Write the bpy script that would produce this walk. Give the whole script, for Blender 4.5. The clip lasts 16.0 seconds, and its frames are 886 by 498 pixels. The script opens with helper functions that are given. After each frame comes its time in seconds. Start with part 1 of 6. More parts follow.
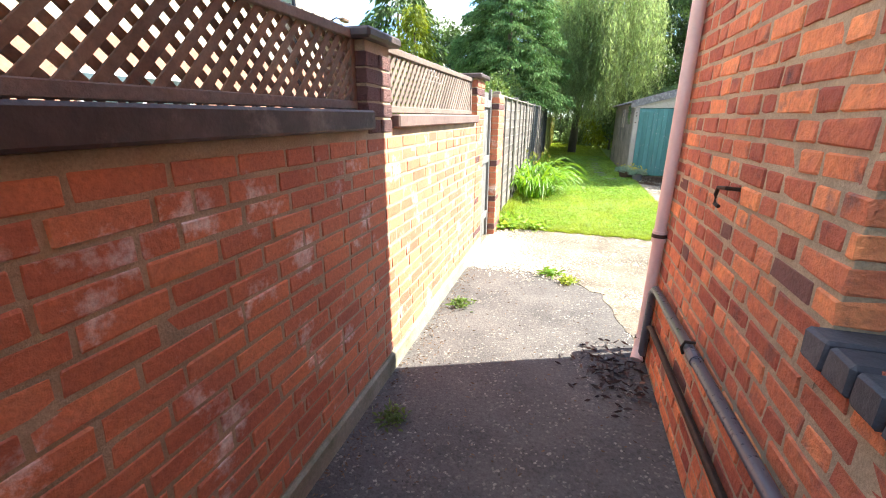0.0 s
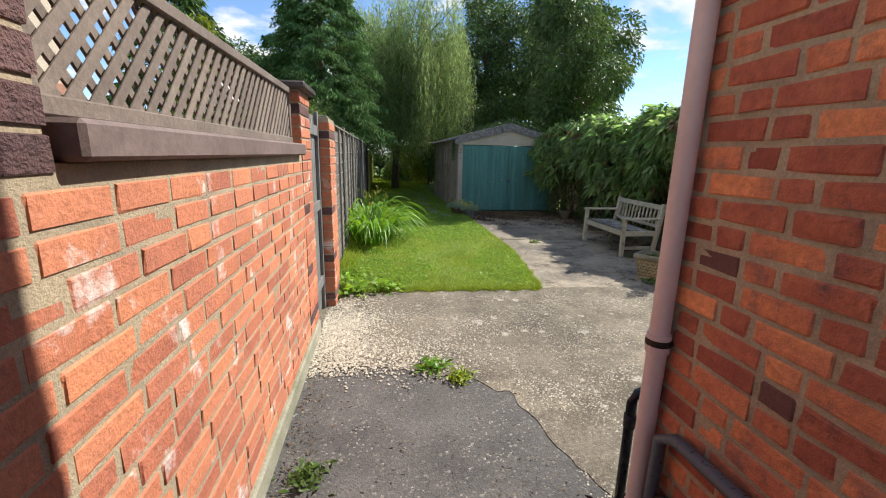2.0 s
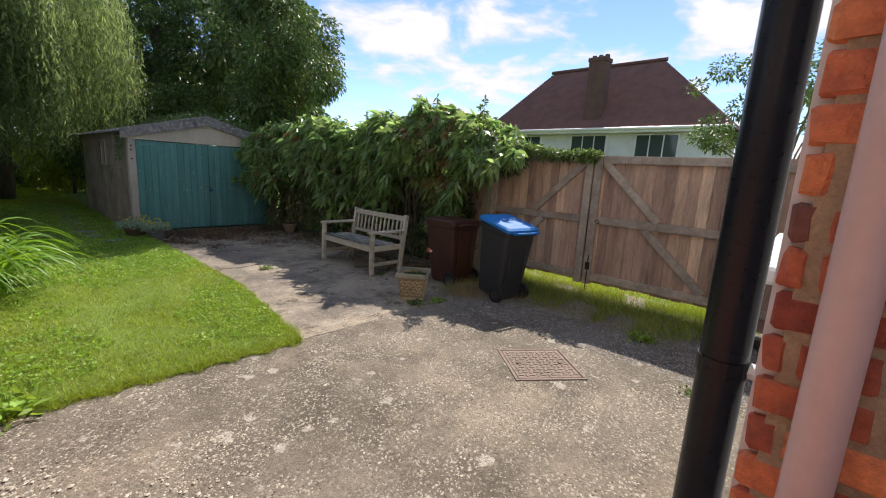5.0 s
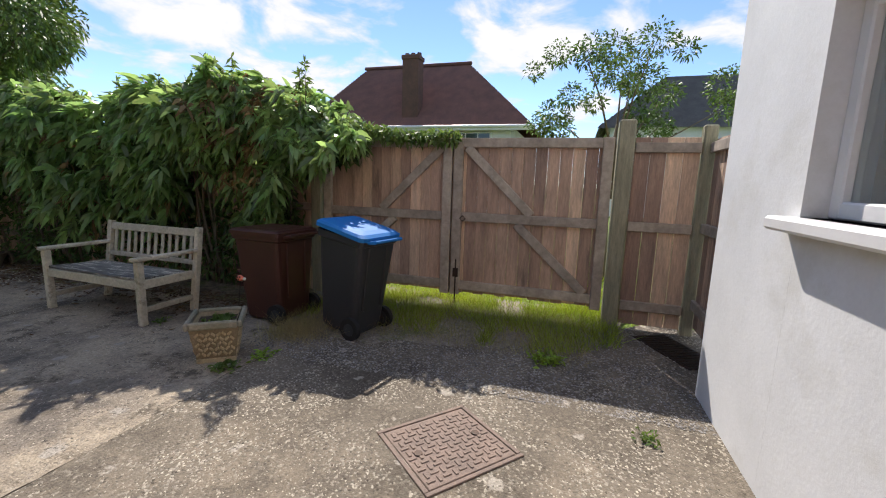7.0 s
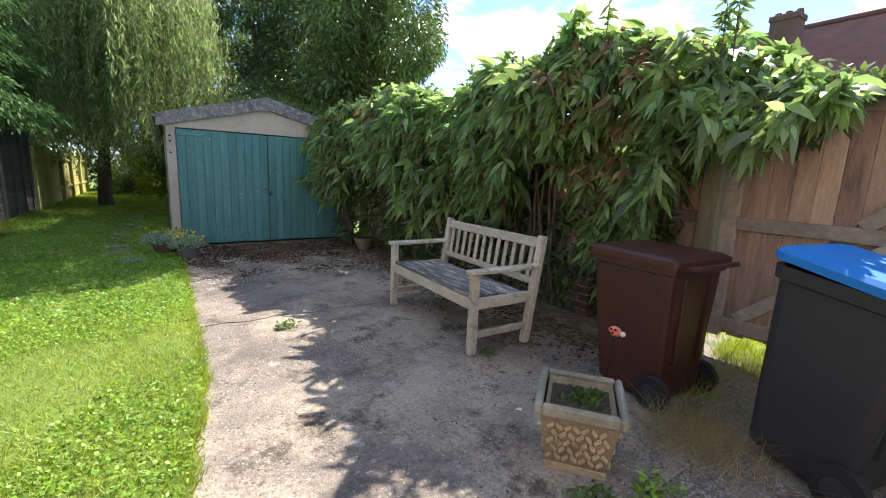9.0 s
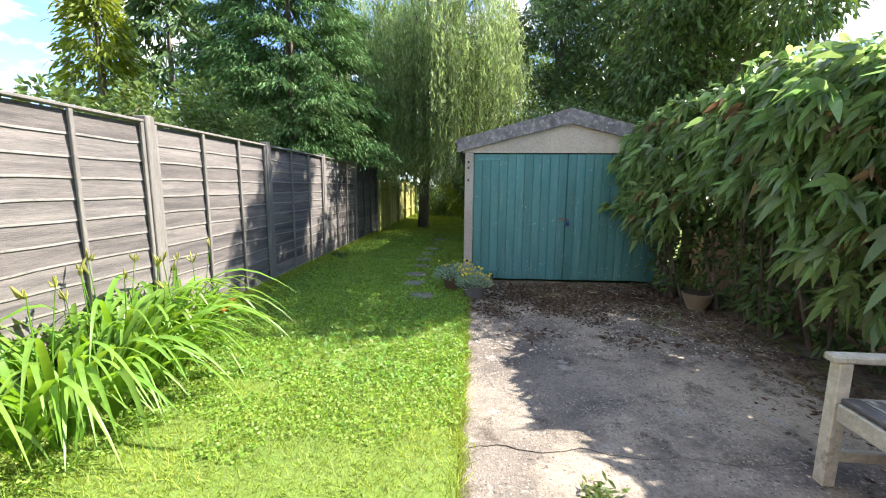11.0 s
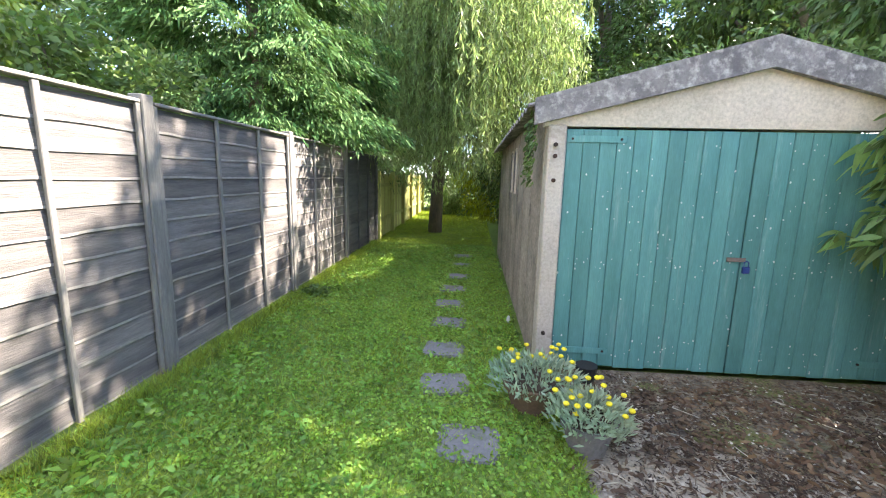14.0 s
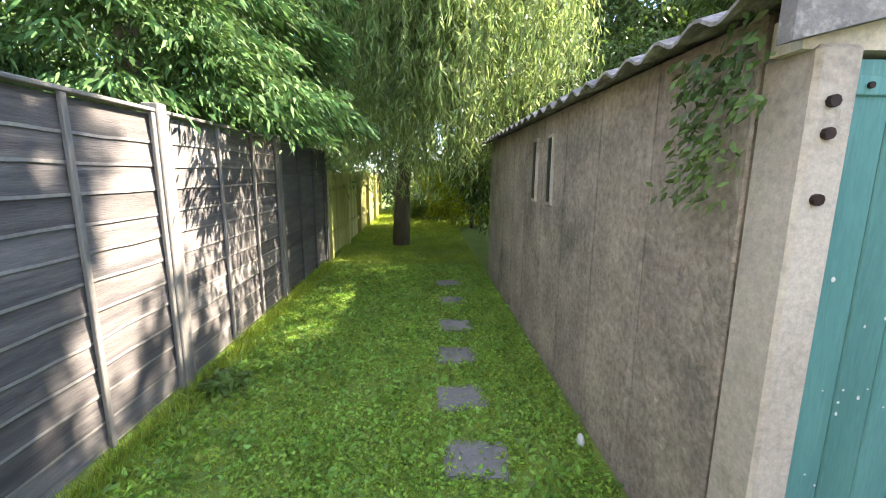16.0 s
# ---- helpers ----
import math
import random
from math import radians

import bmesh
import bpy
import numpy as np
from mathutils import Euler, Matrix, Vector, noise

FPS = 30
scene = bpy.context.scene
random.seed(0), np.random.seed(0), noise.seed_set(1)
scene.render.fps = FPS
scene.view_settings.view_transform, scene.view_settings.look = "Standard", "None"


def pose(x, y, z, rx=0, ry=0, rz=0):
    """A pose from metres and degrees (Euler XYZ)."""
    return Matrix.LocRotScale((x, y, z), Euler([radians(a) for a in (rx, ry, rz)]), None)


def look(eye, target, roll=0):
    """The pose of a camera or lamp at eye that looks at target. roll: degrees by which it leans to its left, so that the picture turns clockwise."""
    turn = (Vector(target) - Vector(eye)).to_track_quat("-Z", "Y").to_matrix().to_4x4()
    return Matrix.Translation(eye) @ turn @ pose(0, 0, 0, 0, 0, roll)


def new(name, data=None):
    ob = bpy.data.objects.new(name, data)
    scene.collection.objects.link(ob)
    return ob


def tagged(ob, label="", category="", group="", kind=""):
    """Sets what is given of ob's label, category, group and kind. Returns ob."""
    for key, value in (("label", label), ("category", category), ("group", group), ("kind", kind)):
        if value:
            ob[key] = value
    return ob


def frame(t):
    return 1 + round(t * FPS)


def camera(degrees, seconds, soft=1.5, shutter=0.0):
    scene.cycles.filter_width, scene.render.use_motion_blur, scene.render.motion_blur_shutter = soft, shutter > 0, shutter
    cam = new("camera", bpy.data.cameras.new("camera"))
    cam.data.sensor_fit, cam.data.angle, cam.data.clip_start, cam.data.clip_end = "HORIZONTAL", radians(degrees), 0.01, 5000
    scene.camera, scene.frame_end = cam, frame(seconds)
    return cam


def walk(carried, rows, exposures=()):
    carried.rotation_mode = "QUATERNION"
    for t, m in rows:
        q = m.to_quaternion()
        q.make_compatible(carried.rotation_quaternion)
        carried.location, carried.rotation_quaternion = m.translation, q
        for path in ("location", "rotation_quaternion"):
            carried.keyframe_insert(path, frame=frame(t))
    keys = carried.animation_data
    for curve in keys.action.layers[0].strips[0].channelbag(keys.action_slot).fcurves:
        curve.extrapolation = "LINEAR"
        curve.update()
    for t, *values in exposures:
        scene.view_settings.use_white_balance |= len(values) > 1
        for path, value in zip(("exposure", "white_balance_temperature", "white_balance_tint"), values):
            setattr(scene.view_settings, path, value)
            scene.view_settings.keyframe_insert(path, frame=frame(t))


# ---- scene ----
cam = camera(94.0, 16.0, soft=1.1)
PATH = [
    (0, (0.004, 0.008, 1.601), (-0.533, 1.834, 0.987), 0.3),
    (0.5, (-0.136, 0.314, 1.555), (-0.359, 2.197, 0.919), 4.0),
    (1, (-0.231, 0.683, 1.569), (-0.286, 2.577, 0.929), 4.0),
    (1.5, (-0.373, 1.066, 1.583), (-0.191, 2.976, 1.018), 2.5),
    (2, (-0.409, 1.471, 1.559), (-0.123, 3.399, 1.112), 1.2),
    (2.5, (-0.407, 1.872, 1.547), (0.091, 3.768, 1.147), 1.6),
    (3, (-0.439, 2.254, 1.536), (0.287, 4.082, 1.171), 2.4),
    (3.5, (-0.422, 2.538, 1.505), (0.463, 4.299, 1.163), 3.3),
    (4, (-0.419, 2.667, 1.54), (0.629, 4.337, 1.206), 3.4),
    (4.5, (-0.481, 2.696, 1.562), (0.771, 4.214, 1.206), 3.3),
    (5, (-0.291, 2.821, 1.536), (1.176, 4.131, 1.17), 3.3),
    (5.2, (-0.185, 2.903, 1.526), (1.36, 4.119, 1.157), 3.2),
    (7.3, (0.912, 3.932, 1.362), (2.828, 4.426, 1.072), 1.9),
    (7.5, (1.019, 4.034, 1.35), (2.949, 4.479, 1.075), 2.0),
    (8, (1.271, 4.326, 1.348), (3.173, 4.876, 1.065), 1.7),
    (8.5, (1.512, 4.76, 1.301), (3.15, 5.864, 0.99), 2.2),
    (9, (1.596, 5.244, 1.29), (2.697, 6.876, 0.936), 2.4),
    (9.5, (1.668, 5.673, 1.322), (2.229, 7.558, 0.96), 2.3),
    (10, (1.763, 6.087, 1.322), (1.941, 8.051, 0.985), 2.3),
    (12.3, (1.705, 8.165, 1.441), (1.447, 10.13, 1.167), 0.2),
    (12.5, (1.682, 8.383, 1.45), (1.399, 10.343, 1.174), 0.6),
    (13, (1.581, 8.842, 1.477), (1.293, 10.804, 1.217), 1.8),
    (13.5, (1.331, 9.327, 1.455), (1.158, 11.294, 1.138), 2.0),
    (14, (1.134, 9.783, 1.453), (0.996, 11.748, 1.111), 1.4),
    (14.5, (0.988, 10.237, 1.475), (0.896, 12.199, 1.098), 1.6),
    (15, (0.833, 10.757, 1.525), (0.83, 12.726, 1.173), 1.8),
    (15.5, (0.748, 11.26, 1.506), (0.753, 13.239, 1.216), -0.2),
    (16, (0.665, 11.778, 1.511), (0.751, 13.744, 1.153), 0.4),
]

walk(cam, [(t, look(eye, target, roll)) for t, eye, target, roll in PATH],
     exposures=[(0, 3.1, 6650, 8), (0.5, 2.9, 6600, 9), (1.0, 2.6, 6500, 10), (1.5, 2.05, 6500, 9), (2.0, 1.5, 6500, 8), (2.5, 1.25, 6500, 9), (3.0, 1.25, 6500, 10), (3.5, 1.2, 6550, 11), (5.0, 1.4, 6750, 14), (7.5, 1.4, 6550, 14), (8.0, 1.4, 6500, 15), (8.5, 1.75, 6450, 15), (9.0, 2.25, 6450, 15), (9.5, 2.45, 6450, 15), (10.0, 2.5, 6450, 14), (12.5, 2.9, 6650, 13), (13.5, 3.3, 6750, 14), (14.5, 3.88, 6850, 15), (16.0, 3.72, 7050, 15)])

# ---- world and sun ----
SUN_EL, SUN_AZ = radians(46.0), radians(66.7)
world = bpy.data.worlds.new("sky")
scene.world = world
world.use_nodes = True
wn, wl = world.node_tree.nodes, world.node_tree.links
wn.clear()
sky = wn.new("ShaderNodeTexSky")
sky.sky_type, sky.sun_disc = "NISHITA", False
sky.sun_elevation, sky.sun_rotation = SUN_EL, SUN_AZ
sky.air_density, sky.dust_density, sky.ozone_density = 0.75, 0.0, 4.0
wc = wn.new("ShaderNodeTexCoord")
sep = wn.new("ShaderNodeSeparateXYZ")
wl.new(wc.outputs["Generated"], sep.inputs[0])
up = wn.new("ShaderNodeMath"); up.operation = "ADD"; up.inputs[1].default_value = 0.22
wl.new(sep.outputs["Z"], up.inputs[0])
flat = wn.new("ShaderNodeVectorMath"); flat.operation = "DIVIDE"
comb = wn.new("ShaderNodeCombineXYZ")
for k in range(3):
    wl.new(up.outputs[0], comb.inputs[k])
wl.new(wc.outputs["Generated"], flat.inputs[0])
wl.new(comb.outputs[0], flat.inputs[1])
cloud = wn.new("ShaderNodeTexNoise")
cloud.inputs["Scale"].default_value, cloud.inputs["Detail"].default_value = 2.6, 9.0
cloud.inputs["Roughness"].default_value, cloud.inputs["Distortion"].default_value = 0.56, 0.25
wl.new(flat.outputs[0], cloud.inputs["Vector"])
cover = wn.new("ShaderNodeValToRGB")
cover.color_ramp.elements[0].position, cover.color_ramp.elements[1].position = 0.485, 0.60
wl.new(cloud.outputs["Fac"], cover.inputs[0])
cloud_tone = wn.new("ShaderNodeValToRGB")
cloud_tone.color_ramp.elements[0].color = (0.62, 0.70, 0.82, 1)
cloud_tone.color_ramp.elements[1].color = (1.0, 1.0, 1.0, 1)
cloud_tone.color_ramp.elements[0].position, cloud_tone.color_ramp.elements[1].position = 0.45, 0.72
wl.new(cloud.outputs["Fac"], cloud_tone.inputs[0])
b1, b2 = wn.new("ShaderNodeBackground"), wn.new("ShaderNodeBackground")
b1.inputs["Strength"].default_value, b2.inputs["Strength"].default_value = 0.082, 0.43
wl.new(sky.outputs[0], b1.inputs[0])
wl.new(cloud_tone.outputs[0], b2.inputs[0])
wm = wn.new("ShaderNodeMixShader")
wo = wn.new("ShaderNodeOutputWorld")
wl.new(cover.outputs[0], wm.inputs[0])
wl.new(b1.outputs[0], wm.inputs[1])
wl.new(b2.outputs[0], wm.inputs[2])
wl.new(wm.outputs[0], wo.inputs[0])

sun = new("sun", bpy.data.lights.new("sun", "SUN"))
sun.data.energy, sun.data.angle, sun.data.color = 2.6, radians(0.5), (1.0, 0.95, 0.86)
SUN_DIR = Vector((math.cos(SUN_EL) * math.sin(SUN_AZ), math.cos(SUN_EL) * math.cos(SUN_AZ), math.sin(SUN_EL)))
sun.matrix_world = look(SUN_DIR * 40, (0, 0, 0))


# ---- mesh helpers ----
class Geo:
    """Vertices and faces of one mesh."""

    def __init__(self):
        self.v, self.f = [], []

    def add(self, verts, faces, m=None):
        n = len(self.v)
        self.v += [tuple(m @ Vector(p)) for p in verts] if m is not None else [tuple(p) for p in verts]
        self.f += [tuple(i + n for i in f) for f in faces]
        return self

    def box(self, x0, y0, z0, x1, y1, z1, c=0.004, m=None, jit=0.0):
        """A box with chamfered edges."""
        lo, hi = (x0, y0, z0), (x1, y1, z1)
        c = min(c, 0.45 * min(hi[k] - lo[k] for k in range(3)))
        idx, verts = {}, []
        for sx in (0, 1):
            for sy in (0, 1):
                for sz in (0, 1):
                    s = (sx, sy, sz)
                    for a in range(3):
                        p = [(hi[k] - c if s[k] else lo[k] + c) for k in range(3)]
                        p[a] = hi[a] if s[a] else lo[a]
                        if jit:
                            p = [q + random.uniform(-jit, jit) for q in p]
                        idx[(s, a)] = len(verts)
                        verts.append(p)
        faces = []
        for a in range(3):
            b, d = (a + 1) % 3, (a + 2) % 3
            for e in (0, 1):
                ring = []
                for u, w in ((0, 0), (1, 0), (1, 1), (0, 1)):
                    s = [0, 0, 0]
                    s[a], s[b], s[d] = e, u, w
                    ring.append(idx[(tuple(s), a)])
                faces.append(ring if e else ring[::-1])
        for a in range(3):
            b, d = (a + 1) % 3, (a + 2) % 3
            for u in (0, 1):
                for w in (0, 1):
                    s0, s1 = [0, 0, 0], [0, 0, 0]
                    s0[b] = s1[b] = u
                    s0[d] = s1[d] = w
                    s1[a] = 1
                    q = [idx[(tuple(s0), b)], idx[(tuple(s1), b)], idx[(tuple(s1), d)], idx[(tuple(s0), d)]]
                    faces.append(q if u == w else q[::-1])
        for sx in (0, 1):
            for sy in (0, 1):
                for sz in (0, 1):
                    s = (sx, sy, sz)
                    q = [idx[(s, 0)], idx[(s, 1)], idx[(s, 2)]]
                    faces.append(q if (sx + sy + sz) % 2 else q[::-1])
        return self.add(verts, faces, m)

    def tube(self, pts, radii, n=8, caps=True):
        """A round bar along points."""
        rings = []
        pts = [Vector(p) for p in pts]
        if isinstance(radii, (int, float)):
            radii = [radii] * len(pts)
        for i, p in enumerate(pts):
            d = (pts[min(i + 1, len(pts) - 1)] - pts[max(i - 1, 0)]).normalized()
            side = d.cross(Vector((0, 0, 1)) if abs(d.z) < 0.95 else Vector((0, 1, 0))).normalized()
            top = side.cross(d)
            rings.append([p + radii[i] * (math.cos(2 * math.pi * k / n) * side + math.sin(2 * math.pi * k / n) * top) for k in range(n)])
        verts = [q for r in rings for q in r]
        faces = [(i * n + k, i * n + (k + 1) % n, (i + 1) * n + (k + 1) % n, (i + 1) * n + k)
                 for i in range(len(pts) - 1) for k in range(n)]
        if caps:
            faces += [tuple(range(n))[::-1], tuple((len(pts) - 1) * n + k for k in range(n))]
        return self.add(verts, faces)

    def prism(self, outline, a, b, axis="z"):
        """A slab with the given outline between two heights along an axis."""
        def place(p, h):
            return (p[0], p[1], h) if axis == "z" else (p[0], h, p[1]) if axis == "y" else (h, p[0], p[1])
        n = len(outline)
        verts = [place(p, a) for p in outline] + [place(p, b) for p in outline]
        faces = [tuple(range(n))[::-1], tuple(range(n, 2 * n))] + [(i, (i + 1) % n, n + (i + 1) % n, n + i) for i in range(n)]
        return self.add(verts, faces)

    def mesh(self, name, mats, smooth=False):
        me = bpy.data.meshes.new(name)
        me.from_pydata(self.v, [], self.f)
        bm = bmesh.new()
        bm.from_mesh(me)
        bmesh.ops.recalc_face_normals(bm, faces=bm.faces)
        bm.to_mesh(me)
        bm.free()
        for m in mats if isinstance(mats, (list, tuple)) else [mats]:
            me.materials.append(m)
        if smooth:
            me.polygons.foreach_set("use_smooth", [True] * len(me.polygons))
        return me


def part(name, geo, material, parent=None, label="", smooth=False):
    """Links a Geo (or a mesh) as one object under a thing or a part."""
    me = geo.mesh(name, material, smooth) if isinstance(geo, Geo) else geo
    ob = new(name, me)
    ob.parent = parent
    if label:
        tagged(ob, label)
    return ob


def thing(name, m, label, category, group="", kind=""):
    ob = new(name)
    ob.empty_display_size = 0.1
    ob.matrix_basis = m
    return tagged(ob, label, category, group, kind)


def soup(name, verts, faces, material, smooth=False):
    """A mesh from arrays: verts (n, 3), faces (k, 3 or 4)."""
    verts, faces = np.asarray(verts, np.float32), np.asarray(faces, np.int32)
    me = bpy.data.meshes.new(name)
    me.vertices.add(len(verts))
    me.vertices.foreach_set("co", verts.ravel())
    k = faces.shape[1]
    me.loops.add(faces.size)
    me.loops.foreach_set("vertex_index", faces.ravel())
    me.polygons.add(len(faces))
    me.polygons.foreach_set("loop_start", np.arange(0, faces.size, k, dtype=np.int32))
    me.update(calc_edges=True)
    me.validate()
    me.materials.append(material)
    if smooth:
        me.polygons.foreach_set("use_smooth", np.ones(len(faces), dtype=bool))
    return me


rng = np.random.default_rng(7)


def unit(v):
    return v / np.maximum(np.linalg.norm(v, axis=-1, keepdims=True), 1e-6)


def leaf_soup(name, base, way, length, width, material, droop=0.25, folds=2):
    """Leaves at base points that grow along way: a tapered blade of two or three quads."""
    n = len(base)
    way = unit(way)
    ref = unit(rng.normal(size=(n, 3)))
    side = unit(np.cross(way, ref))
    length, width = np.broadcast_to(length, n)[:, None], np.broadcast_to(width, n)[:, None]
    down = np.array([0, 0, -1.0])
    rows = []
    prof = [0.35, 1.0, 0.12] if folds == 2 else [0.3, 1.0, 0.75, 0.08]
    for i, w in enumerate(prof):
        s = i / (len(prof) - 1)
        c = base + way * length * s + down * droop * length * s * s
        rows += [c - side * width * w / 2, c + side * width * w / 2]
    verts = np.stack(rows, 1).reshape(-1, 3)
    k = 2 * len(prof)
    o = (np.arange(n) * k)[:, None]
    faces = np.concatenate([o + np.array([2 * i, 2 * i + 1, 2 * i + 3, 2 * i + 2]) for i in range(len(prof) - 1)], 0)
    return soup(name, verts, faces, material)


# ---- materials ----
def mat(name, c1, c2, scale=3.0, rough=0.8, bump=0.3, bscale=40.0, grain=0.25, rand=0.0, metal=0.0, stretch=None,
        spec=0.4, stain=None, stain_scale=1.5, stain_at=(0.55, 0.7), coat=0.0, dist=0.01):
    """Colour drifting between c1 and c2, fine grain, a value shift from piece to piece, stains and bump."""
    m = bpy.data.materials.new(name)
    m.use_nodes = True
    n, l = m.node_tree.nodes, m.node_tree.links
    bsdf = n["Principled BSDF"]
    geo = n.new("ShaderNodeNewGeometry")
    vec = geo.outputs["Position"]
    if stretch:
        mp = n.new("ShaderNodeMapping")
        mp.inputs["Scale"].default_value = stretch
        l.new(vec, mp.inputs["Vector"])
        vec = mp.outputs[0]
    info = n.new("ShaderNodeObjectInfo")
    add = n.new("ShaderNodeMath"); add.operation = "ADD"
    l.new(info.outputs["Random"], add.inputs[0])
    l.new(geo.outputs["Random Per Island"], add.inputs[1])
    fr = n.new("ShaderNodeMath"); fr.operation = "FRACT"
    l.new(add.outputs[0], fr.inputs[0])

    def noise_tex(sc, det=5.0, ro=0.6):
        t = n.new("ShaderNodeTexNoise")
        t.inputs["Scale"].default_value, t.inputs["Detail"].default_value, t.inputs["Roughness"].default_value = sc, det, ro
        l.new(vec, t.inputs["Vector"])
        return t.outputs["Fac"]

    big, fine = noise_tex(scale), noise_tex(bscale, 4.0, 0.7)
    ramp = n.new("ShaderNodeValToRGB")
    ramp.color_ramp.elements[0].position, ramp.color_ramp.elements[1].position = 0.33, 0.67
    ramp.color_ramp.elements[0].color, ramp.color_ramp.elements[1].color = (*c1, 1), (*c2, 1)
    l.new(big, ramp.inputs[0])
    col = ramp.outputs[0]
    if stain:
        sf = n.new("ShaderNodeMapRange")
        sf.inputs["From Min"].default_value, sf.inputs["From Max"].default_value = stain_at
        l.new(noise_tex(stain_scale, 8.0, 0.68), sf.inputs["Value"])
        mx = n.new("ShaderNodeMix"); mx.data_type = "RGBA"
        l.new(sf.outputs[0], mx.inputs["Factor"])
        l.new(col, mx.inputs["A"])
        mx.inputs["B"].default_value = (*stain, 1)
        col = mx.outputs["Result"]
    hsv = n.new("ShaderNodeHueSaturation")
    l.new(col, hsv.inputs["Color"])
    val = n.new("ShaderNodeMapRange")
    val.inputs["From Min"].default_value, val.inputs["From Max"].default_value = 0.25, 0.75
    val.inputs["To Min"].default_value, val.inputs["To Max"].default_value = 1 - grain, 1 + grain
    l.new(fine, val.inputs["Value"])
    if rand:
        rv = n.new("ShaderNodeMapRange")
        rv.inputs["To Min"].default_value, rv.inputs["To Max"].default_value = 1 - rand, 1 + rand
        l.new(fr.outputs[0], rv.inputs["Value"])
        mul = n.new("ShaderNodeMath"); mul.operation = "MULTIPLY"
        l.new(val.outputs[0], mul.inputs[0])
        l.new(rv.outputs[0], mul.inputs[1])
        l.new(mul.outputs[0], hsv.inputs["Value"])
        hv = n.new("ShaderNodeMath"); hv.operation = "MULTIPLY_ADD"
        hv.inputs[1].default_value, hv.inputs[2].default_value = 0.05 * rand, 0.5 - 0.025 * rand
        l.new(fr.outputs[0], hv.inputs[0])
        l.new(hv.outputs[0], hsv.inputs["Hue"])
    else:
        l.new(val.outputs[0], hsv.inputs["Value"])
    l.new(hsv.outputs[0], bsdf.inputs["Base Color"])
    rr = n.new("ShaderNodeMapRange")
    rr.inputs["To Min"].default_value, rr.inputs["To Max"].default_value = max(rough - 0.12, 0.03), min(rough + 0.12, 1)
    l.new(fine, rr.inputs["Value"])
    l.new(rr.outputs[0], bsdf.inputs["Roughness"])
    bsdf.inputs["Metallic"].default_value = metal
    bsdf.inputs["Specular IOR Level"].default_value = spec
    bsdf.inputs["Coat Weight"].default_value = coat
    if bump:
        bp = n.new("ShaderNodeBump")
        bp.inputs["Strength"].default_value, bp.inputs["Distance"].default_value = bump, dist
        l.new(fine, bp.inputs["Height"])
        l.new(bp.outputs[0], bsdf.inputs["Normal"])
    return m


def leaf_mat(name, c1, c2, rough=0.5, through_light=0.35, scale=1.2, rand=0.35, spec=0.4):
    """Leaves: colour shifts from leaf to leaf and clump to clump, and light passes through them."""
    m = mat(name, c1, c2, scale=scale, rough=rough, bump=0.0, grain=0.15, rand=rand, spec=spec, bscale=25)
    n, l = m.node_tree.nodes, m.node_tree.links
    bsdf = n["Principled BSDF"]
    tr = n.new("ShaderNodeBsdfTranslucent")
    src = bsdf.inputs["Base Color"].links[0].from_socket
    hs = n.new("ShaderNodeHueSaturation")
    hs.inputs["Hue"].default_value, hs.inputs["Saturation"].default_value, hs.inputs["Value"].default_value = 0.485, 1.1, 1.7
    l.new(src, hs.inputs["Color"])
    l.new(hs.outputs[0], tr.inputs["Color"])
    mx = n.new("ShaderNodeMixShader")
    mx.inputs[0].default_value = through_light
    l.new(bsdf.outputs[0], mx.inputs[1])
    l.new(tr.outputs[0], mx.inputs[2])
    l.new(mx.outputs[0], n["Material Output"].inputs["Surface"])
    return m


BRICK_GARDEN = mat("garden brick", (0.56, 0.198, 0.105), (0.45, 0.162, 0.10), scale=4, rough=0.75, bump=0.6, bscale=60, rand=0.2,
                   stain=(0.70, 0.60, 0.56), stain_scale=4.2, stain_at=(0.57, 0.68))
BRICK_HOUSE = mat("house brick", (0.64, 0.205, 0.095), (0.48, 0.135, 0.08), scale=9, rough=0.82, bump=0.9, bscale=38, rand=0.42,
                  stain=(0.20, 0.10, 0.085), stain_scale=7.0, stain_at=(0.56, 0.72), dist=0.014)
BRICK_DARK = mat("dark brick", (0.18, 0.085, 0.07), (0.25, 0.105, 0.08), scale=6, rough=0.8, bump=0.6, bscale=60, rand=0.3)
PIER_DARK = mat("soot-stained pier brick", (0.115, 0.065, 0.065), (0.17, 0.085, 0.078), scale=5, rough=0.8, bump=1.0, bscale=45, rand=0.3, dist=0.02)
MORTAR = mat("mortar", (0.46, 0.365, 0.25), (0.31, 0.26, 0.185), scale=6, rough=0.95, bump=0.6, bscale=110)
MORTAR_TAN = mat("tan mortar", (0.50, 0.38, 0.25), (0.34, 0.265, 0.185), scale=6, rough=0.95, bump=0.6, bscale=110)
PLINTH = mat("concrete plinth", (0.36, 0.33, 0.26), (0.20, 0.20, 0.14), scale=3, rough=0.92, bump=0.6, bscale=50, stain=(0.10, 0.12, 0.06), stain_at=(0.55, 0.75))
COPING = mat("dark painted coping", (0.045, 0.035, 0.035), (0.10, 0.075, 0.07), scale=4, rough=0.55, bump=0.3, bscale=30, stain=(0.22, 0.17, 0.15), stain_scale=3)
COPING_PALE = mat("worn coping", (0.14, 0.10, 0.092), (0.20, 0.145, 0.13), scale=4, rough=0.7, bump=0.3, bscale=30)
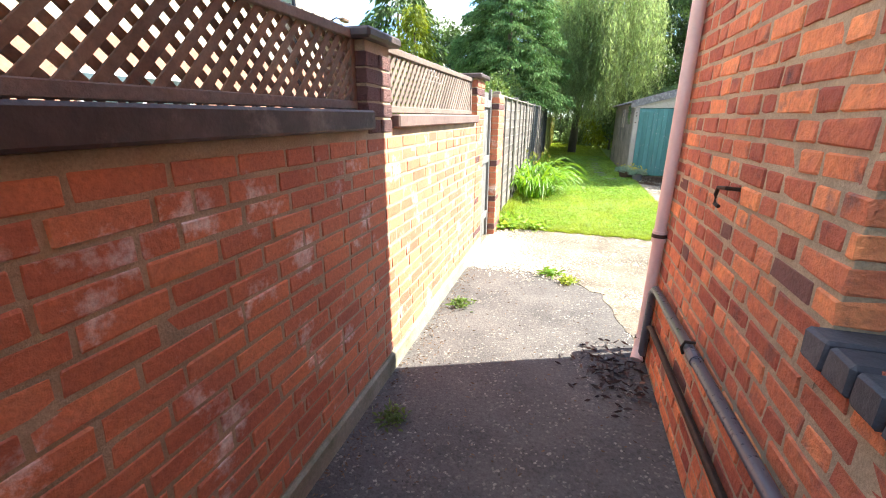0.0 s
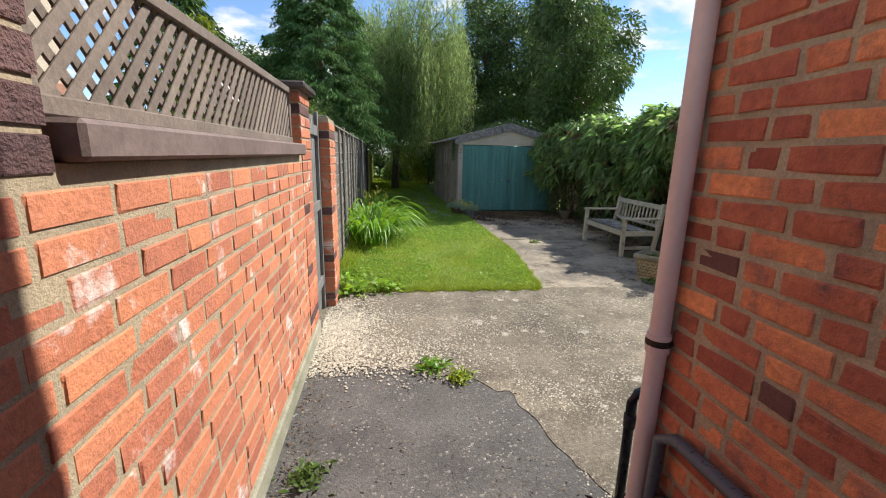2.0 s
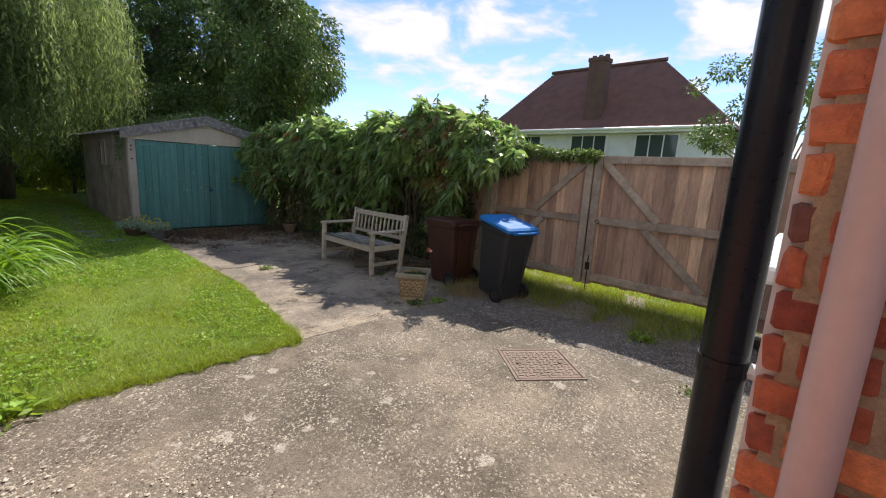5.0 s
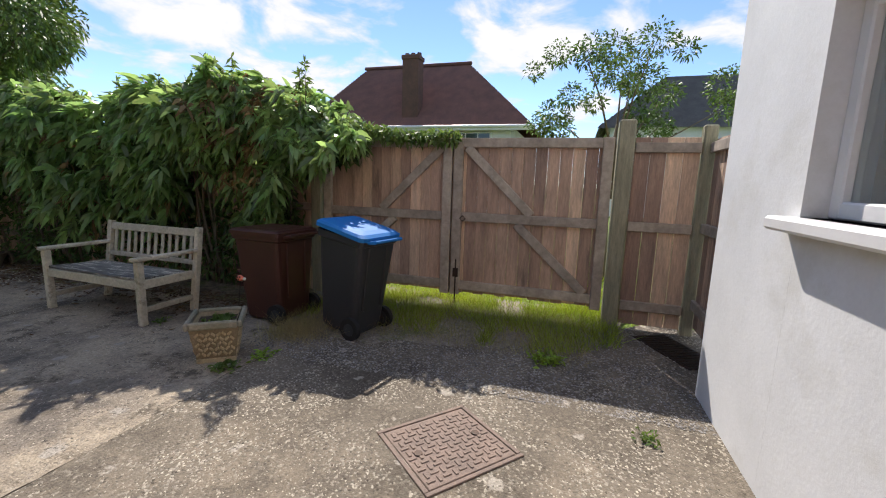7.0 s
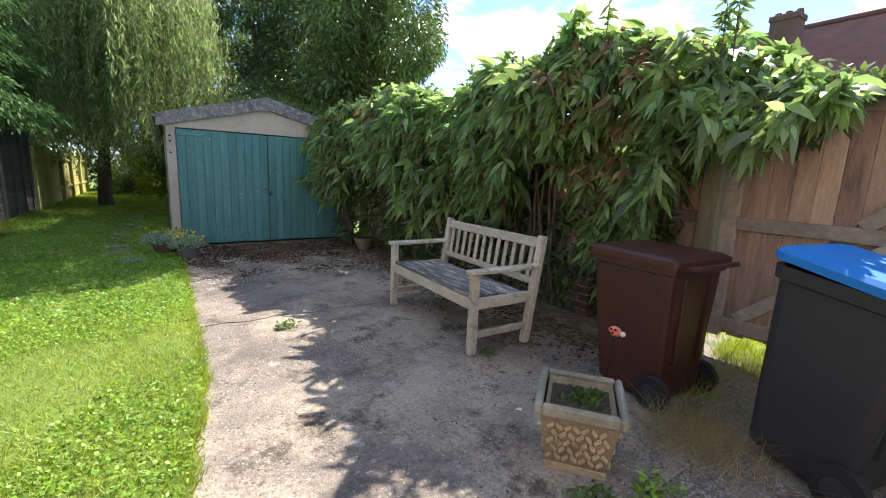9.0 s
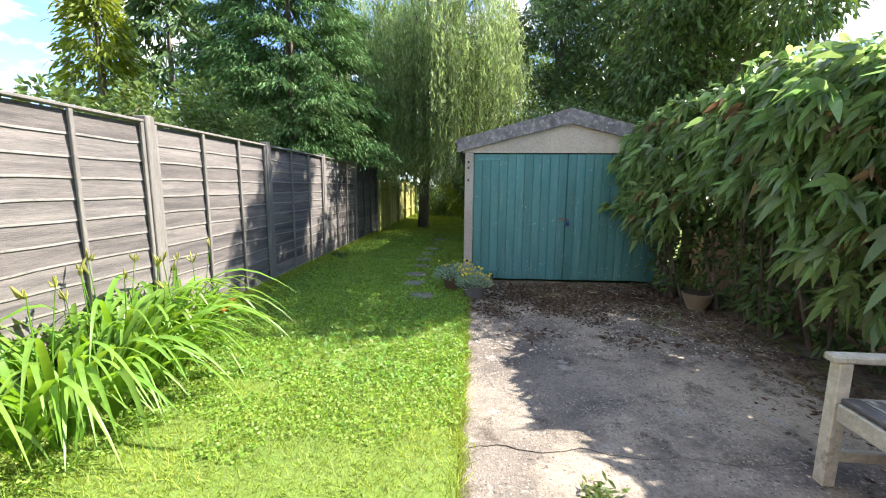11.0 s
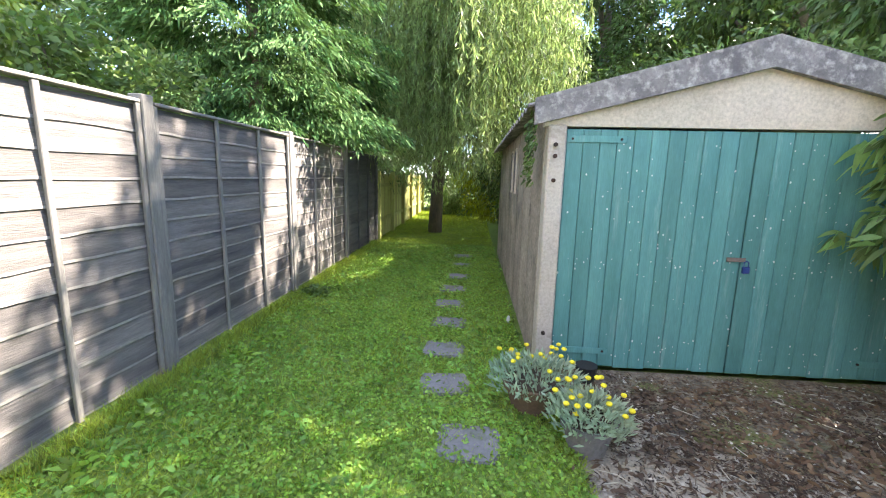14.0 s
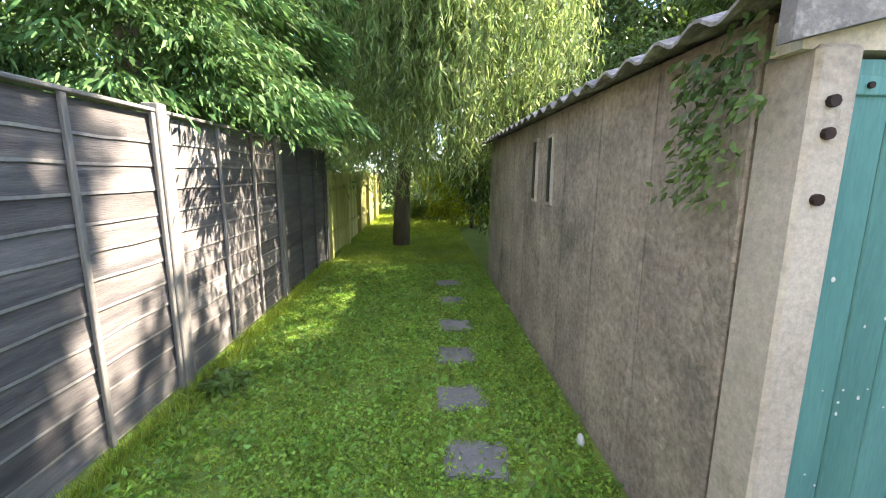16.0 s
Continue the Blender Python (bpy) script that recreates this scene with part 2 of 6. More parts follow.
TRELLIS = mat("trellis wood", (0.15, 0.095, 0.065), (0.25, 0.18, 0.13), scale=5, rough=0.8, bump=0.4, bscale=60, rand=0.25)
TRELLIS_PALE = mat("pale weathered trellis", (0.23, 0.185, 0.155), (0.165, 0.13, 0.11), scale=5, rough=0.85, bump=0.4, bscale=60, rand=0.2)
FENCE = mat("weathered fence wood", (0.225, 0.20, 0.18), (0.13, 0.117, 0.107), scale=1.3, rough=0.88, bump=0.6, bscale=16, rand=0.30, stretch=(6, 0.7, 11),
            stain=(0.085, 0.078, 0.076), stain_scale=0.8, stain_at=(0.50, 0.66), grain=0.32)
# paler than the boards: light caught on their cut edges is in the colour
FENCE_LIP = mat("board edge paled as if catching light", (0.38, 0.35, 0.315), (0.26, 0.24, 0.215), scale=3, rough=0.9, bump=0.3, bscale=25)
FENCE_POST = mat("fence post wood", (0.26, 0.24, 0.21), (0.165, 0.152, 0.135), scale=2, rough=0.9, bump=0.4, bscale=20, stretch=(8, 8, 1))
FENCE_DARK = mat("dark creosoted fence", (0.08, 0.077, 0.074), (0.13, 0.12, 0.11), scale=2, rough=0.85, bump=0.4, bscale=20, rand=0.2, stretch=(6, 1, 8))
# mossy boards, brightened and yellowed to stand in for sunlight on them
FENCE_GREEN = mat("mossy fence with sun in its colour", (0.45, 0.43, 0.14), (0.33, 0.32, 0.10), scale=2, rough=0.9, bump=0.4, bscale=20, rand=0.25, stretch=(8, 8, 1))
GATE_WOOD = mat("gate boards", (0.56, 0.385, 0.28), (0.37, 0.26, 0.20), scale=2.2, rough=0.82, bump=0.5, bscale=14, rand=0.42, stretch=(6, 6, 0.8),
                stain=(0.20, 0.15, 0.12), stain_scale=1.6, stain_at=(0.56, 0.72))
GATE_FRAME = mat("gate frame wood", (0.43, 0.365, 0.30), (0.27, 0.23, 0.19), scale=5, rough=0.85, bump=0.4, bscale=18, rand=0.15)
GATE_POST = mat("gate post wood", (0.31, 0.29, 0.205), (0.21, 0.20, 0.14), scale=3, rough=0.9, bump=0.4, bscale=18, stretch=(8, 8, 1))
GREY_GATE = mat("grey painted gate", (0.22, 0.22, 0.215), (0.14, 0.14, 0.135), scale=2, rough=0.85, bump=0.4, bscale=20, stretch=(8, 8, 1))
RENDER_WHITE = mat("white render", (0.74, 0.75, 0.76), (0.66, 0.67, 0.68), scale=2, rough=0.9, bump=0.12, bscale=45, grain=0.04, stain=(0.60, 0.60, 0.58), stain_scale=1.2)
WHITE_PAINT = mat("white gloss paint", (0.78, 0.78, 0.78), (0.72, 0.72, 0.72), scale=3, rough=0.35, bump=0.05, grain=0.03)
GARAGE_WALL = mat("concrete garage panel", (0.40, 0.335, 0.265), (0.25, 0.21, 0.17), scale=2.6, rough=0.93, bump=1.0, bscale=26, grain=0.45, rand=0.08,
                  stain=(0.13, 0.125, 0.10), stain_scale=1.6, stain_at=(0.52, 0.72), dist=0.015)
GARAGE_POST = mat("painted concrete frame", (0.52, 0.46, 0.38), (0.40, 0.35, 0.29), scale=3, rough=0.9, bump=0.5, bscale=50, stain=(0.26, 0.22, 0.17), stain_scale=3)
GABLE = mat("cream gable panel", (0.58, 0.51, 0.40), (0.47, 0.42, 0.33), scale=2, rough=0.9, bump=0.3, bscale=45, stain=(0.28, 0.24, 0.18), stain_scale=2.4, stain_at=(0.6, 0.8))
BARGE = mat("lichened cement bargeboard", (0.25, 0.235, 0.22), (0.13, 0.12, 0.12), scale=7, rough=0.95, bump=0.6, bscale=45, stain=(0.42, 0.40, 0.36), stain_scale=15, stain_at=(0.49, 0.66))
TEAL = mat("teal door paint", (0.105, 0.285, 0.262), (0.072, 0.215, 0.20), scale=2, rough=0.6, bump=0.3, bscale=25, rand=0.11, stretch=(5, 5, 0.5), grain=0.2,
           stain=(0.21, 0.35, 0.32), stain_scale=2.5, stain_at=(0.56, 0.74))


def concrete_mat(name, dark, light, patch, stones, patch_at=(0.5, 0.68), speck=0.5, moss=None, spots=None):
    """Worn concrete: broad patches, dark blotches, exposed stones of all tones, and a pitted relief."""
    m = bpy.data.materials.new(name)
    m.use_nodes = True
    n, l = m.node_tree.nodes, m.node_tree.links
    bsdf = n["Principled BSDF"]
    pos = n.new("ShaderNodeNewGeometry").outputs["Position"]

    def noise_tex(sc, det=6.0, ro=0.65):
        t = n.new("ShaderNodeTexNoise")
        t.inputs["Scale"].default_value, t.inputs["Detail"].default_value, t.inputs["Roughness"].default_value = sc, det, ro
        l.new(pos, t.inputs["Vector"])
        return t.outputs["Fac"]

    def span(v, a, b, lo=0.0, hi=1.0):
        r = n.new("ShaderNodeMapRange")
        for k, q in zip(("From Min", "From Max", "To Min", "To Max"), (a, b, lo, hi)):
            r.inputs[k].default_value = q
        l.new(v, r.inputs["Value"])
        return r.outputs[0]

    def blend(f, c1, c2, how="MIX"):
        x = n.new("ShaderNodeMix")
        x.data_type, x.blend_type = "RGBA", how
        for k, q in (("Factor", f), ("A", c1), ("B", c2)):
            if isinstance(q, tuple):
                x.inputs[k].default_value = (*q, 1)
            elif isinstance(q, float):
                x.inputs[k].default_value = q
            else:
                l.new(q, x.inputs[k])
        return x.outputs["Result"]

    col = blend(span(noise_tex(1.3), 0.38, 0.62), dark, light)
    col = blend(span(noise_tex(0.75, 9.0, 0.7), *patch_at), col, patch)
    if moss:
        col = blend(span(noise_tex(2.6, 10.0, 0.75), 0.52, 0.62), col, moss)
    if spots:
        spot = n.new("ShaderNodeTexVoronoi")
        spot.inputs["Scale"].default_value = 5.5
        warp = n.new("ShaderNodeVectorMath"); warp.operation = "ADD"
        wob = n.new("ShaderNodeTexNoise")
        wob.inputs["Scale"].default_value = 22.0
        l.new(pos, wob.inputs["Vector"])
        half = n.new("ShaderNodeVectorMath"); half.operation = "SCALE"
        half.inputs["Scale"].default_value = 0.09
        l.new(wob.outputs["Color"], half.inputs[0])
        l.new(pos, warp.inputs[0])
        l.new(half.outputs[0], warp.inputs[1])
        l.new(warp.outputs[0], spot.inputs["Vector"])
        size = n.new("ShaderNodeSeparateColor")
        l.new(spot.outputs["Color"], size.inputs[0])
        reach = span(size.outputs[0], 0.45, 1.0, 0.0, 0.30)
        near_ = n.new("ShaderNodeMath"); near_.operation = "SUBTRACT"
        l.new(reach, near_.inputs[0])
        l.new(spot.outputs["Distance"], near_.inputs[1])
        col = blend(span(near_.outputs[0], -0.02, 0.06, 0.0, 0.75), col, spots)
    vor = n.new("ShaderNodeTexVoronoi")
    vor.inputs["Scale"].default_value = 85.0
    l.new(pos, vor.inputs["Vector"])
    tone = n.new("ShaderNodeSeparateColor")
    l.new(vor.outputs["Color"], tone.inputs[0])
    keep = n.new("ShaderNodeMath"); keep.operation = "MULTIPLY"
    l.new(span(tone.outputs[0], 1 - speck, 1 - speck + 0.02), keep.inputs[0])
    l.new(span(noise_tex(2.3), 0.40, 0.58, 0.15, 0.9), keep.inputs[1])
    shade = blend(tone.outputs[1], tuple(0.45 * q for q in dark), stones)
    col = blend(keep.outputs[0], col, shade)
    fine = noise_tex(45.0, 5.0, 0.75)
    hsv = n.new("ShaderNodeHueSaturation")
    l.new(col, hsv.inputs["Color"])
    l.new(span(fine, 0.25, 0.75, 0.6, 1.4), hsv.inputs["Value"])
    l.new(hsv.outputs[0], bsdf.inputs["Base Color"])
    bsdf.inputs["Roughness"].default_value = 0.93
    bsdf.inputs["Specular IOR Level"].default_value = 0.25
    add = n.new("ShaderNodeMath"); add.operation = "ADD"
    l.new(fine, add.inputs[0])
    l.new(span(vor.outputs["Distance"], 0.0, 0.6, 0.5, 0.0), add.inputs[1])
    bp_ = n.new("ShaderNodeBump")
    bp_.inputs["Strength"].default_value, bp_.inputs["Distance"].default_value = 0.7, 0.008
    l.new(add.outputs[0], bp_.inputs["Height"])
    l.new(bp_.outputs[0], bsdf.inputs["Normal"])
    return m


CONCRETE = concrete_mat("pitted old concrete", (0.105, 0.088, 0.068), (0.195, 0.165, 0.128), (0.29, 0.24, 0.178), (0.52, 0.47, 0.38), speck=0.33, spots=(0.44, 0.40, 0.34))
CONCRETE_DRIVE = concrete_mat("tan drive concrete", (0.125, 0.108, 0.092), (0.27, 0.23, 0.185), (0.40, 0.335, 0.25), (0.42, 0.37, 0.30), speck=0.2, patch_at=(0.44, 0.58), moss=(0.10, 0.082, 0.062), spots=(0.36, 0.33, 0.29))
# alley base colours are darkened to carry the passage's shade
CONCRETE_DARK = concrete_mat("shade-darkened alley concrete", (0.085, 0.08, 0.078), (0.135, 0.125, 0.118), (0.21, 0.16, 0.135), (0.34, 0.31, 0.27), patch_at=(0.6, 0.74), speck=0.14)
SOIL = mat("soil and grass floor", (0.12, 0.19, 0.03), (0.16, 0.23, 0.04), scale=2, rough=0.95, bump=0.8, bscale=50, stain=(0.16, 0.13, 0.07), stain_scale=3, stain_at=(0.6, 0.8))
ROOF_TILE = mat("clay roof tile", (0.16, 0.075, 0.065), (0.115, 0.06, 0.055), scale=2, rough=0.9, bump=0.3, bscale=25, rand=0.35)
ROOF_GREY = mat("grey roof tile", (0.12, 0.115, 0.11), (0.09, 0.085, 0.085), scale=2, rough=0.9, bump=0.3, bscale=25, rand=0.2)
CHIMNEY_BRICK = mat("sooty chimney brick", (0.16, 0.085, 0.065), (0.10, 0.06, 0.05), scale=2, rough=0.9, bump=0.3)
PINK_PIPE = mat("pink painted downpipe", (0.70, 0.52, 0.48), (0.64, 0.46, 0.42), scale=3, rough=0.42, bump=0.1, grain=0.05)
BLACK_PIPE = mat("black plastic pipe", (0.008, 0.009, 0.015), (0.013, 0.014, 0.02), scale=3, rough=0.3, bump=0.02, grain=0.1, spec=0.3)
GREY_PIPE = mat("grey waste pipe", (0.07, 0.07, 0.085), (0.10, 0.10, 0.12), scale=3, rough=0.3, bump=0.05, grain=0.1)
IRON = mat("rusty black iron", (0.03, 0.025, 0.022), (0.06, 0.035, 0.025), scale=20, rough=0.6, bump=0.3, metal=0.6)
RUST = mat("rusted cast iron", (0.25, 0.185, 0.15), (0.19, 0.145, 0.12), scale=6, rough=0.8, bump=0.5, bscale=50, metal=0.2)
TEAK = mat("silvered bench timber", (0.56, 0.52, 0.42), (0.42, 0.385, 0.29), scale=5, rough=0.88, bump=0.5, bscale=35, rand=0.18, stain=(0.17, 0.15, 0.10), stain_scale=7, stain_at=(0.56, 0.7))
TEAK_GREY = mat("dark worn bench slats", (0.12, 0.12, 0.115), (0.26, 0.25, 0.23), scale=5, rough=0.8, bump=0.5, bscale=30, rand=0.35, stretch=(5, 0.7, 5), stain=(0.58, 0.55, 0.47), stain_scale=5, stain_at=(0.53, 0.6))
BIN_BROWN = mat("brown plastic", (0.07, 0.025, 0.018), (0.055, 0.02, 0.015), scale=2, rough=0.42, bump=0.1, grain=0.08)
BIN_BLACK = mat("charcoal plastic", (0.028, 0.03, 0.034), (0.036, 0.037, 0.042), scale=2, rough=0.5, bump=0.15, grain=0.08)
BIN_BLUE = mat("blue plastic lid", (0.02, 0.20, 0.56), (0.017, 0.17, 0.50), scale=2, rough=0.6, bump=0.05, grain=0.05, spec=0.15)
PADLOCK = mat("dark blue enamel", (0.03, 0.06, 0.22), (0.02, 0.04, 0.16), rough=0.4, bump=0)
RUBBER = mat("black rubber", (0.015, 0.015, 0.015), (0.022, 0.022, 0.022), rough=0.7, bump=0.1)
STONE_DARK = mat("grimy cast stone", (0.31, 0.25, 0.155), (0.24, 0.19, 0.12), scale=6, rough=0.95, bump=0.5, bscale=60)
STONE = mat("reconstituted stone", (0.54, 0.44, 0.27), (0.42, 0.33, 0.20), scale=6, rough=0.9, bump=0.5, bscale=60, stain=(0.20, 0.17, 0.10), stain_scale=6)
SLAB = mat("paving slab", (0.20, 0.19, 0.19), (0.15, 0.145, 0.14), scale=4, rough=0.92, bump=0.6, bscale=45, stain=(0.10, 0.12, 0.06), stain_scale=5, stain_at=(0.55, 0.7))
GRIT = mat("grey grit", (0.30, 0.28, 0.26), (0.16, 0.15, 0.14), scale=30, rough=0.95, bump=0.3, rand=0.5)
EARTH = mat("dark potting earth", (0.05, 0.035, 0.022), (0.08, 0.055, 0.035), scale=15, rough=1.0, bump=0.8, bscale=60)
BARK = mat("bark", (0.10, 0.08, 0.055), (0.16, 0.13, 0.09), scale=5, rough=0.95, bump=0.8, bscale=20, stretch=(3, 3, 0.7))
SILL = mat("blue-grey sill brick", (0.05, 0.055, 0.07), (0.075, 0.08, 0.095), scale=8, rough=0.6, bump=0.4, rand=0.2)
GRAVEL = mat("pale gravel", (0.55, 0.49, 0.39), (0.36, 0.32, 0.26), scale=20, rough=0.9, bump=0.3, rand=0.3)
GRASS = leaf_mat("mown grass", (0.19, 0.27, 0.036), (0.30, 0.365, 0.058), rough=0.55, scale=1.6, rand=0.5)
CLOVER = leaf_mat("clover", (0.16, 0.295, 0.045), (0.28, 0.41, 0.075), rough=0.5, scale=4, rand=0.45)
WEED_LEAF = leaf_mat("lawn weed leaves", (0.13, 0.275, 0.052), (0.23, 0.38, 0.085), rough=0.5, scale=3, rand=0.5)
STRAW = leaf_mat("dry grass", (0.36, 0.30, 0.16), (0.24, 0.24, 0.09), rough=0.7, rand=0.3)
HEDGE_LEAF = leaf_mat("glossy climber leaves", (0.13, 0.225, 0.075), (0.26, 0.365, 0.135), rough=0.32, scale=2.2, rand=0.5, spec=0.6, through_light=0.5)
HEDGE_DRY = leaf_mat("dead climber leaves", (0.17, 0.105, 0.05), (0.26, 0.19, 0.08), rough=0.7, rand=0.4)
CONIFER_LEAF = leaf_mat("cypress sprays", (0.06, 0.14, 0.045), (0.135, 0.225, 0.075), rough=0.7, scale=1.6, rand=0.5, through_light=0.15, spec=0.12)
GOLD_LEAF = leaf_mat("golden cypress sprays", (0.20, 0.24, 0.02), (0.13, 0.18, 0.02), rough=0.6, rand=0.3)
WILLOW_LEAF = leaf_mat("willow leaves", (0.145, 0.215, 0.08), (0.255, 0.325, 0.13), rough=0.5, scale=2.0, rand=0.5, through_light=0.45)
DARK_LEAF = leaf_mat("dark leaves of trees and shaded creeper", (0.05, 0.10, 0.028), (0.12, 0.185, 0.05), rough=0.5, scale=1.4, rand=0.55, through_light=0.2)
SHRUB_LEAF = leaf_mat("light shrub leaves", (0.085, 0.15, 0.035), (0.14, 0.20, 0.06), rough=0.5, scale=1.5, rand=0.4)
LILY_LEAF = leaf_mat("daylily leaves", (0.13, 0.26, 0.034), (0.20, 0.345, 0.05), rough=0.42, scale=2, rand=0.25, through_light=0.4)
ORANGE = mat("orange petals", (0.75, 0.12, 0.02), (0.8, 0.2, 0.03), rough=0.6, bump=0)
YELLOW = mat("yellow petals", (0.80, 0.68, 0.03), (0.7, 0.55, 0.02), rough=0.6, bump=0)
SILVER_LEAF = leaf_mat("silver grey leaves", (0.20, 0.35, 0.26), (0.36, 0.40, 0.27), rough=0.7, rand=0.3)
BUD = leaf_mat("daylily buds", (0.30, 0.34, 0.08), (0.38, 0.36, 0.10), rough=0.5, rand=0.3)
WHITE_SPOT = mat("white paint flecks", (0.7, 0.7, 0.66), (0.6, 0.6, 0.58), rough=0.7, bump=0)


def glass_mat(name, tint=(0.9, 0.95, 0.95)):
    m = bpy.data.materials.new(name)
    m.use_nodes = True
    b = m.node_tree.nodes["Principled BSDF"]
    b.inputs["Base Color"].default_value = (*tint, 1)
    b.inputs["Roughness"].default_value = 0.02
    b.inputs["Transmission Weight"].default_value = 0.9
    b.inputs["IOR"].default_value = 1.3
    return m


GLASS = glass_mat("window glass")


def dark_glass(name):
    m = bpy.data.materials.new(name)
    m.use_nodes = True
    b = m.node_tree.nodes["Principled BSDF"]
    b.inputs["Base Color"].default_value = (0.05, 0.07, 0.07, 1)
    b.inputs["Roughness"].default_value = 0.05
    b.inputs["Specular IOR Level"].default_value = 0.6
    return m


GLASS_FAR = dark_glass("far window glass")
NEIGHBOUR_WALL = mat("cream pebbledash", (0.62, 0.52, 0.40), (0.50, 0.42, 0.33), scale=1.5, rough=0.95, bump=0.6, bscale=30)
BRICK_FAR = mat("far brick", (0.42, 0.22, 0.15), (0.34, 0.17, 0.12), scale=8, rough=0.9, bump=0.4, bscale=25)
LITTER = leaf_mat("dead leaves", (0.16, 0.10, 0.055), (0.09, 0.06, 0.04), rough=0.85, rand=0.4, through_light=0.1)
LITTER_DARK = leaf_mat("wet dead leaves", (0.05, 0.022, 0.02), (0.03, 0.018, 0.016), rough=0.5, rand=0.4, through_light=0.05)
MULCH = mat("leaf mould", (0.085, 0.062, 0.042), (0.29, 0.235, 0.17), scale=7, rough=1.0, bump=1.0, bscale=30, grain=0.55, stain=(0.15, 0.15, 0.05), stain_scale=2.6, stain_at=(0.50, 0.60), dist=0.03)
BED = mat("worn earth", (0.19, 0.165, 0.13), (0.30, 0.26, 0.205), scale=6, rough=1.0, bump=1.0, bscale=50, grain=0.5, stain=(0.12, 0.15, 0.05), stain_scale=2.2, stain_at=(0.5, 0.66))
LITTER_BROWN = leaf_mat("dark brown dead leaves", (0.085, 0.055, 0.035), (0.05, 0.035, 0.025), rough=0.9, rand=0.4, through_light=0.05)
CRACK = mat("dark crack", (0.12, 0.102, 0.08), (0.22, 0.19, 0.15), scale=20, rough=1.0, bump=0.3)
LITTER_PALE = leaf_mat("dry leaf scraps", (0.26, 0.20, 0.13), (0.15, 0.105, 0.065), rough=0.9, rand=0.45, through_light=0.1)


# ---- ground ----
WALL_X, HOUSE_X, REAR_Y, GATE_X, FENCE_X = -0.98, 0.64, 2.860, 5.1, -1.03
ground = part("ground", Geo().add([(-400, -400, -0.03), (400, -400, -0.03), (400, 400, -0.03), (-400, 400, -0.03)], [(0, 1, 2, 3)]), SOIL)
tagged(ground, "green grassy earth reaching to the horizon", "ground", kind="structure")


def slab_sheet(name, outline, top, material, label, category, step=0.25, amp=0.006):
    """A flat sheet cut to an outline, with a gentle unevenness and a skirt of 8 cm."""
    bm = bmesh.new()
    vs = [bm.verts.new((x, y, top)) for x, y in outline]
    bm.faces.new(vs)
    lo, hi = [min(p[k] for p in outline) for k in (0, 1)], [max(p[k] for p in outline) for k in (0, 1)]
    for k in (0, 1):
        c = lo[k] + step
        while c < hi[k]:
            n = Vector((1, 0, 0)) if k == 0 else Vector((0, 1, 0))
            bmesh.ops.bisect_plane(bm, geom=bm.verts[:] + bm.edges[:] + bm.faces[:], plane_co=n * c, plane_no=n)
            c += step
    rim = [e for e in bm.edges if e.is_boundary]
    ex = bmesh.ops.extrude_edge_only(bm, edges=rim)["geom"]
    low = {v for v in ex if isinstance(v, bmesh.types.BMVert)}
    for v in bm.verts:
        if v in low:
            v.co.z -= 0.08
        else:
            v.co.z += amp * noise.noise(v.co * 1.7)
    bmesh.ops.recalc_face_normals(bm, faces=bm.faces)
    me = bpy.data.meshes.new(name)
    bm.to_mesh(me)
    bm.free()
    me.materials.append(material)
    return tagged(new(name, me), label, category, kind="structure")


def ragged(line, amp, step=0.07):
    """A line of points, cut finer and made uneven."""
    out = []
    for (xa, ya), (xb, yb) in zip(line, line[1:]):
        n = max(1, int(math.hypot(xb - xa, yb - ya) / step))
        for i in range(n):
            x, y = xa + (xb - xa) * i / n, ya + (yb - ya) * i / n
            w = amp if 0 < i or out else 0
            out.append((x + w * noise.noise((x * 4, y * 4, 1)) + 0.4 * w * noise.noise((x * 13, y * 13, 2)),
                        y + w * noise.noise((x * 4, y * 4, 5)) + 0.4 * w * noise.noise((x * 13, y * 13, 7))))
    return out + [line[-1]]


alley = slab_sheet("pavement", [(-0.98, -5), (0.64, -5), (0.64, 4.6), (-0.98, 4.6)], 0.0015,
                   CONCRETE_DARK, "stained concrete of the side passage, darkened for its shade", "pavement")
yard = slab_sheet("pavement", [(0.648, 2.855), (3.8, 2.8), (3.8, 2.3), (5.3, 2.3), (5.3, 3.0), (4.7, 3.6), (4.3, 5.2), (4.3, 6.0), (1.45, 6.0),
                               (-0.98, 6.1), (-1.25, 6.1), (-1.25, 4.6), (-0.98, 4.6)] + ragged([(-0.98, 4.37), (-0.45, 4.32), (0.1, 4.12), (0.43, 3.92), (0.51, 3.41), (0.648, 2.87)], 0.07), 0.006,
                  CONCRETE, "sunlit pitted old concrete yard", "pavement")
drive = slab_sheet("pavement", [(1.46, 6.008), (4.3, 6.008), (4.5, 6.6), (5.1, 6.8), (5.1, 12.88), (1.70, 12.88), (1.72, 8.0)], 0.002,
                   CONCRETE_DRIVE, "tan stained concrete drive before the garage", "pavement")
random.seed(17)
bed = [(5.1, 6.8), (4.55, 6.82), (4.25, 7.1), (4.2, 7.7), (4.3, 8.3), (4.15, 8.9), (4.2, 9.5), (3.95, 10.0), (3.98, 10.5), (3.6, 10.9), (3.55, 11.3), (3.1, 11.5), (2.9, 11.85),
       (2.5, 11.95), (2.3, 12.3), (1.98, 12.35), (1.8, 12.7), (1.78, 12.87), (5.1, 12.87)]
mulch = slab_sheet("soil_bed", ragged(bed[:-1], 0.22) + bed[-1:], 0.010,
                   MULCH, "dark leaf mould and moss under the creeper", "soil", amp=0.006, step=0.2)
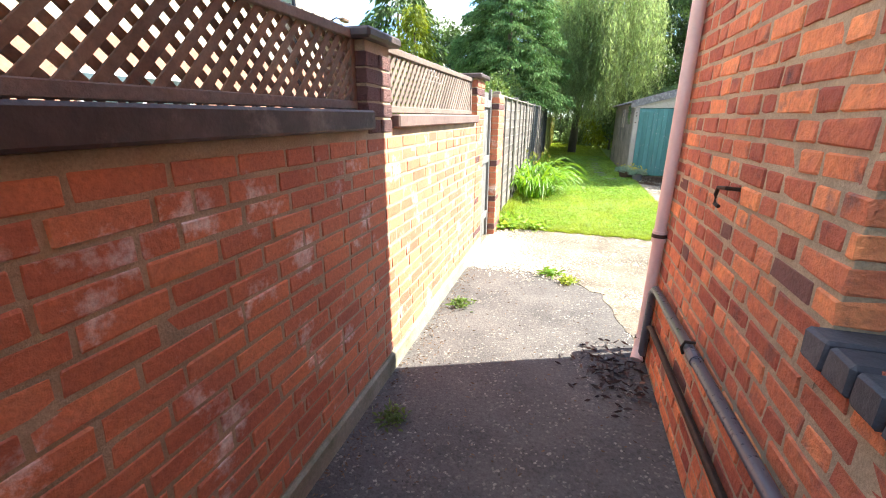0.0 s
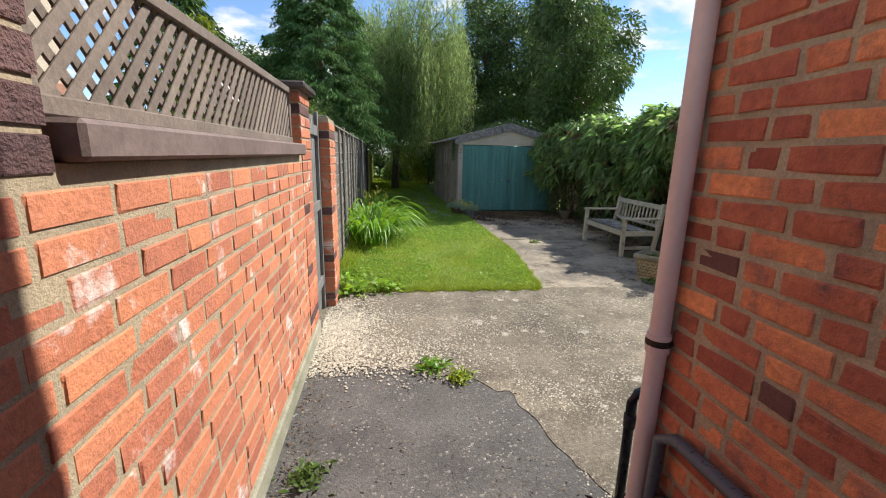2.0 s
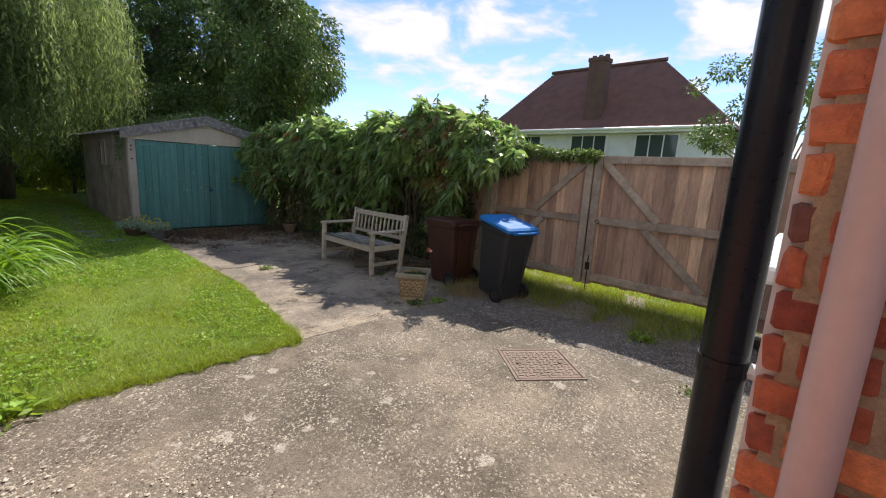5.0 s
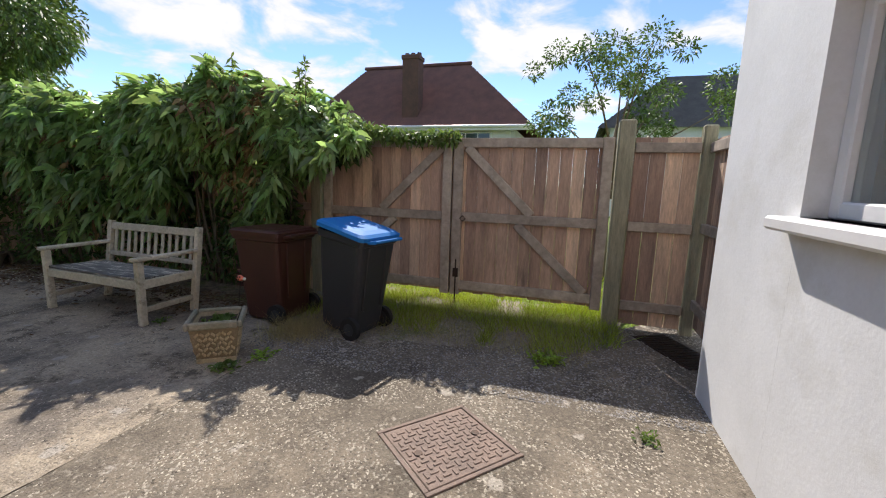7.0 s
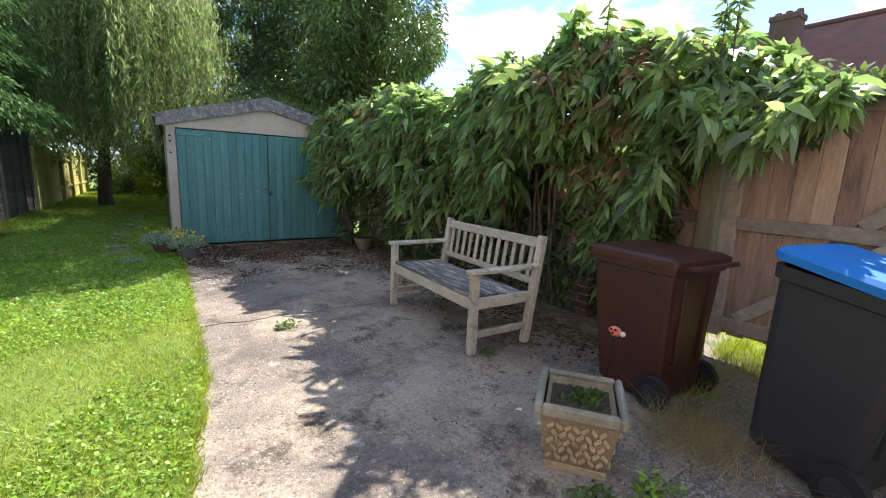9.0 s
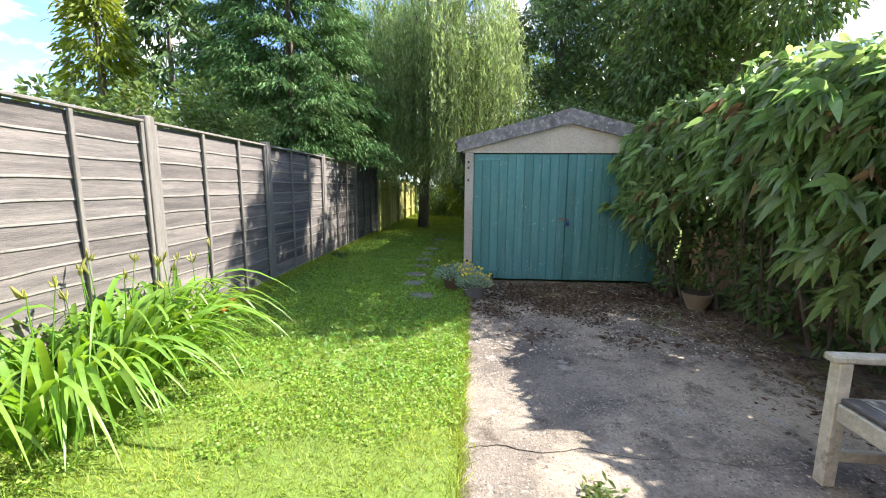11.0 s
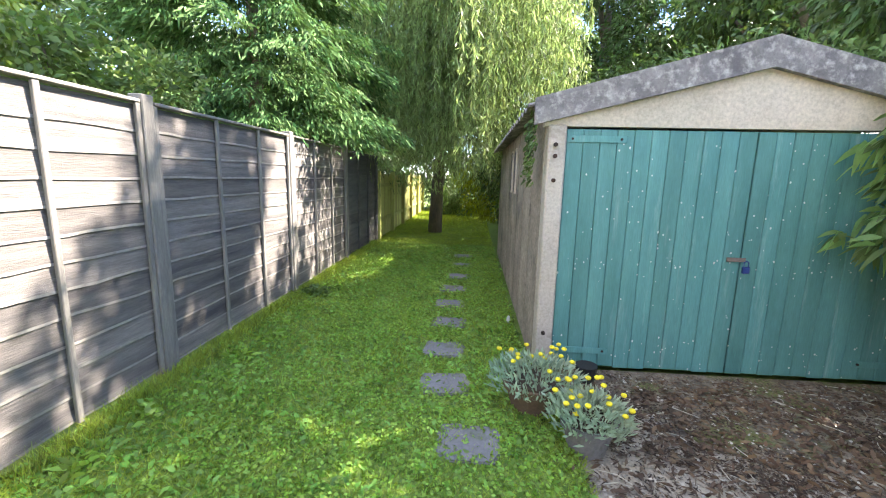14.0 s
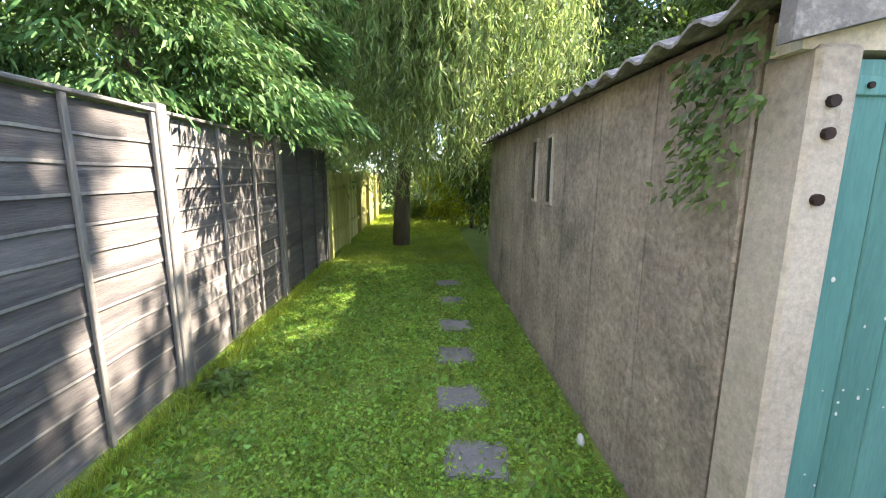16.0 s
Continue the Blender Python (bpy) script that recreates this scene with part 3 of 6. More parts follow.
gate_bed = slab_sheet("soil_bed", ragged([(5.6, 3.0), (4.6, 3.45), (4.35, 3.75), (4.15, 4.2), (4.0, 4.7), (3.85, 5.3), (3.8, 5.8), (3.75, 6.3), (4.1, 6.6), (4.6, 6.79)], 0.16) + [(5.6, 6.79)], 0.008,
                      BED, "worn earth with rough grass under the gates", "soil", amp=0.008, step=0.2)
lawn = slab_sheet("lawn", [(-1.0, 6.12), (1.44, 6.02), (1.71, 8.0), (1.69, 12.9), (1.56, 12.9), (1.56, 30), (-1.2, 30)], 0.02, SOIL,
                  "bright green mown lawn with clover", "lawn", amp=0.012)


# ---- brickwork ----
def brick_mesh(length, depth, height, material, seed, worn):
    random.seed(seed)
    return Geo().box(-depth, 0, 0, 0, length, height, 0.007 if worn else 0.005, jit=0.004 if worn else 0.003).mesh("brick", material)


def brick_wall(owner, m, y0, y1, z0, courses, material, dark, bond, near, holes=(), pitch=0.080, dark_share=0.06, depth=0.1):
    """Bricks whose faces look along +x of m. near: the stretch (y from, y to, z from, z to) built brick by brick; the rest is one joined part."""
    random.seed(int(y0 * 100) + courses)
    sizes = {}
    rest, count = Geo(), 0
    for c in range(courses):
        z = z0 + c * pitch
        y = y0 - (0.12 if c % 2 else 0)
        k = c
        while y < y1:
            if bond == "flemish":
                ln = 0.222 if k % 2 == 0 else 0.106
                if random.random() < 0.12:
                    ln = random.choice((0.165, 0.106))
            else:
                ln = 0.226 if random.random() > 0.12 else random.choice((0.108, 0.16))
            k += 1
            a, b = max(y, y0), min(y + ln, y1)
            y += ln + 0.0135
            for h in holes:
                if z + 0.06 > h[2] and z < h[3] and b > h[0] and a < h[1]:
                    a, b = (a, h[0]) if a < h[0] else (max(a, h[1]), b)
            if b - a < 0.03:
                continue
            length = round(b - a, 3)
            bad = random.random() < dark_share
            out = random.uniform(0.0003, 0.0035)
            inside = near[0] <= a and b <= near[1] and near[2] <= z <= near[3]
            if inside and count < 300:
                count += 1
                full = length in (0.222, 0.226, 0.106, 0.108, 0.16, 0.165)
                key = (length, bad, random.randrange(6) if full else -1)
                if key not in sizes:
                    sizes[key] = brick_mesh(length, depth, 0.0675, dark if bad else material, len(sizes), bond == "flemish")
                ob = part("brick", sizes[key], None, owner)
                ob.matrix_basis = m @ pose(out, a, z)
            else:
                rest.box(out - depth, a, z, out, b, z + 0.0675, 0.007 if bond == "flemish" else 0.005, m=m, jit=0.004 if bond == "flemish" else 0.003)
    if rest.f:
        tagged(part("brickwork", rest, material, owner), kind="stuff")


# garden wall with trellis
BRICKWORK = []
wall_left = part("wall_left", Geo().box(-1.2, -4.0, -0.1, WALL_X - 0.0015, 4.62, 1.53, 0.003), MORTAR)
tagged(wall_left, "red brick garden wall with pale salt stains", "wall", kind="structure")
BRICKWORK.append((wall_left, Matrix.Translation((WALL_X, 0, 0)), -4.0, 4.61, 0.137, 17, BRICK_GARDEN, BRICK_DARK, "stretcher", (1.2, 4.6, 0.1, 1.6), ()))
plinth = part("plinth", Geo().box(-1.1, -4.0, -0.1, WALL_X + 0.02, 5.0, 0.125, 0.012), PLINTH, wall_left, "mossy concrete plinth")


def coping(y0, y1, z0, z1, material, label):
    g = Geo().box(-1.24, y0, z0, WALL_X + 0.045, y1, z1, 0.01)
    return tagged(part("coping", g, material), label, "coping", kind="structure")


coping(-4.0, 2.0, 1.532, 1.625, COPING, "black painted timber coping on the garden wall")
coping(2.32, 4.55, 1.532, 1.61, COPING_PALE, "worn brown timber coping on the garden wall")


def brick_pier(name, x0, x1, y0, y1, base, top, label, cap, dark):
    ob = thing(name, pose(0, 0, 0), label, "pier", kind="structure")
    part("core", Geo().box(x0 + 0.006, y0 + 0.006, base - 0.05, x1 - 0.006, y1 - 0.006, top, 0.002), MORTAR, ob)
    meshes = {}
    for c in range(int((top - base) / 0.08)):
        z = base + c * 0.08
        half = (y1 - y0) / 2
        cuts = [(y0, y1)] if c % 2 else [(y0, y0 + half - 0.005), (y0 + half + 0.005, y1)]
        for a, b in cuts:
            key = (round(b - a, 3), random.random() < (0.85 if dark else 0.06), random.randrange(3))
            if key not in meshes:
                random.seed(len(meshes))
                meshes[key] = Geo().box(x0, 0, 0, x1, b - a, 0.068, 0.004, jit=0.003).mesh("brick", PIER_DARK if key[1] else BRICK_GARDEN)
            part("brick", meshes[key], None, ob).matrix_basis = pose(0, a, z)
    if cap:
        part("cap", Geo().box(x0 - 0.05, y0 - 0.05, top, x1 + 0.05, y1 + 0.05, top + 0.05, 0.012), COPING, ob, "dark pier cap")
    return ob


random.seed(3)
brick_pier("pier", -1.22, WALL_X + 0.003, 2.0, 2.30, 1.512, 1.95, "dark stained brick pier between trellis panels", True, True)
brick_pier("pier", -1.22, WALL_X + 0.003, 4.625, 5.02, 0.135, 1.98, "red brick gate pier with a dark cap", True, False)
brick_pier("pier", -1.16, -0.9, 5.62, 6.08, 0.0, 1.87, "narrow red brick pier beside the grey gate", False, False)


def trellis(y0, y1, z0, z1, x, frame_mat, slat_mat, label, step=0.076):
    """A diagonal lattice panel: frame, and two layers of thin slats."""
    ob = thing("trellis_panel", pose(x, y0, z0), label, "trellis")
    w, h = y1 - y0, z1 - z0
    for name, b in (("bottom_rail", (-0.02, 0, 0, 0.02, w, 0.04)), ("top_rail", (-0.024, -0.01, h - 0.04, 0.024, w + 0.01, h)),
                    ("stile", (-0.018, 0.002, 0.04, 0.018, 0.04, h - 0.04)), ("stile", (-0.018, w - 0.04, 0.04, 0.018, w - 0.002, h - 0.04))):
        part(name, Geo().box(*b, 0.004), frame_mat, ob)
    for layer, sgn in ((0.006, 1), (-0.006, -1)):
        c = -h
        while c < w + h:
            # the slat runs at 45 degrees inside the frame
            a0, a1 = (max(c, 0.03), min(c + h, w - 0.03))
            if a1 - a0 > 0.05:
                zz0, zz1 = (a0 - c, a1 - c) if sgn > 0 else (h - (a0 - c), h - (a1 - c))
                d = Vector((0, a1 - a0, zz1 - zz0))
                g = Geo()
                mid, ln = Vector((layer, (a0 + a1) / 2, (zz0 + zz1) / 2)), d.length / 2
                ang = math.atan2(zz1 - zz0, a1 - a0)
                g.box(-0.004, -ln, -0.014, 0.004, ln, 0.014, 0.002, m=Matrix.Translation(mid) @ Matrix.Rotation(ang, 4, "X"))
                part("slat", g, slat_mat, ob)
            c += step
    return ob


trellis(-1.2, 2.0, 1.63, 1.99, -1.05, TRELLIS_PALE, TRELLIS, "brown diagonal trellis panel on the garden wall")
trellis(2.34, 4.6, 1.615, 1.98, -1.05, TRELLIS_PALE, TRELLIS_PALE, "pale weathered diagonal trellis panel on the garden wall")

# narrow grey gate between the piers
gg = thing("garden_gate", pose(-1.04, 5.05, 0.02), "closed grey weathered plank gate between brick piers", "gate")
for i in range(5):
    part("board", Geo().box(-0.012, 0.01 + i * 0.108, 0.0, 0.012, 0.112 + i * 0.108, 1.86 - 0.03 * (i == 0), 0.004), GREY_GATE, gg)
for z in (0.25, 1.0, 1.68):
    part("rail", Geo().box(0.013, 0.01, z, 0.04, 0.55, z + 0.09, 0.004), GREY_GATE, gg)
for y in (0.0, 0.50):
    part("stile", Geo().box(0.013, y + 0.001, -0.01, 0.045, y + 0.06, 1.9, 0.004), GREY_GATE, gg)


# ---- lapped fence ----
def fence_post(x, y, top, material=None):
    g = Geo().box(-0.05, -0.05, -0.1, 0.05, 0.05, top, 0.006)
    ob = part("fence_post", g, material or FENCE_POST)
    ob.matrix_basis = pose(x, y, 0)
    return tagged(ob, "square weathered grey timber fence post", "fence post", "garden fence posts")


def lap_panel(x, y0, y1, z0, z1, board_mat, batten_mat, label, boards=11, lip_mat=None):
    """An overlapping waney-edge panel facing +x."""
    ob = thing("lap_fence", pose(x, y0, z0), label, "fence", "garden fences")
    w, h = y1 - y0, z1 - z0
    step, lip_mat = (h - 0.03) / boards, lip_mat or batten_mat
    for i in range(boards):
        n = 14
        ph = random.uniform(0, 40)
        verts, z = [], i * step
        for k in range(n + 1):
            y = w * k / n
            wob = 0.014 * noise.noise((y * 2.2, ph, 0)) + 0.006 * noise.noise((y * 7, ph, 3))
            verts += [(0.023, y, z + wob + 0.016), (0.010, y, z + step + 0.02), (0.002, y, z + step + 0.02), (0.013, y, z + wob - 0.001), (0.021, y, z + wob)]
        faces = []
        for k in range(n):
            a, b = 5 * k, 5 * k + 5
            faces += [(a + j, a + (j + 1) % 5, b + (j + 1) % 5, b + j) for j in range(5)]
        faces += [(0, 1, 2, 3, 4), tuple(5 * n + j for j in range(5))]
        # the lip face takes the lip material, on the garden panels a painted light line
        board = Geo().add(verts, faces).mesh("lap_board", [board_mat, lip_mat])
        board.polygons.foreach_set("material_index", [1 if k % 5 == 4 and k < 5 * n else 0 for k in range(5 * n + 2)])
        part("lap_board", board, None, ob)
    for y in (0.0, w / 3, 2 * w / 3, w - 0.035):
        part("batten", Geo().box(0.026, y, 0.0, 0.05, y + 0.035, h, 0.004), batten_mat, ob)
    part("capping", Geo().box(-0.02, 0, h + 0.001, 0.055, w, h + 0.025, 0.005), batten_mat, ob)
    return ob


random.seed(11)
POSTS = [6.2, 8.28, 10.36, 12.42, 14.55, 16.65]
for i, y in enumerate(POSTS):
    fence_post(FENCE_X, y, 1.93)
for a, b in zip(POSTS, POSTS[1:]):
    lap_panel(FENCE_X - 0.01, a + 0.055, b - 0.055, 0.06, 1.87, FENCE, FENCE_POST, "weathered grey lapped timber fence panel", 12, FENCE_LIP)
lap_panel(FENCE_X - 0.01, 16.71, 18.75, 0.06, 1.84, FENCE_DARK, FENCE_DARK, "dark creosoted lapped timber fence panel", 10)
fence_post(FENCE_X, 18.82, 1.88, FENCE_DARK)
far = thing("picket_fence", pose(FENCE_X, 18.9, 0), "low mossy close-board fence, its colour brightened as if in the sun", "fence")
for i in range(52):
    part("board", Geo().box(-0.01, i * 0.16, 0.03, 0.01, i * 0.16 + 0.148, 1.5 + random.uniform(-0.03, 0.03), 0.004), FENCE_GREEN, far)
for z in (0.4, 1.2):
    part("rail", Geo().box(0.011, 0, z, 0.05, 8.3, z + 0.08, 0.006), FENCE_GREEN, far)
for i in range(6):
    part("post", Geo().box(0.011, i * 1.62, -0.1, 0.1, i * 1.62 + 0.09, 1.56, 0.006), FENCE_GREEN, far)

# ---- house ----
WIN = (0.5, 1.1, 1.13, 2.25)
hw = Geo()
hw.box(HOUSE_X + 0.002, -5.0, -0.1, 0.9, WIN[0] - 0.006, 5.6, 0.002).box(HOUSE_X + 0.002, WIN[1] + 0.006, -0.1, 0.9, REAR_Y - 0.03, 5.6, 0.002)
hw.box(HOUSE_X + 0.002, WIN[0] - 0.006, -0.1, 0.9, WIN[1] + 0.006, WIN[2] - 0.1, 0.002).box(HOUSE_X + 0.002, WIN[0] - 0.006, WIN[3] + 0.02, 0.9, WIN[1] + 0.006, 5.6, 0.002)
wall_right = tagged(part("wall_right", hw, MORTAR_TAN), "rough red brick side wall of the house", "wall", kind="structure")
BRICKWORK.append((wall_right, Matrix.Translation((HOUSE_X, 0, 0)) @ Matrix.Rotation(math.pi, 4, "Z") @ Matrix.Scale(-1, 4, (0, 1, 0)),
                  -5.0, REAR_Y - 0.005, 0.012, 69, BRICK_HOUSE, BRICK_DARK, "flemish", (1.0, 2.9, 0.0, 2.35), (WIN,)))
rw = Geo()
REAR = Matrix.Translation((0.66, REAR_Y, 0)) @ Matrix.Rotation(radians(0.75), 4, "Z") @ Matrix.Translation((-0.66, -REAR_Y, 0))
RW = (1.5, 2.84, 1.29, 2.14)
for q in ((0.66, RW[0], -0.1, 5.6), (RW[1], 3.8, -0.1, 5.6), (RW[0], RW[1], -0.1, RW[2]), (RW[0], RW[1], RW[3], 5.6)):
    rw.box(q[0], REAR_Y - 0.25, q[2], q[1], REAR_Y, q[3], 0.0002, m=REAR)
rw.box(3.55, -5.0, -0.1, 3.8, REAR_Y - 0.2502, 5.6, 0.002, m=REAR)
tagged(part("wall_rear", rw, RENDER_WHITE), "smooth white rendered rear wall of the house", "wall", kind="structure")
back = Geo().box(0.9, -5.2, -0.1, 3.8, -5.0, 5.6, 0.002)
tagged(part("wall_front", back, RENDER_WHITE), "plain white rendered front wall of the house", "wall", kind="structure")
roof = Geo().prism([(0.3, 5.6), (4.1, 5.6), (2.2, 7.4)], -5.3, 3.2, axis="y")
tagged(part("roof", roof, ROOF_TILE), "brown clay tiled house roof", "roof", kind="structure")
# rear window
win = thing("window_1", REAR @ pose(0, REAR_Y, 0), "white framed rear window with a deep sill", "window", kind="structure")
x0, x1, z0, z1 = RW
part("window_sill", Geo().box(x0 - 0.08, -0.12, z0 - 0.06, x1 + 0.10, 0.09, z0, 0.012), WHITE_PAINT, win)
fr = Geo().box(x0, -0.16, z0, x0 + 0.07, -0.09, z1, 0.008).box(x1 - 0.07, -0.16, z0, x1, -0.09, z1, 0.008)
fr.box(x0 + 0.07, -0.16, z0, x1 - 0.07, -0.09, z0 + 0.07, 0.008).box(x0 + 0.07, -0.16, z1 - 0.07, x1 - 0.07, -0.09, z1, 0.008)
fr.box((x0 + x1) / 2 - 0.04, -0.16, z0 + 0.07, (x0 + x1) / 2 + 0.04, -0.09, z1 - 0.07, 0.008)
part("window_frame", fr, WHITE_PAINT, win)
for a, b in ((x0 + 0.07, (x0 + x1) / 2 - 0.04), ((x0 + x1) / 2 + 0.04, x1 - 0.07)):
    part("pane", Geo().box(a, -0.13, z0 + 0.07, b, -0.122, z1 - 0.07, 0.001), GLASS, win)
part("blind", Geo().box(x0, -0.235, z0, x1, -0.225, z1, 0.001), GABLE, win)
# side window of the passage
sw = thing("window_2", pose(HOUSE_X, 0, 0), "dark side window in a brick reveal with a blue-grey brick sill", "window", kind="structure")
for i in range(7):
    part("sill_brick", Geo().box(-0.045, WIN[0] - 0.06 + i * 0.098, WIN[2] - 0.085, 0.16, WIN[0] + 0.03 + i * 0.098, WIN[2] - 0.005, 0.008, jit=0.002), SILL, sw)
f2 = Geo().box(0.2, WIN[0], WIN[2], 0.25, WIN[0] + 0.05, WIN[3], 0.004).box(0.2, WIN[1] - 0.05, WIN[2], 0.25, WIN[1], WIN[3], 0.004)
f2.box(0.2, WIN[0] + 0.05, WIN[2], 0.25, WIN[1] - 0.05, WIN[2] + 0.05, 0.004).box(0.2, WIN[0] + 0.05, WIN[3] - 0.05, 0.25, WIN[1] - 0.05, WIN[3], 0.004)
part("window_frame", f2, COPING, sw)
part("pane", Geo().box(0.22, WIN[0] + 0.05, WIN[2] + 0.05, 0.228, WIN[1] - 0.05, WIN[3] - 0.05, 0.001), GLASS, sw)

# pipes
dp = thing("downpipe", pose(0.597, 2.760, 0), "pink painted cast rainwater downpipe at the house corner", "downpipe")
part("pipe", Geo().tube([(0, 0, 0.16), (0, 0, 5.5)], 0.035, 28, caps=False), PINK_PIPE, dp, smooth=True)
part("collar", Geo().tube([(0, 0, 0.86), (0, 0, 0.93)], 0.043, 16), PINK_PIPE, dp)
part("shoe", Geo().tube([(0, 0, 0.2), (-0.01, -0.03, 0.12), (-0.03, -0.09, 0.06)], 0.04, 14), PINK_PIPE, dp)
for z in (0.18, 0.9):
    part("bracket", Geo().tube([(0.02, -0.01, z), (0.07, -0.04, z)], 0.012, 8).tube([(0, 0, z - 0.012), (0, 0, z + 0.012)], 0.045, 14), IRON, dp, "black iron bracket")
bp = thing("soil_pipe", pose(0.87, 2.932, 0), "shiny black plastic soil pipe on the rear wall", "pipe")
part("pipe", Geo().tube([(0, 0, 0), (0, 0, 5.5)], 0.051, 32, caps=False), BLACK_PIPE, bp, smooth=True)
part("collar", Geo().tube([(0, 0, 1.1), (0, 0, 1.14)], 0.055, 20), BLACK_PIPE, bp)
part("bracket", Geo().tube([(0, -0.05, 1.12), (0, -0.11, 1.12)], 0.02, 8), WHITE_PAINT, bp)
wp = thing("waste_pipe", pose(HOUSE_X - 0.045, 0, 0), "grey plastic waste pipe along the foot of the brick wall", "pipe")
part("pipe", Geo().tube([(0, -2.5, 0.80), (0, 2.60, 0.60), (0, 2.67, 0.55), (0, 2.68, 0.1)], 0.024, 18, caps=False), GREY_PIPE, wp, smooth=True)
for y in (1.85, 0.9):
    z = 0.80 - 0.20 * (y + 2.5) / 5.12
    part("clip", Geo().tube([(0.02, y, z + 0.03), (-0.02, y, z + 0.03), (-0.03, y, z), (-0.02, y, z - 0.03)], 0.007, 6), IRON, wp, "black pipe clip")
    part("coupler", Geo().tube([(0, y - 0.12, z + 0.0047), (0, y - 0.05, z + 0.002)], 0.028, 12), GREY_PIPE, wp)
wp2 = thing("waste_pipe", pose(HOUSE_X - 0.035, 0, 0), "thin dark waste pipe low on the brick wall", "pipe")
part("pipe", Geo().tube([(0, -2.5, 0.52), (0, 2.6, 0.34), (0, 2.68, 0.3), (0, 2.68, 0.05)], 0.018, 10), IRON, wp2)
el = thing("waste_pipe", pose(0.66, 2.945, 0), "black plastic waste elbow dropping behind the house corner", "pipe")
part("pipe", Geo().tube([(0.16, 0, 0.57), (0.06, 0, 0.575), (0.02, 0, 0.56), (0, 0, 0.52), (0, 0, 0.0)], 0.022, 14), BLACK_PIPE, el, smooth=True)
part("socket", Geo().tube([(0.0, 0, 0.40), (0.0, 0, 0.46)], 0.027, 14), BLACK_PIPE, el, smooth=True)
hook = thing("wall_hook", pose(HOUSE_X, 1.81, 1.31), "rusty black iron hook in the brick wall", "hook")
part("bar", Geo().tube([(0.02, 0, 0.03), (-0.05, 0.0, 0.035), (-0.06, 0.045, 0.03), (-0.06, 0.06, 0.0), (-0.06, 0.05, -0.035), (-0.055, 0.02, -0.04)], 0.008, 8), IRON, hook)

# ---- garage ----
GY, GX0, GX1 = 12.86, 1.60, 4.56
gar = thing("garage", pose(0, GY, 0), "sectional concrete garage with teal double doors", "garage")
for x, a in ((GX0 + 0.05, 0.125), (GX1 - 0.175, 0.125)):
    part("door_post", Geo().box(x, -0.02, -0.05, x + a, 0.16, 1.84, 0.012), GARAGE_POST, gar, "flaking cream concrete post")
gable = [(GX0 + 0.02, 1.83), (GX1 - 0.02, 1.83), (GX1 - 0.02, 1.92), ((GX0 + GX1) / 2, 2.30), (GX0 + 0.02, 1.92)]
part("gable_panel", Geo().prism(gable, 0.0, 0.1, axis="y"), GABLE, gar, "cream painted gable panel")
midx = (GX0 + GX1) / 2
for s, xe in ((-1, GX0 - 0.06), (1, GX1 + 0.06)):
    g = Geo()
    g.prism([(xe, 1.83), (midx, 2.22), (midx, 2.42), (xe, 2.01)], -0.06, -0.012, axis="y")
    part("bargeboard", g, BARGE, gar, "lichen-covered cement bargeboard")
for k in range(9):
    y0 = 0.17 + k * 0.56
    part("wall_panel", Geo().box(GX0 + 0.05, y0, -0.05, GX0 + 0.11, y0 + 0.553, 1.975, 0.008), GARAGE_WALL, gar)
    part("wall_panel", Geo().box(GX1 - 0.11, y0, -0.05, GX1 - 0.05, y0 + 0.553, 1.9, 0.008), GARAGE_WALL, gar)
for k in range(1, 9):
    part("joint_strip", Geo().box(GX0 + 0.043, 0.1665 + k * 0.56 - 0.022, 0.0, GX0 + 0.049, 0.1665 + k * 0.56 + 0.022, 1.96, 0.002), GARAGE_WALL, gar)
part("rear_panel", Geo().box(GX0 + 0.11, 5.1, -0.05, GX1 - 0.11, 5.18, 1.9, 0.004), GARAGE_WALL, gar)
for s in (0, 1):
    g = Geo()
    verts, faces = [], []
    xe = GX0 - 0.1 if s == 0 else GX1 + 0.1
    nyy = 190
    for j in range(nyy + 1):
        y = -0.005 + 5.3 * j / nyy
        wv = 0.02 * math.sin(2 * math.pi * y / 0.22)
        for i in range(3):
            t = i / 2
            x = xe + (midx - xe) * t
            z = 1.955 + (2.40 - 1.955) * t + wv
            verts += [(x, y, z), (x, y, z + 0.012)]
    for j in range(nyy):
        for i in range(2):
            a = j * 6 + i * 2
            b = a + 6
            faces += [(a, a + 2, b + 2, b), (a + 1, b + 1, b + 3, a + 3)]
        a, b = j * 6, j * 6 + 6
        faces += [(a, b, b + 1, a + 1)]
    part("roof_sheet", Geo().add(verts, faces), BARGE, gar, "corrugated cement roof sheet")
for y in (2.1, 2.55):
    wdw = part("side_window", Geo().box(GX0 + 0.03, y, 1.27, GX0 + 0.06, y + 0.12, 1.82, 0.006), GARAGE_POST, gar, "narrow slit window")
    part("pane", Geo().box(GX0 + 0.024, y + 0.025, 1.3, GX0 + 0.031, y + 0.095, 1.79, 0.001), BLACK_PIPE, wdw)
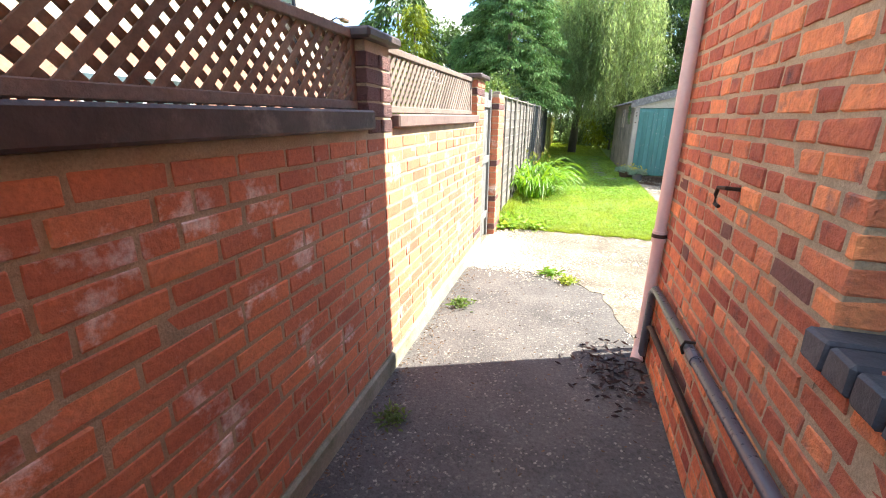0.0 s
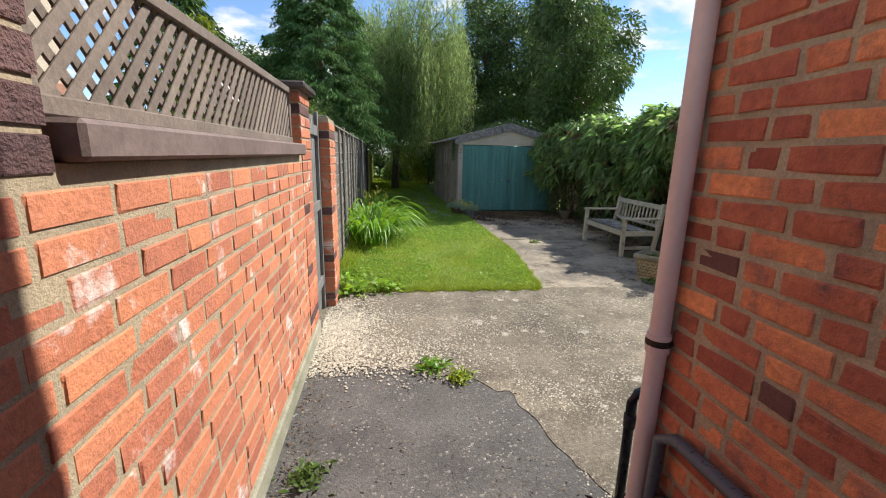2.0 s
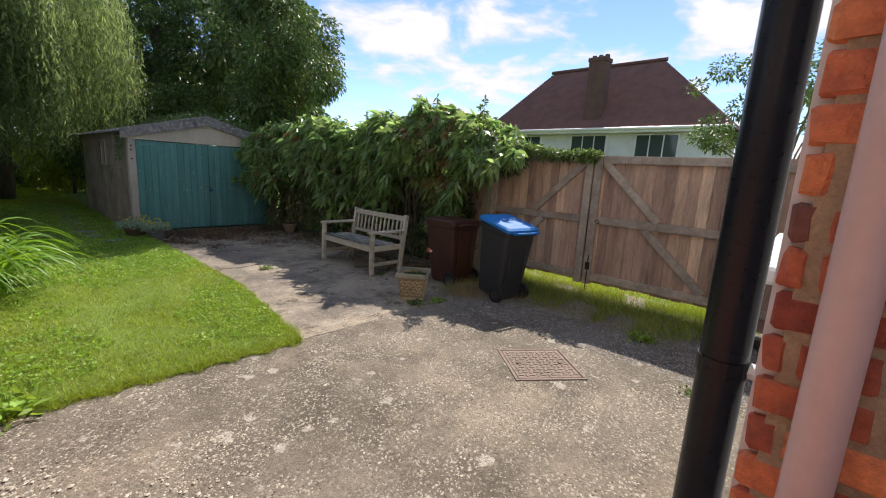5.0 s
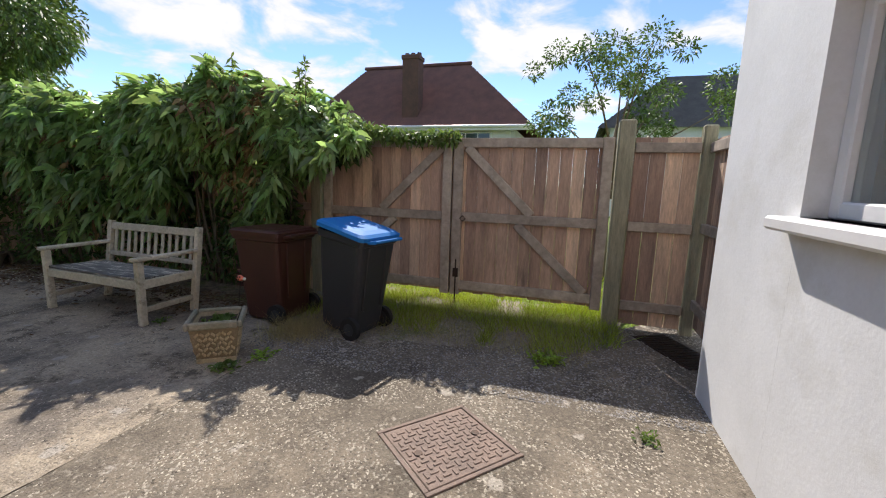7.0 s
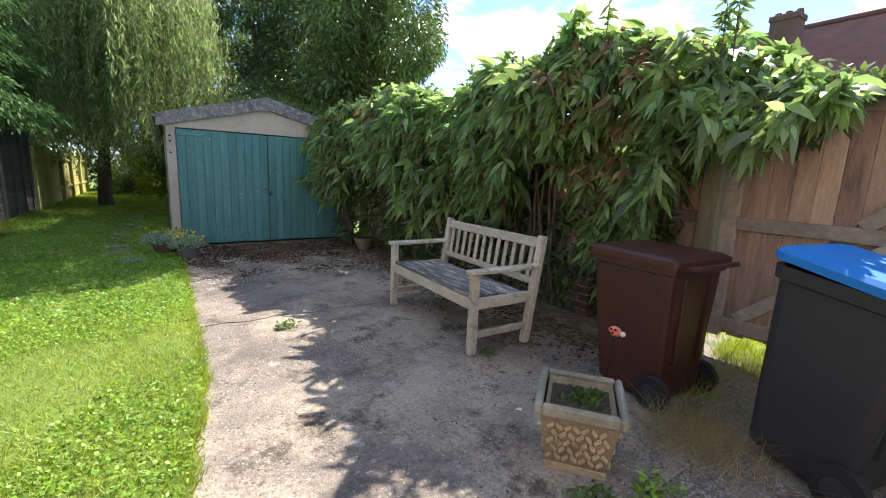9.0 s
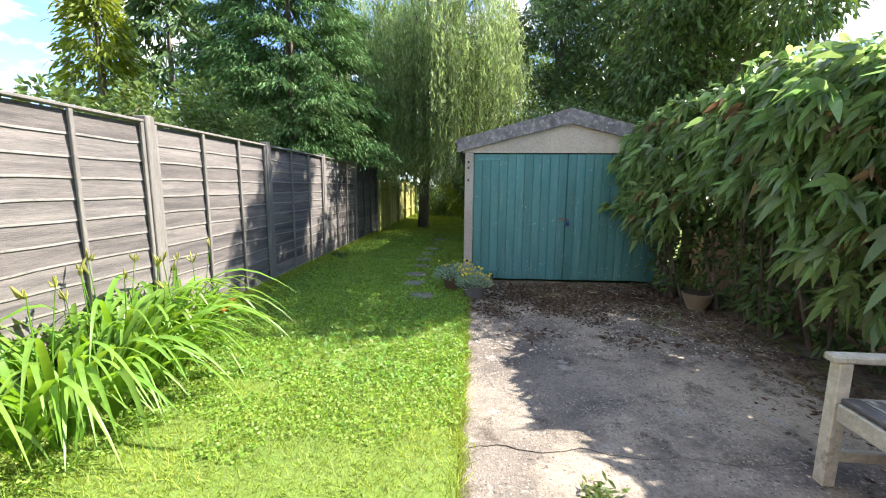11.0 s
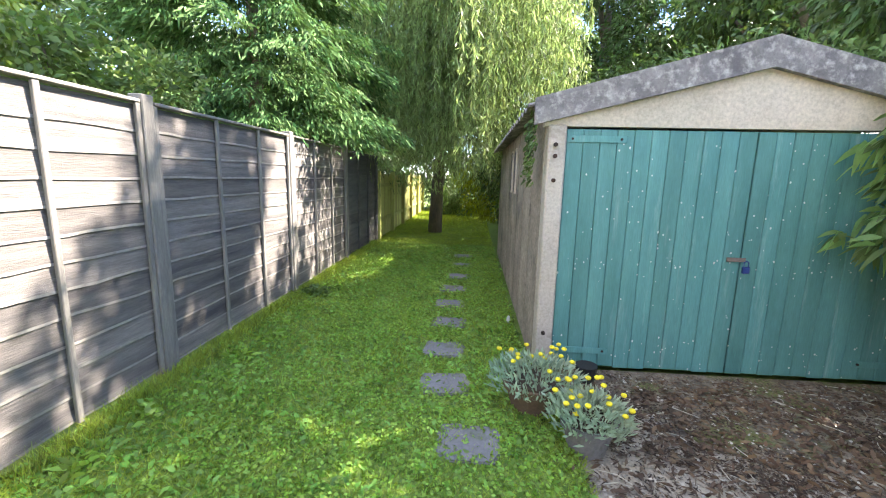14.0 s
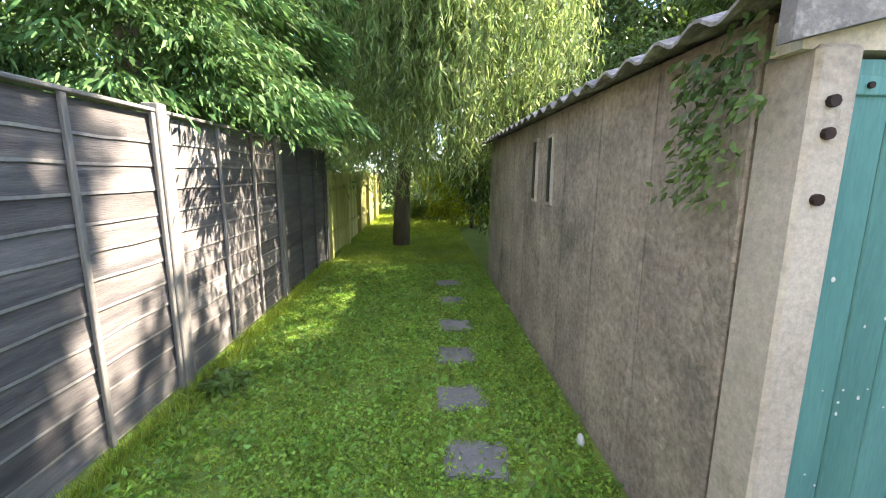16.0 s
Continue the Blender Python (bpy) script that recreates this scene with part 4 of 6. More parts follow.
for s, xa, xb in ((0, GX0 + 0.18, midx - 0.004), (1, midx + 0.004, GX1 - 0.18)):
    door = part("door", Geo().box(xa, 0.035, 0.03, xb, 0.07, 1.815, 0.003), TEAL, gar, "teal painted plank garage door")
    n = 11
    for i in range(n):
        bw = (xb - xa) / n
        part("board", Geo().box(xa + i * bw + 0.0015, 0.012, 0.03 + random.uniform(0, 0.015), xa + (i + 1) * bw - 0.0015, 0.034, 1.812, 0.004), TEAL, door)
    for z in (1.72, 0.14):
        xs = xa if s == 0 else xb - 0.42
        part("strap_hinge", Geo().box(xs, 0.002, z, xs + 0.42, 0.011, z + 0.05, 0.003), TEAL, door)
        for xb_ in (0.04, 0.38):
            part("bolt", Geo().tube([(xs + xb_, 0.002, z + 0.025), (xs + xb_, -0.006, z + 0.025)], 0.009, 8), IRON, door)
hasp = part("hasp", Geo().box(midx - 0.1, 0.0, 0.90, midx + 0.03, 0.011, 0.93, 0.002), RUST, gar, "rusty hasp")
part("padlock", Geo().box(midx + 0.005, -0.03, 0.82, midx + 0.05, -0.003, 0.87, 0.005).tube([(midx + 0.012, -0.015, 0.868), (midx + 0.012, -0.015, 0.9), (midx + 0.028, -0.015, 0.912), (midx + 0.044, -0.015, 0.9), (midx + 0.044, -0.015, 0.868)], 0.004, 6), PADLOCK, gar, "small blue padlock")
for z in (1.7, 1.62, 1.45, 0.3):
    part("bolt", Geo().tube([(GX0 + 0.1, -0.035, z), (GX0 + 0.1, -0.018, z)], 0.016, 8), IRON, gar)

# ---- double gates ----
def field_gate(y_hinge, y_close, flip, label):
    """A framed boarded gate facing -x; local y runs from the hinge to the closing stile."""
    ob = thing("double_gate", pose(GATE_X, min(y_hinge, y_close), 0.16), label, "gate", "double gates")
    w, h = abs(y_close - y_hinge), 1.70
    n = 13
    for i in range(n):
        bw = (w - 0.02) / n
        part("board", Geo().box(0.012, 0.01 + i * bw + 0.0007, 0.02 + random.uniform(-0.01, 0.01), 0.03, 0.01 + (i + 1) * bw - 0.0007, h - 0.01, 0.007), GATE_WOOD, ob)
    for y in (0.0, w - 0.1):
        part("stile", Geo().box(-0.04, y, 0, 0.011, y + 0.1, h, 0.005), GATE_FRAME, ob)
    for z in (0.06, 0.82, h - 0.1):
        part("rail", Geo().box(-0.035, 0.101, z, 0.011, w - 0.101, z + 0.095, 0.005), GATE_FRAME, ob)
    for z0, z1 in ((0.915, h - 0.1), (0.155, 0.82)):
        ys = (0.12, w - 0.14)
        top, low = (ys[1], ys[0] + 0.62) if flip else (ys[0], ys[1] - 0.62)
        if z0 < 0.5:
            top, low = (ys[1] - 0.55, ys[0] + 0.05) if flip else (ys[0] + 0.55, ys[1] - 0.05)
        d = Vector((0, low - top, z0 - z1))
        ang = math.atan2(d.z, d.y)
        part("brace", Geo().box(-0.034, -d.length / 2, -0.045, 0.0115, d.length / 2, 0.045, 0.005,
                                m=Matrix.Translation((0, (top + low) / 2, (z0 + z1) / 2)) @ Matrix.Rotation(ang, 4, "X")), GATE_FRAME, ob)
    return ob


random.seed(5)
g1 = field_gate(6.66, 5.07, False, "closed boarded timber gate leaf beneath overhanging creeper")
g2 = field_gate(3.47, 5.05, True, "closed boarded timber gate leaf with crossed braces")
# unseen strip added behind the meeting gap to keep sun off the ground
part("cover_strip", Geo().box(0.031, -0.06, 0.0, 0.045, 0.03, 1.69, 0.003), GATE_WOOD, g1)
part("bolt", Geo().tube([(-0.04, 1.52, -0.1), (-0.04, 1.52, 0.4)], 0.008, 8).box(-0.05, 1.49, 0.2, -0.031, 1.55, 0.3, 0.003), IRON, g2, "black drop bolt")
part("ring_latch", Geo().tube([(-0.045, 1.46, 0.88), (-0.045, 1.43, 0.85), (-0.045, 1.46, 0.82), (-0.045, 1.49, 0.85), (-0.045, 1.46, 0.88)], 0.006, 6), IRON, g2, "iron ring latch")


def gate_post(x, y, top, w, label):
    g = Geo().box(-w / 2, -w / 2, -0.1, w / 2, w / 2, top, 0.014)
    ob = part("gate_post", g, GATE_POST)
    ob.matrix_basis = pose(x, y, 0)
    return tagged(ob, label, "gate post", "gate posts")


gate_post(GATE_X + 0.02, 3.37, 2.02, 0.15, "thick greenish timber gate post")
gate_post(GATE_X + 0.02, 6.76, 1.9, 0.15, "timber gate post half hidden by creeper")
gate_post(GATE_X + 0.02, 2.68, 1.97, 0.11, "grey timber corner post")


def board_panel(m, w, z0, z1, label, rails=(0.3, 1.0, 1.7), boards=4):
    ob = thing("board_fence", m, label, "fence")
    for i in range(boards):
        bw = w / boards
        part("board", Geo().box(0.0, i * bw + 0.002, z0, 0.02, (i + 1) * bw - 0.002, z1, 0.003), GATE_WOOD, ob)
    for z in rails:
        part("rail", Geo().box(-0.04, 0.002, z, -0.001, w - 0.002, z + 0.09, 0.005), GATE_FRAME, ob)
    return ob


board_panel(pose(GATE_X, 2.74, 0), 0.55, 0.05, 1.86, "short boarded fence panel beside the gate post", (0.2, 0.98, 1.72))
board_panel(pose(3.81, 2.64, 0, 0, 0, -90), 1.24, 0.1, 1.84, "boarded timber side gate in shadow", (0.28, 1.0, 1.72), 9)
fence_r = board_panel(pose(GATE_X + 0.03, 6.85, 0), 6.6, -0.06, 1.85, "boarded fence behind the creeper", (0.3, 1.0, 1.7), 44)


def crack(line, width, label):
    """A thin uneven dark seam lying in the concrete."""
    pts = ragged(line, 0.05, 0.05)
    v, f = [], []
    for i, (x, y) in enumerate(pts):
        nx, ny = pts[min(i + 1, len(pts) - 1)], pts[max(i - 1, 0)]
        d = Vector((nx[0] - ny[0], nx[1] - ny[1], 0)).normalized()
        w = width * (0.4 + 0.8 * abs(noise.noise((x * 9, y * 9, 3))))
        z = 0.0050
        v += [(x - d.y * w, y + d.x * w, z), (x + d.y * w, y - d.x * w, z), (x + d.y * w, y - d.x * w, z - 0.02), (x - d.y * w, y + d.x * w, z - 0.02)]
    for i in range(len(pts) - 1):
        a, c = 4 * i, 4 * i + 4
        f += [(a + k, a + (k + 1) % 4, c + (k + 1) % 4, c + k) for k in range(4)]
    ob = part("crack", Geo().add(v, f), CRACK)
    return tagged(ob, label, "crack", "cracks in the concrete", "structure")


crack([(1.45, 6.02), (2.3, 5.98), (3.0, 6.03), (3.6, 5.95)], 0.0016, "open joint between the yard and the drive")
crack([(3.05, 6.0), (3.0, 5.7), (2.8, 5.4)], 0.002, "crack in the worn concrete")

crack([(1.72, 8.92), (2.4, 8.93), (3.2, 8.9), (4.0, 8.95)], 0.0022, "worn joint across the drive")


# ---- plants ----
def clump_tree(name, x, y, trunk_h, trunk_r, clumps, leaf, leaves, size, label, category, way=(0, 0, -0.2), spread=0.5, width=0.4, limbs=True, group="", sway=0.35):
    """A tapered trunk with limbs out to clumps (centre, radius), and a crown of leaves crowded towards each clump's skin."""
    ob = thing(name, pose(x, y, 0), label, category, group)
    pts = [(0, 0, -0.1), (0.05, 0.03, trunk_h * 0.4), (-0.04, 0.06, trunk_h * 0.75), (0.02, 0, trunk_h)]
    g = Geo().tube(pts, [trunk_r, trunk_r * 0.8, trunk_r * 0.6, trunk_r * 0.3], 9)
    part("trunk", g, BARK, ob, smooth=True)
    if limbs:
        for c, r in clumps[: 14]:
            s = min(max(c[2] * 0.55, 0.4), trunk_h * 0.9)
            mid = (c[0] * 0.5, c[1] * 0.5, (s + c[2]) / 2 + 0.15)
            part("limb", Geo().tube([(0, 0, s), mid, c], [trunk_r * 0.4, trunk_r * 0.25, trunk_r * 0.08], 6), BARK, ob, smooth=True)
    vol = np.array([r ** 2 for c, r in clumps])
    pick = rng.choice(len(clumps), leaves, p=vol / vol.sum())
    cs, rs = np.array([c for c, r in clumps]), np.array([r for c, r in clumps])
    d = unit(rng.normal(size=(leaves, 3)))
    base = cs[pick] + d * (rs[pick] * rng.uniform(0.35, 1.08, leaves) ** 0.6)[:, None] * np.array([1, 1, 0.85])
    go = d * spread + np.array(way) + rng.normal(size=(leaves, 3)) * sway
    part("crown", leaf_soup("crown", base, go, rng.uniform(0.6, 1.3, leaves) * size, rng.uniform(0.7, 1.3, leaves) * size * width, leaf, droop=0.3), None, ob)
    return ob


def blob(n, cx, cy, cz, rx, ry, rz, r0, r1):
    """Clumps scattered in an ellipsoid, thinner to its top."""
    out = []
    while len(out) < n:
        u, v, w = rng.uniform(-1, 1, 3)
        if u * u + v * v + w * w < 1 and u * u + v * v + w * w > 0.15:
            out.append(((cx + u * rx, cy + v * ry, cz + w * rz), float(rng.uniform(r0, r1))))
    return out


def conifer(name, x, y, h, r, z0, leaf, n, size, label, dense=26):
    """Layered drooping sprays on branches round a trunk."""
    ob = thing(name, pose(x, y, 0), label, "conifer tree")
    part("trunk", Geo().tube([(0, 0, -0.1), (0, 0, h * 0.9)], [0.18, 0.03], 8), BARK, ob, smooth=True)
    nb = dense * 14
    zb = z0 + (h - z0) * rng.uniform(0, 1, nb) ** 1.25
    ang = rng.uniform(0, 2 * math.pi, nb)
    ln = r * (1 - ((zb - z0) / (h - z0)) ** 2.6) * rng.uniform(0.7, 1.08, nb) + 0.15
    k = rng.integers(0, nb, n)
    s = rng.uniform(0.45, 1.0, n) ** 0.7
    out = np.stack([np.cos(ang[k]), np.sin(ang[k]), np.zeros(n)], 1)
    sidev = np.stack([-np.sin(ang[k]), np.cos(ang[k]), np.zeros(n)], 1)
    off = rng.normal(0, 0.16, n) * (0.4 + s)
    base = out * (ln[k] * s)[:, None] + sidev * off[:, None]
    base[:, 2] = zb[k] - 0.17 * (ln[k] * s) ** 1.3 - np.abs(off) * 0.4 + 0.25 + rng.normal(0, 0.04, n)
    go = out * 0.8 + sidev * (np.sign(off) * 0.5)[:, None] + np.array([0, 0, -0.4]) + rng.normal(0, 0.35, (n, 3))
    part("crown", leaf_soup("crown", base, go, rng.uniform(0.6, 1.3, n) * size, rng.uniform(0.6, 1.2, n) * size * 0.34, leaf, droop=0.35), None, ob)
    return ob


conifer("cypress", -2.35, 16.4, 7.2, 2.15, 2.15, CONIFER_LEAF, 115000, 0.092, "tall dark green cypress overhanging the garden fence")
conifer("cypress", -5.4, 14.8, 4.9, 0.8, 0.5, GOLD_LEAF, 9000, 0.14, "small golden cypress beyond the fence")
conifer("cypress", -8.5, 21.0, 8.5, 2.6, 1.0, DARK_LEAF, 16000, 0.28, "tall dark conifer in the neighbouring garden")
clump_tree("garden_tree", -5.0, 24.0, 4.0, 0.2, blob(26, 0, 0, 4.4, 3.2, 2.6, 3.2, 0.7, 1.2), DARK_LEAF, 24000, 0.16, "leafy dark tree beyond the fence", "tree", group="far trees")
clump_tree("shrub", -1.95, 10.6, 1.4, 0.05, blob(14, 0, 0, 1.75, 0.55, 1.3, 0.75, 0.25, 0.45), SHRUB_LEAF, 8000, 0.075, "pale green flowering shrub behind the fence", "shrub", way=(0, 0, 0.25), group="fence shrubs", width=0.45)
clump_tree("shrub", -2.1, 13.0, 1.5, 0.05, blob(12, 0, 0, 1.85, 0.6, 0.9, 0.7, 0.25, 0.45), SHRUB_LEAF, 7000, 0.075, "light green shrub behind the fence", "shrub", way=(0, 0, 0.25), group="fence shrubs", width=0.45)
clump_tree("shrub", -2.2, 7.6, 1.4, 0.05, blob(10, 0, 0, 1.6, 0.6, 0.9, 0.65, 0.25, 0.4), SHRUB_LEAF, 5000, 0.075, "light green shrub behind the brick pier", "shrub", way=(0, 0, 0.25), group="fence shrubs", width=0.45)
# big trees behind the garage and the creeper
clump_tree("garden_tree", 5.1, 13.5, 4.5, 0.12, blob(24, 0, 0, 4.2, 0.95, 1.2, 2.1, 0.4, 0.75), DARK_LEAF, 24000, 0.1, "small leafy tree behind the creeper", "tree", group="far trees")
clump_tree("garden_tree", 5.8, 15.9, 6.5, 0.2, blob(40, 0, 0, 6.2, 1.6, 2.0, 4.4, 0.3, 0.75), DARK_LEAF, 21000, 0.15, "tall leafy dark green tree behind the garage", "tree", group="far trees")
clump_tree("garden_tree", 9.2, 24.6, 6.5, 0.24, blob(34, 0, 0, 5.4, 2.8, 2.2, 5.0, 0.9, 1.4), DARK_LEAF, 30000, 0.17, "dark green tree in the next garden", "tree", group="far trees")
clump_tree("garden_tree", 5.0, 23.6, 6.5, 0.24, blob(36, 0, 0, 6.0, 2.6, 1.9, 4.6, 0.8, 1.3), DARK_LEAF, 40000, 0.15, "tall dark green tree beyond the garage", "tree", group="far trees")
clump_tree("garden_tree", 7.2, 18.6, 6.0, 0.24, blob(30, 0, 0, 5.2, 1.9, 2.4, 4.4, 0.7, 1.1), DARK_LEAF, 30000, 0.15, "dark green tree at the end of the garden", "tree", group="far trees")
clump_tree("garden_tree", -2.5, 29.0, 5.0, 0.2, blob(26, 0, 0, 4.4, 4.2, 2.2, 4.0, 0.9, 1.5), DARK_LEAF, 22000, 0.2, "dark tree closing the far end of the garden", "tree", group="far trees")
clump_tree("garden_tree", 4.0, 31.0, 6.0, 0.2, blob(26, 0, 0, 4.8, 5.0, 2.2, 4.6, 0.9, 1.5), SHRUB_LEAF, 22000, 0.2, "sunlit tree closing the far end of the garden", "tree", group="far trees")
clump_tree("shrub", 0.9, 25.5, 1.0, 0.06, blob(16, 0, 0, 0.8, 1.3, 0.9, 0.8, 0.35, 0.6), DARK_LEAF, 9000, 0.09, "round dark shrub at the end of the path", "shrub")
clump_tree("small_tree", 7.4, 3.3, 2.3, 0.05, blob(26, 0, 0, 2.75, 0.75, 1.6, 0.75, 0.12, 0.34), DARK_LEAF, 7500, 0.06, "sparse small tree beyond the gates", "tree", way=(0, 0, 0.1), width=0.42)
clump_tree("garden_tree", 30.0, -14.0, 4.0, 0.25, blob(20, 0, 0, 3.6, 4.5, 3.5, 2.2, 0.9, 1.5), DARK_LEAF, 7000, 0.3, "distant rounded tree beyond the roofs", "tree")

for x, y, s in ((-2.6, 21.5, 1.0), (-2.4, 25.0, 1.1), (-0.6, 28.5, 1.2), (2.6, 27.0, 1.1), (4.6, 26.0, 1.2), (-4.2, 19.0, 1.1)):
    clump_tree("shrub", x, y, 1.4 * s, 0.06, blob(18, 0, 0, 1.4 * s, 1.3 * s, 1.1 * s, 1.3 * s, 0.4, 0.75), DARK_LEAF, 8000, 0.12, "dense dark shrub at the garden's end", "shrub", group="end shrubs")
clump_tree("shrub", 2.0, 23.6, 1.4, 0.06, blob(18, 0, 0, 1.3, 1.3, 1.0, 1.2, 0.4, 0.7), GOLD_LEAF, 8000, 0.11, "bright yellow-green shrub in the sun", "shrub", group="end shrubs")
clump_tree("shrub", 3.7, 19.6, 2.6, 0.08, blob(34, 0, 0, 2.1, 2.0, 0.9, 2.1, 0.45, 0.8), DARK_LEAF, 22000, 0.1, "dense dark bushes behind the garage", "shrub", group="end shrubs")
# weeping willow
wil = thing("willow_tree", pose(0.15, 20.5, 0), "weeping willow trailing long pale green strands", "tree")
part("trunk", Geo().tube([(0, 0, -0.1), (0.05, 0, 1.2), (0.2, 0.1, 3.0), (0.35, 0.1, 6.0)], [0.19, 0.15, 0.10, 0.04], 10), BARK, wil, smooth=True)
limb_tips = []
for i in range(22):
    a, r = rng.uniform(0, 2 * math.pi), rng.uniform(1.0, 3.3)
    tip = Vector((0.5 + r * math.cos(a), r * math.sin(a), rng.uniform(5.4, 8.6) - 0.35 * r))
    limb_tips.append(tip)
    part("limb", Geo().tube([(0.25, 0.05, 3.2 + 0.1 * i % 2), tip * 0.5 + Vector((0.1, 0, 2.6)), tip], [0.045, 0.03, 0.01], 6), BARK, wil, smooth=True)
ns, per = 3300, 46
tips = np.array([tuple(t) for t in limb_tips])
nb = 460
tress = tips[rng.integers(0, len(tips), nb)] + rng.normal(0, 0.55, (nb, 3)) * np.array([1, 1, 0.5])
tress[:, :2] *= rng.uniform(0.45, 1.12, nb)[:, None]
tress[:70] = np.stack([rng.uniform(-1.6, 2.9, 70), rng.uniform(-2.9, -1.2, 70), rng.uniform(4.4, 7.2, 70)], 1)
tress[:, 0] = np.where(tress[:, 0] > 2.7, tress[:, 0] - rng.uniform(0.6, 2.2, nb), tress[:, 0])
top = tress[rng.integers(0, nb, ns)] + rng.normal(0, 0.085, (ns, 3)) * np.array([1.4, 1.4, 2.0])
length = np.clip(top[:, 2] - rng.uniform(1.3, 3.6, ns) * rng.uniform(0.75, 1.3, ns), 0.8, 6.5)
s = rng.uniform(0, 1, (ns, per)) ** 0.9
bend = rng.normal(0, 0.12, (ns, 2))
pos = np.repeat(top[:, None, :], per, 1)
pos[:, :, 2] -= s * length[:, None]
pos[:, :, :2] += (bend[:, None, :] + top[:, None, :2] * 0.04) * np.sin(s * 2.2)[:, :, None]
pos = pos.reshape(-1, 3)
go = rng.normal(0, 0.5, pos.shape) + np.array([0, 0, -0.9])
part("crown", leaf_soup("crown", pos, go, rng.uniform(0.08, 0.15, len(pos)), rng.uniform(0.016, 0.029, len(pos)), WILLOW_LEAF, droop=0.2), None, wil)

# ---- creeper over the fence ----
hedge = thing("creeper_hedge", pose(0, 0, 0), "dense creeper with long drooping glossy leaves over a fence", "hedge")


def hedge_front(y):
    return 4.42 - 0.66 * np.clip((y - 9.0) / 3.2, 0, 1) + 0.10 * np.sin(y * 2.9) + 0.06 * np.sin(y * 6.1 + 1)


def hedge_top(y):
    return 2.38 + 0.10 * np.sin(y * 1.7 + 0.6) + 0.07 * np.sin(y * 4.3) - 0.75 * np.clip((6.75 - y) / 1.0, 0, 1) - 0.25 * np.clip((y - 11.2) / 1.0, 0, 1)


def hedge_low(y):
    return 0.86 - 0.35 * np.exp(-((y - 7.25) / 0.2) ** 2) + 0.28 * np.sin(y * 2.3 + 2.0) + 0.18 * np.sin(y * 5.7) + 1.0 * np.clip((7.0 - y) / 0.35, 0, 1) + 0.32 * np.exp(-((y - 7.9) / 0.45) ** 2) + 0.30 * np.clip((y - 10.2) / 1.2, 0, 1)


def tuft_points(n, y0, y1):
    """Where the whorls of leaves sit on the creeper's skin, and which way they face."""
    y = rng.uniform(y0, y1, n)
    v = rng.uniform(0, 1.2, n)
    lo, hi, xf = hedge_low(y), hedge_top(y), hedge_front(y)
    on_top = v > 1
    z = np.where(on_top, hi + rng.normal(0, 0.05, n), lo + (hi - lo) * np.minimum(v, 1) ** 0.85)
    x_gap = np.array([noise.noise((a * 1.9, b * 2.3, 4.0)) for a, b in zip(y, z)])
    round_off = np.clip((z - hi + 0.4) / 0.4, 0, 1) ** 2 * 0.3
    x = np.where(on_top, xf + rng.uniform(0.25, 1.1, n), xf + round_off + rng.uniform(0, 1, n) ** 2 * 0.4 - 0.3 * np.clip(x_gap, -0.5, 0.4))
    face = np.where(on_top[:, None], np.array([-0.25, 0, 0.75]), np.array([-0.75, 0, 0.05]))
    return np.stack([x, y, z], 1), face


def whorl(base, face, k, long_, mt, name):
    """k leaves spread from each base point and hanging over."""
    b = np.repeat(base, k, 0) + rng.normal(0, 0.025, (len(base) * k, 3))
    f = np.repeat(face, k, 0)
    go = f * 0.7 + rng.normal(0, 0.55, b.shape) + np.array([0, 0, -0.42])
    s = rng.uniform(0.65, 1.2, len(b)) * long_
    return leaf_soup(name, b, go, s, s * rng.uniform(0.27, 0.36, len(b)), mt, droop=0.45, folds=3)


base, face = tuft_points(1250, 6.0, 12.75)
part("foliage", whorl(base, face, 11, 0.155, HEDGE_LEAF, "foliage"), None, hedge)
base, face = tuft_points(120, 6.6, 12.5)
b2, f2 = tuft_points(60, 7.1, 7.75)
b4, f4 = tuft_points(40, 10.2, 12.0)
low = b4[:, 2] < 1.5
b3 = b2[:, 2] > 1.25
base, face = np.concatenate([base, b2[b3] - np.array([0.06, 0, 0]), b4[low]]), np.concatenate([face, f2[b3], f4[low]])
part("dead_foliage", whorl(base, face, 7, 0.13, HEDGE_DRY, "dead_foliage"), None, hedge)
cluster = [whorl(np.zeros((1, 3)), np.array([[-0.75, 0, 0.05]]), 12, 0.195, HEDGE_LEAF, "leaf_spray") for _ in range(8)]
base, face = tuft_points(280, 6.5, 10.5)
for p, f in zip(base, face):
    c = part("leaf_spray", cluster[int(rng.integers(0, 8))], None, hedge)
    c.matrix_basis = pose(float(p[0]) - 0.05, float(p[1]), float(p[2]), 0, 55 if f[2] > 0.5 else 0, float(rng.uniform(-40, 40)))
# low leaves in dark green: the shade under the creeper is in their colour
n = 4500
y = rng.uniform(6.95, 12.6, n)
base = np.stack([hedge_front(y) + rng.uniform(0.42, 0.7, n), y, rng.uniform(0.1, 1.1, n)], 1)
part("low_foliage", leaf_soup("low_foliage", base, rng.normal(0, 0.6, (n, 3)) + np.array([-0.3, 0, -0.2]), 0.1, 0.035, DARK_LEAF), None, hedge)
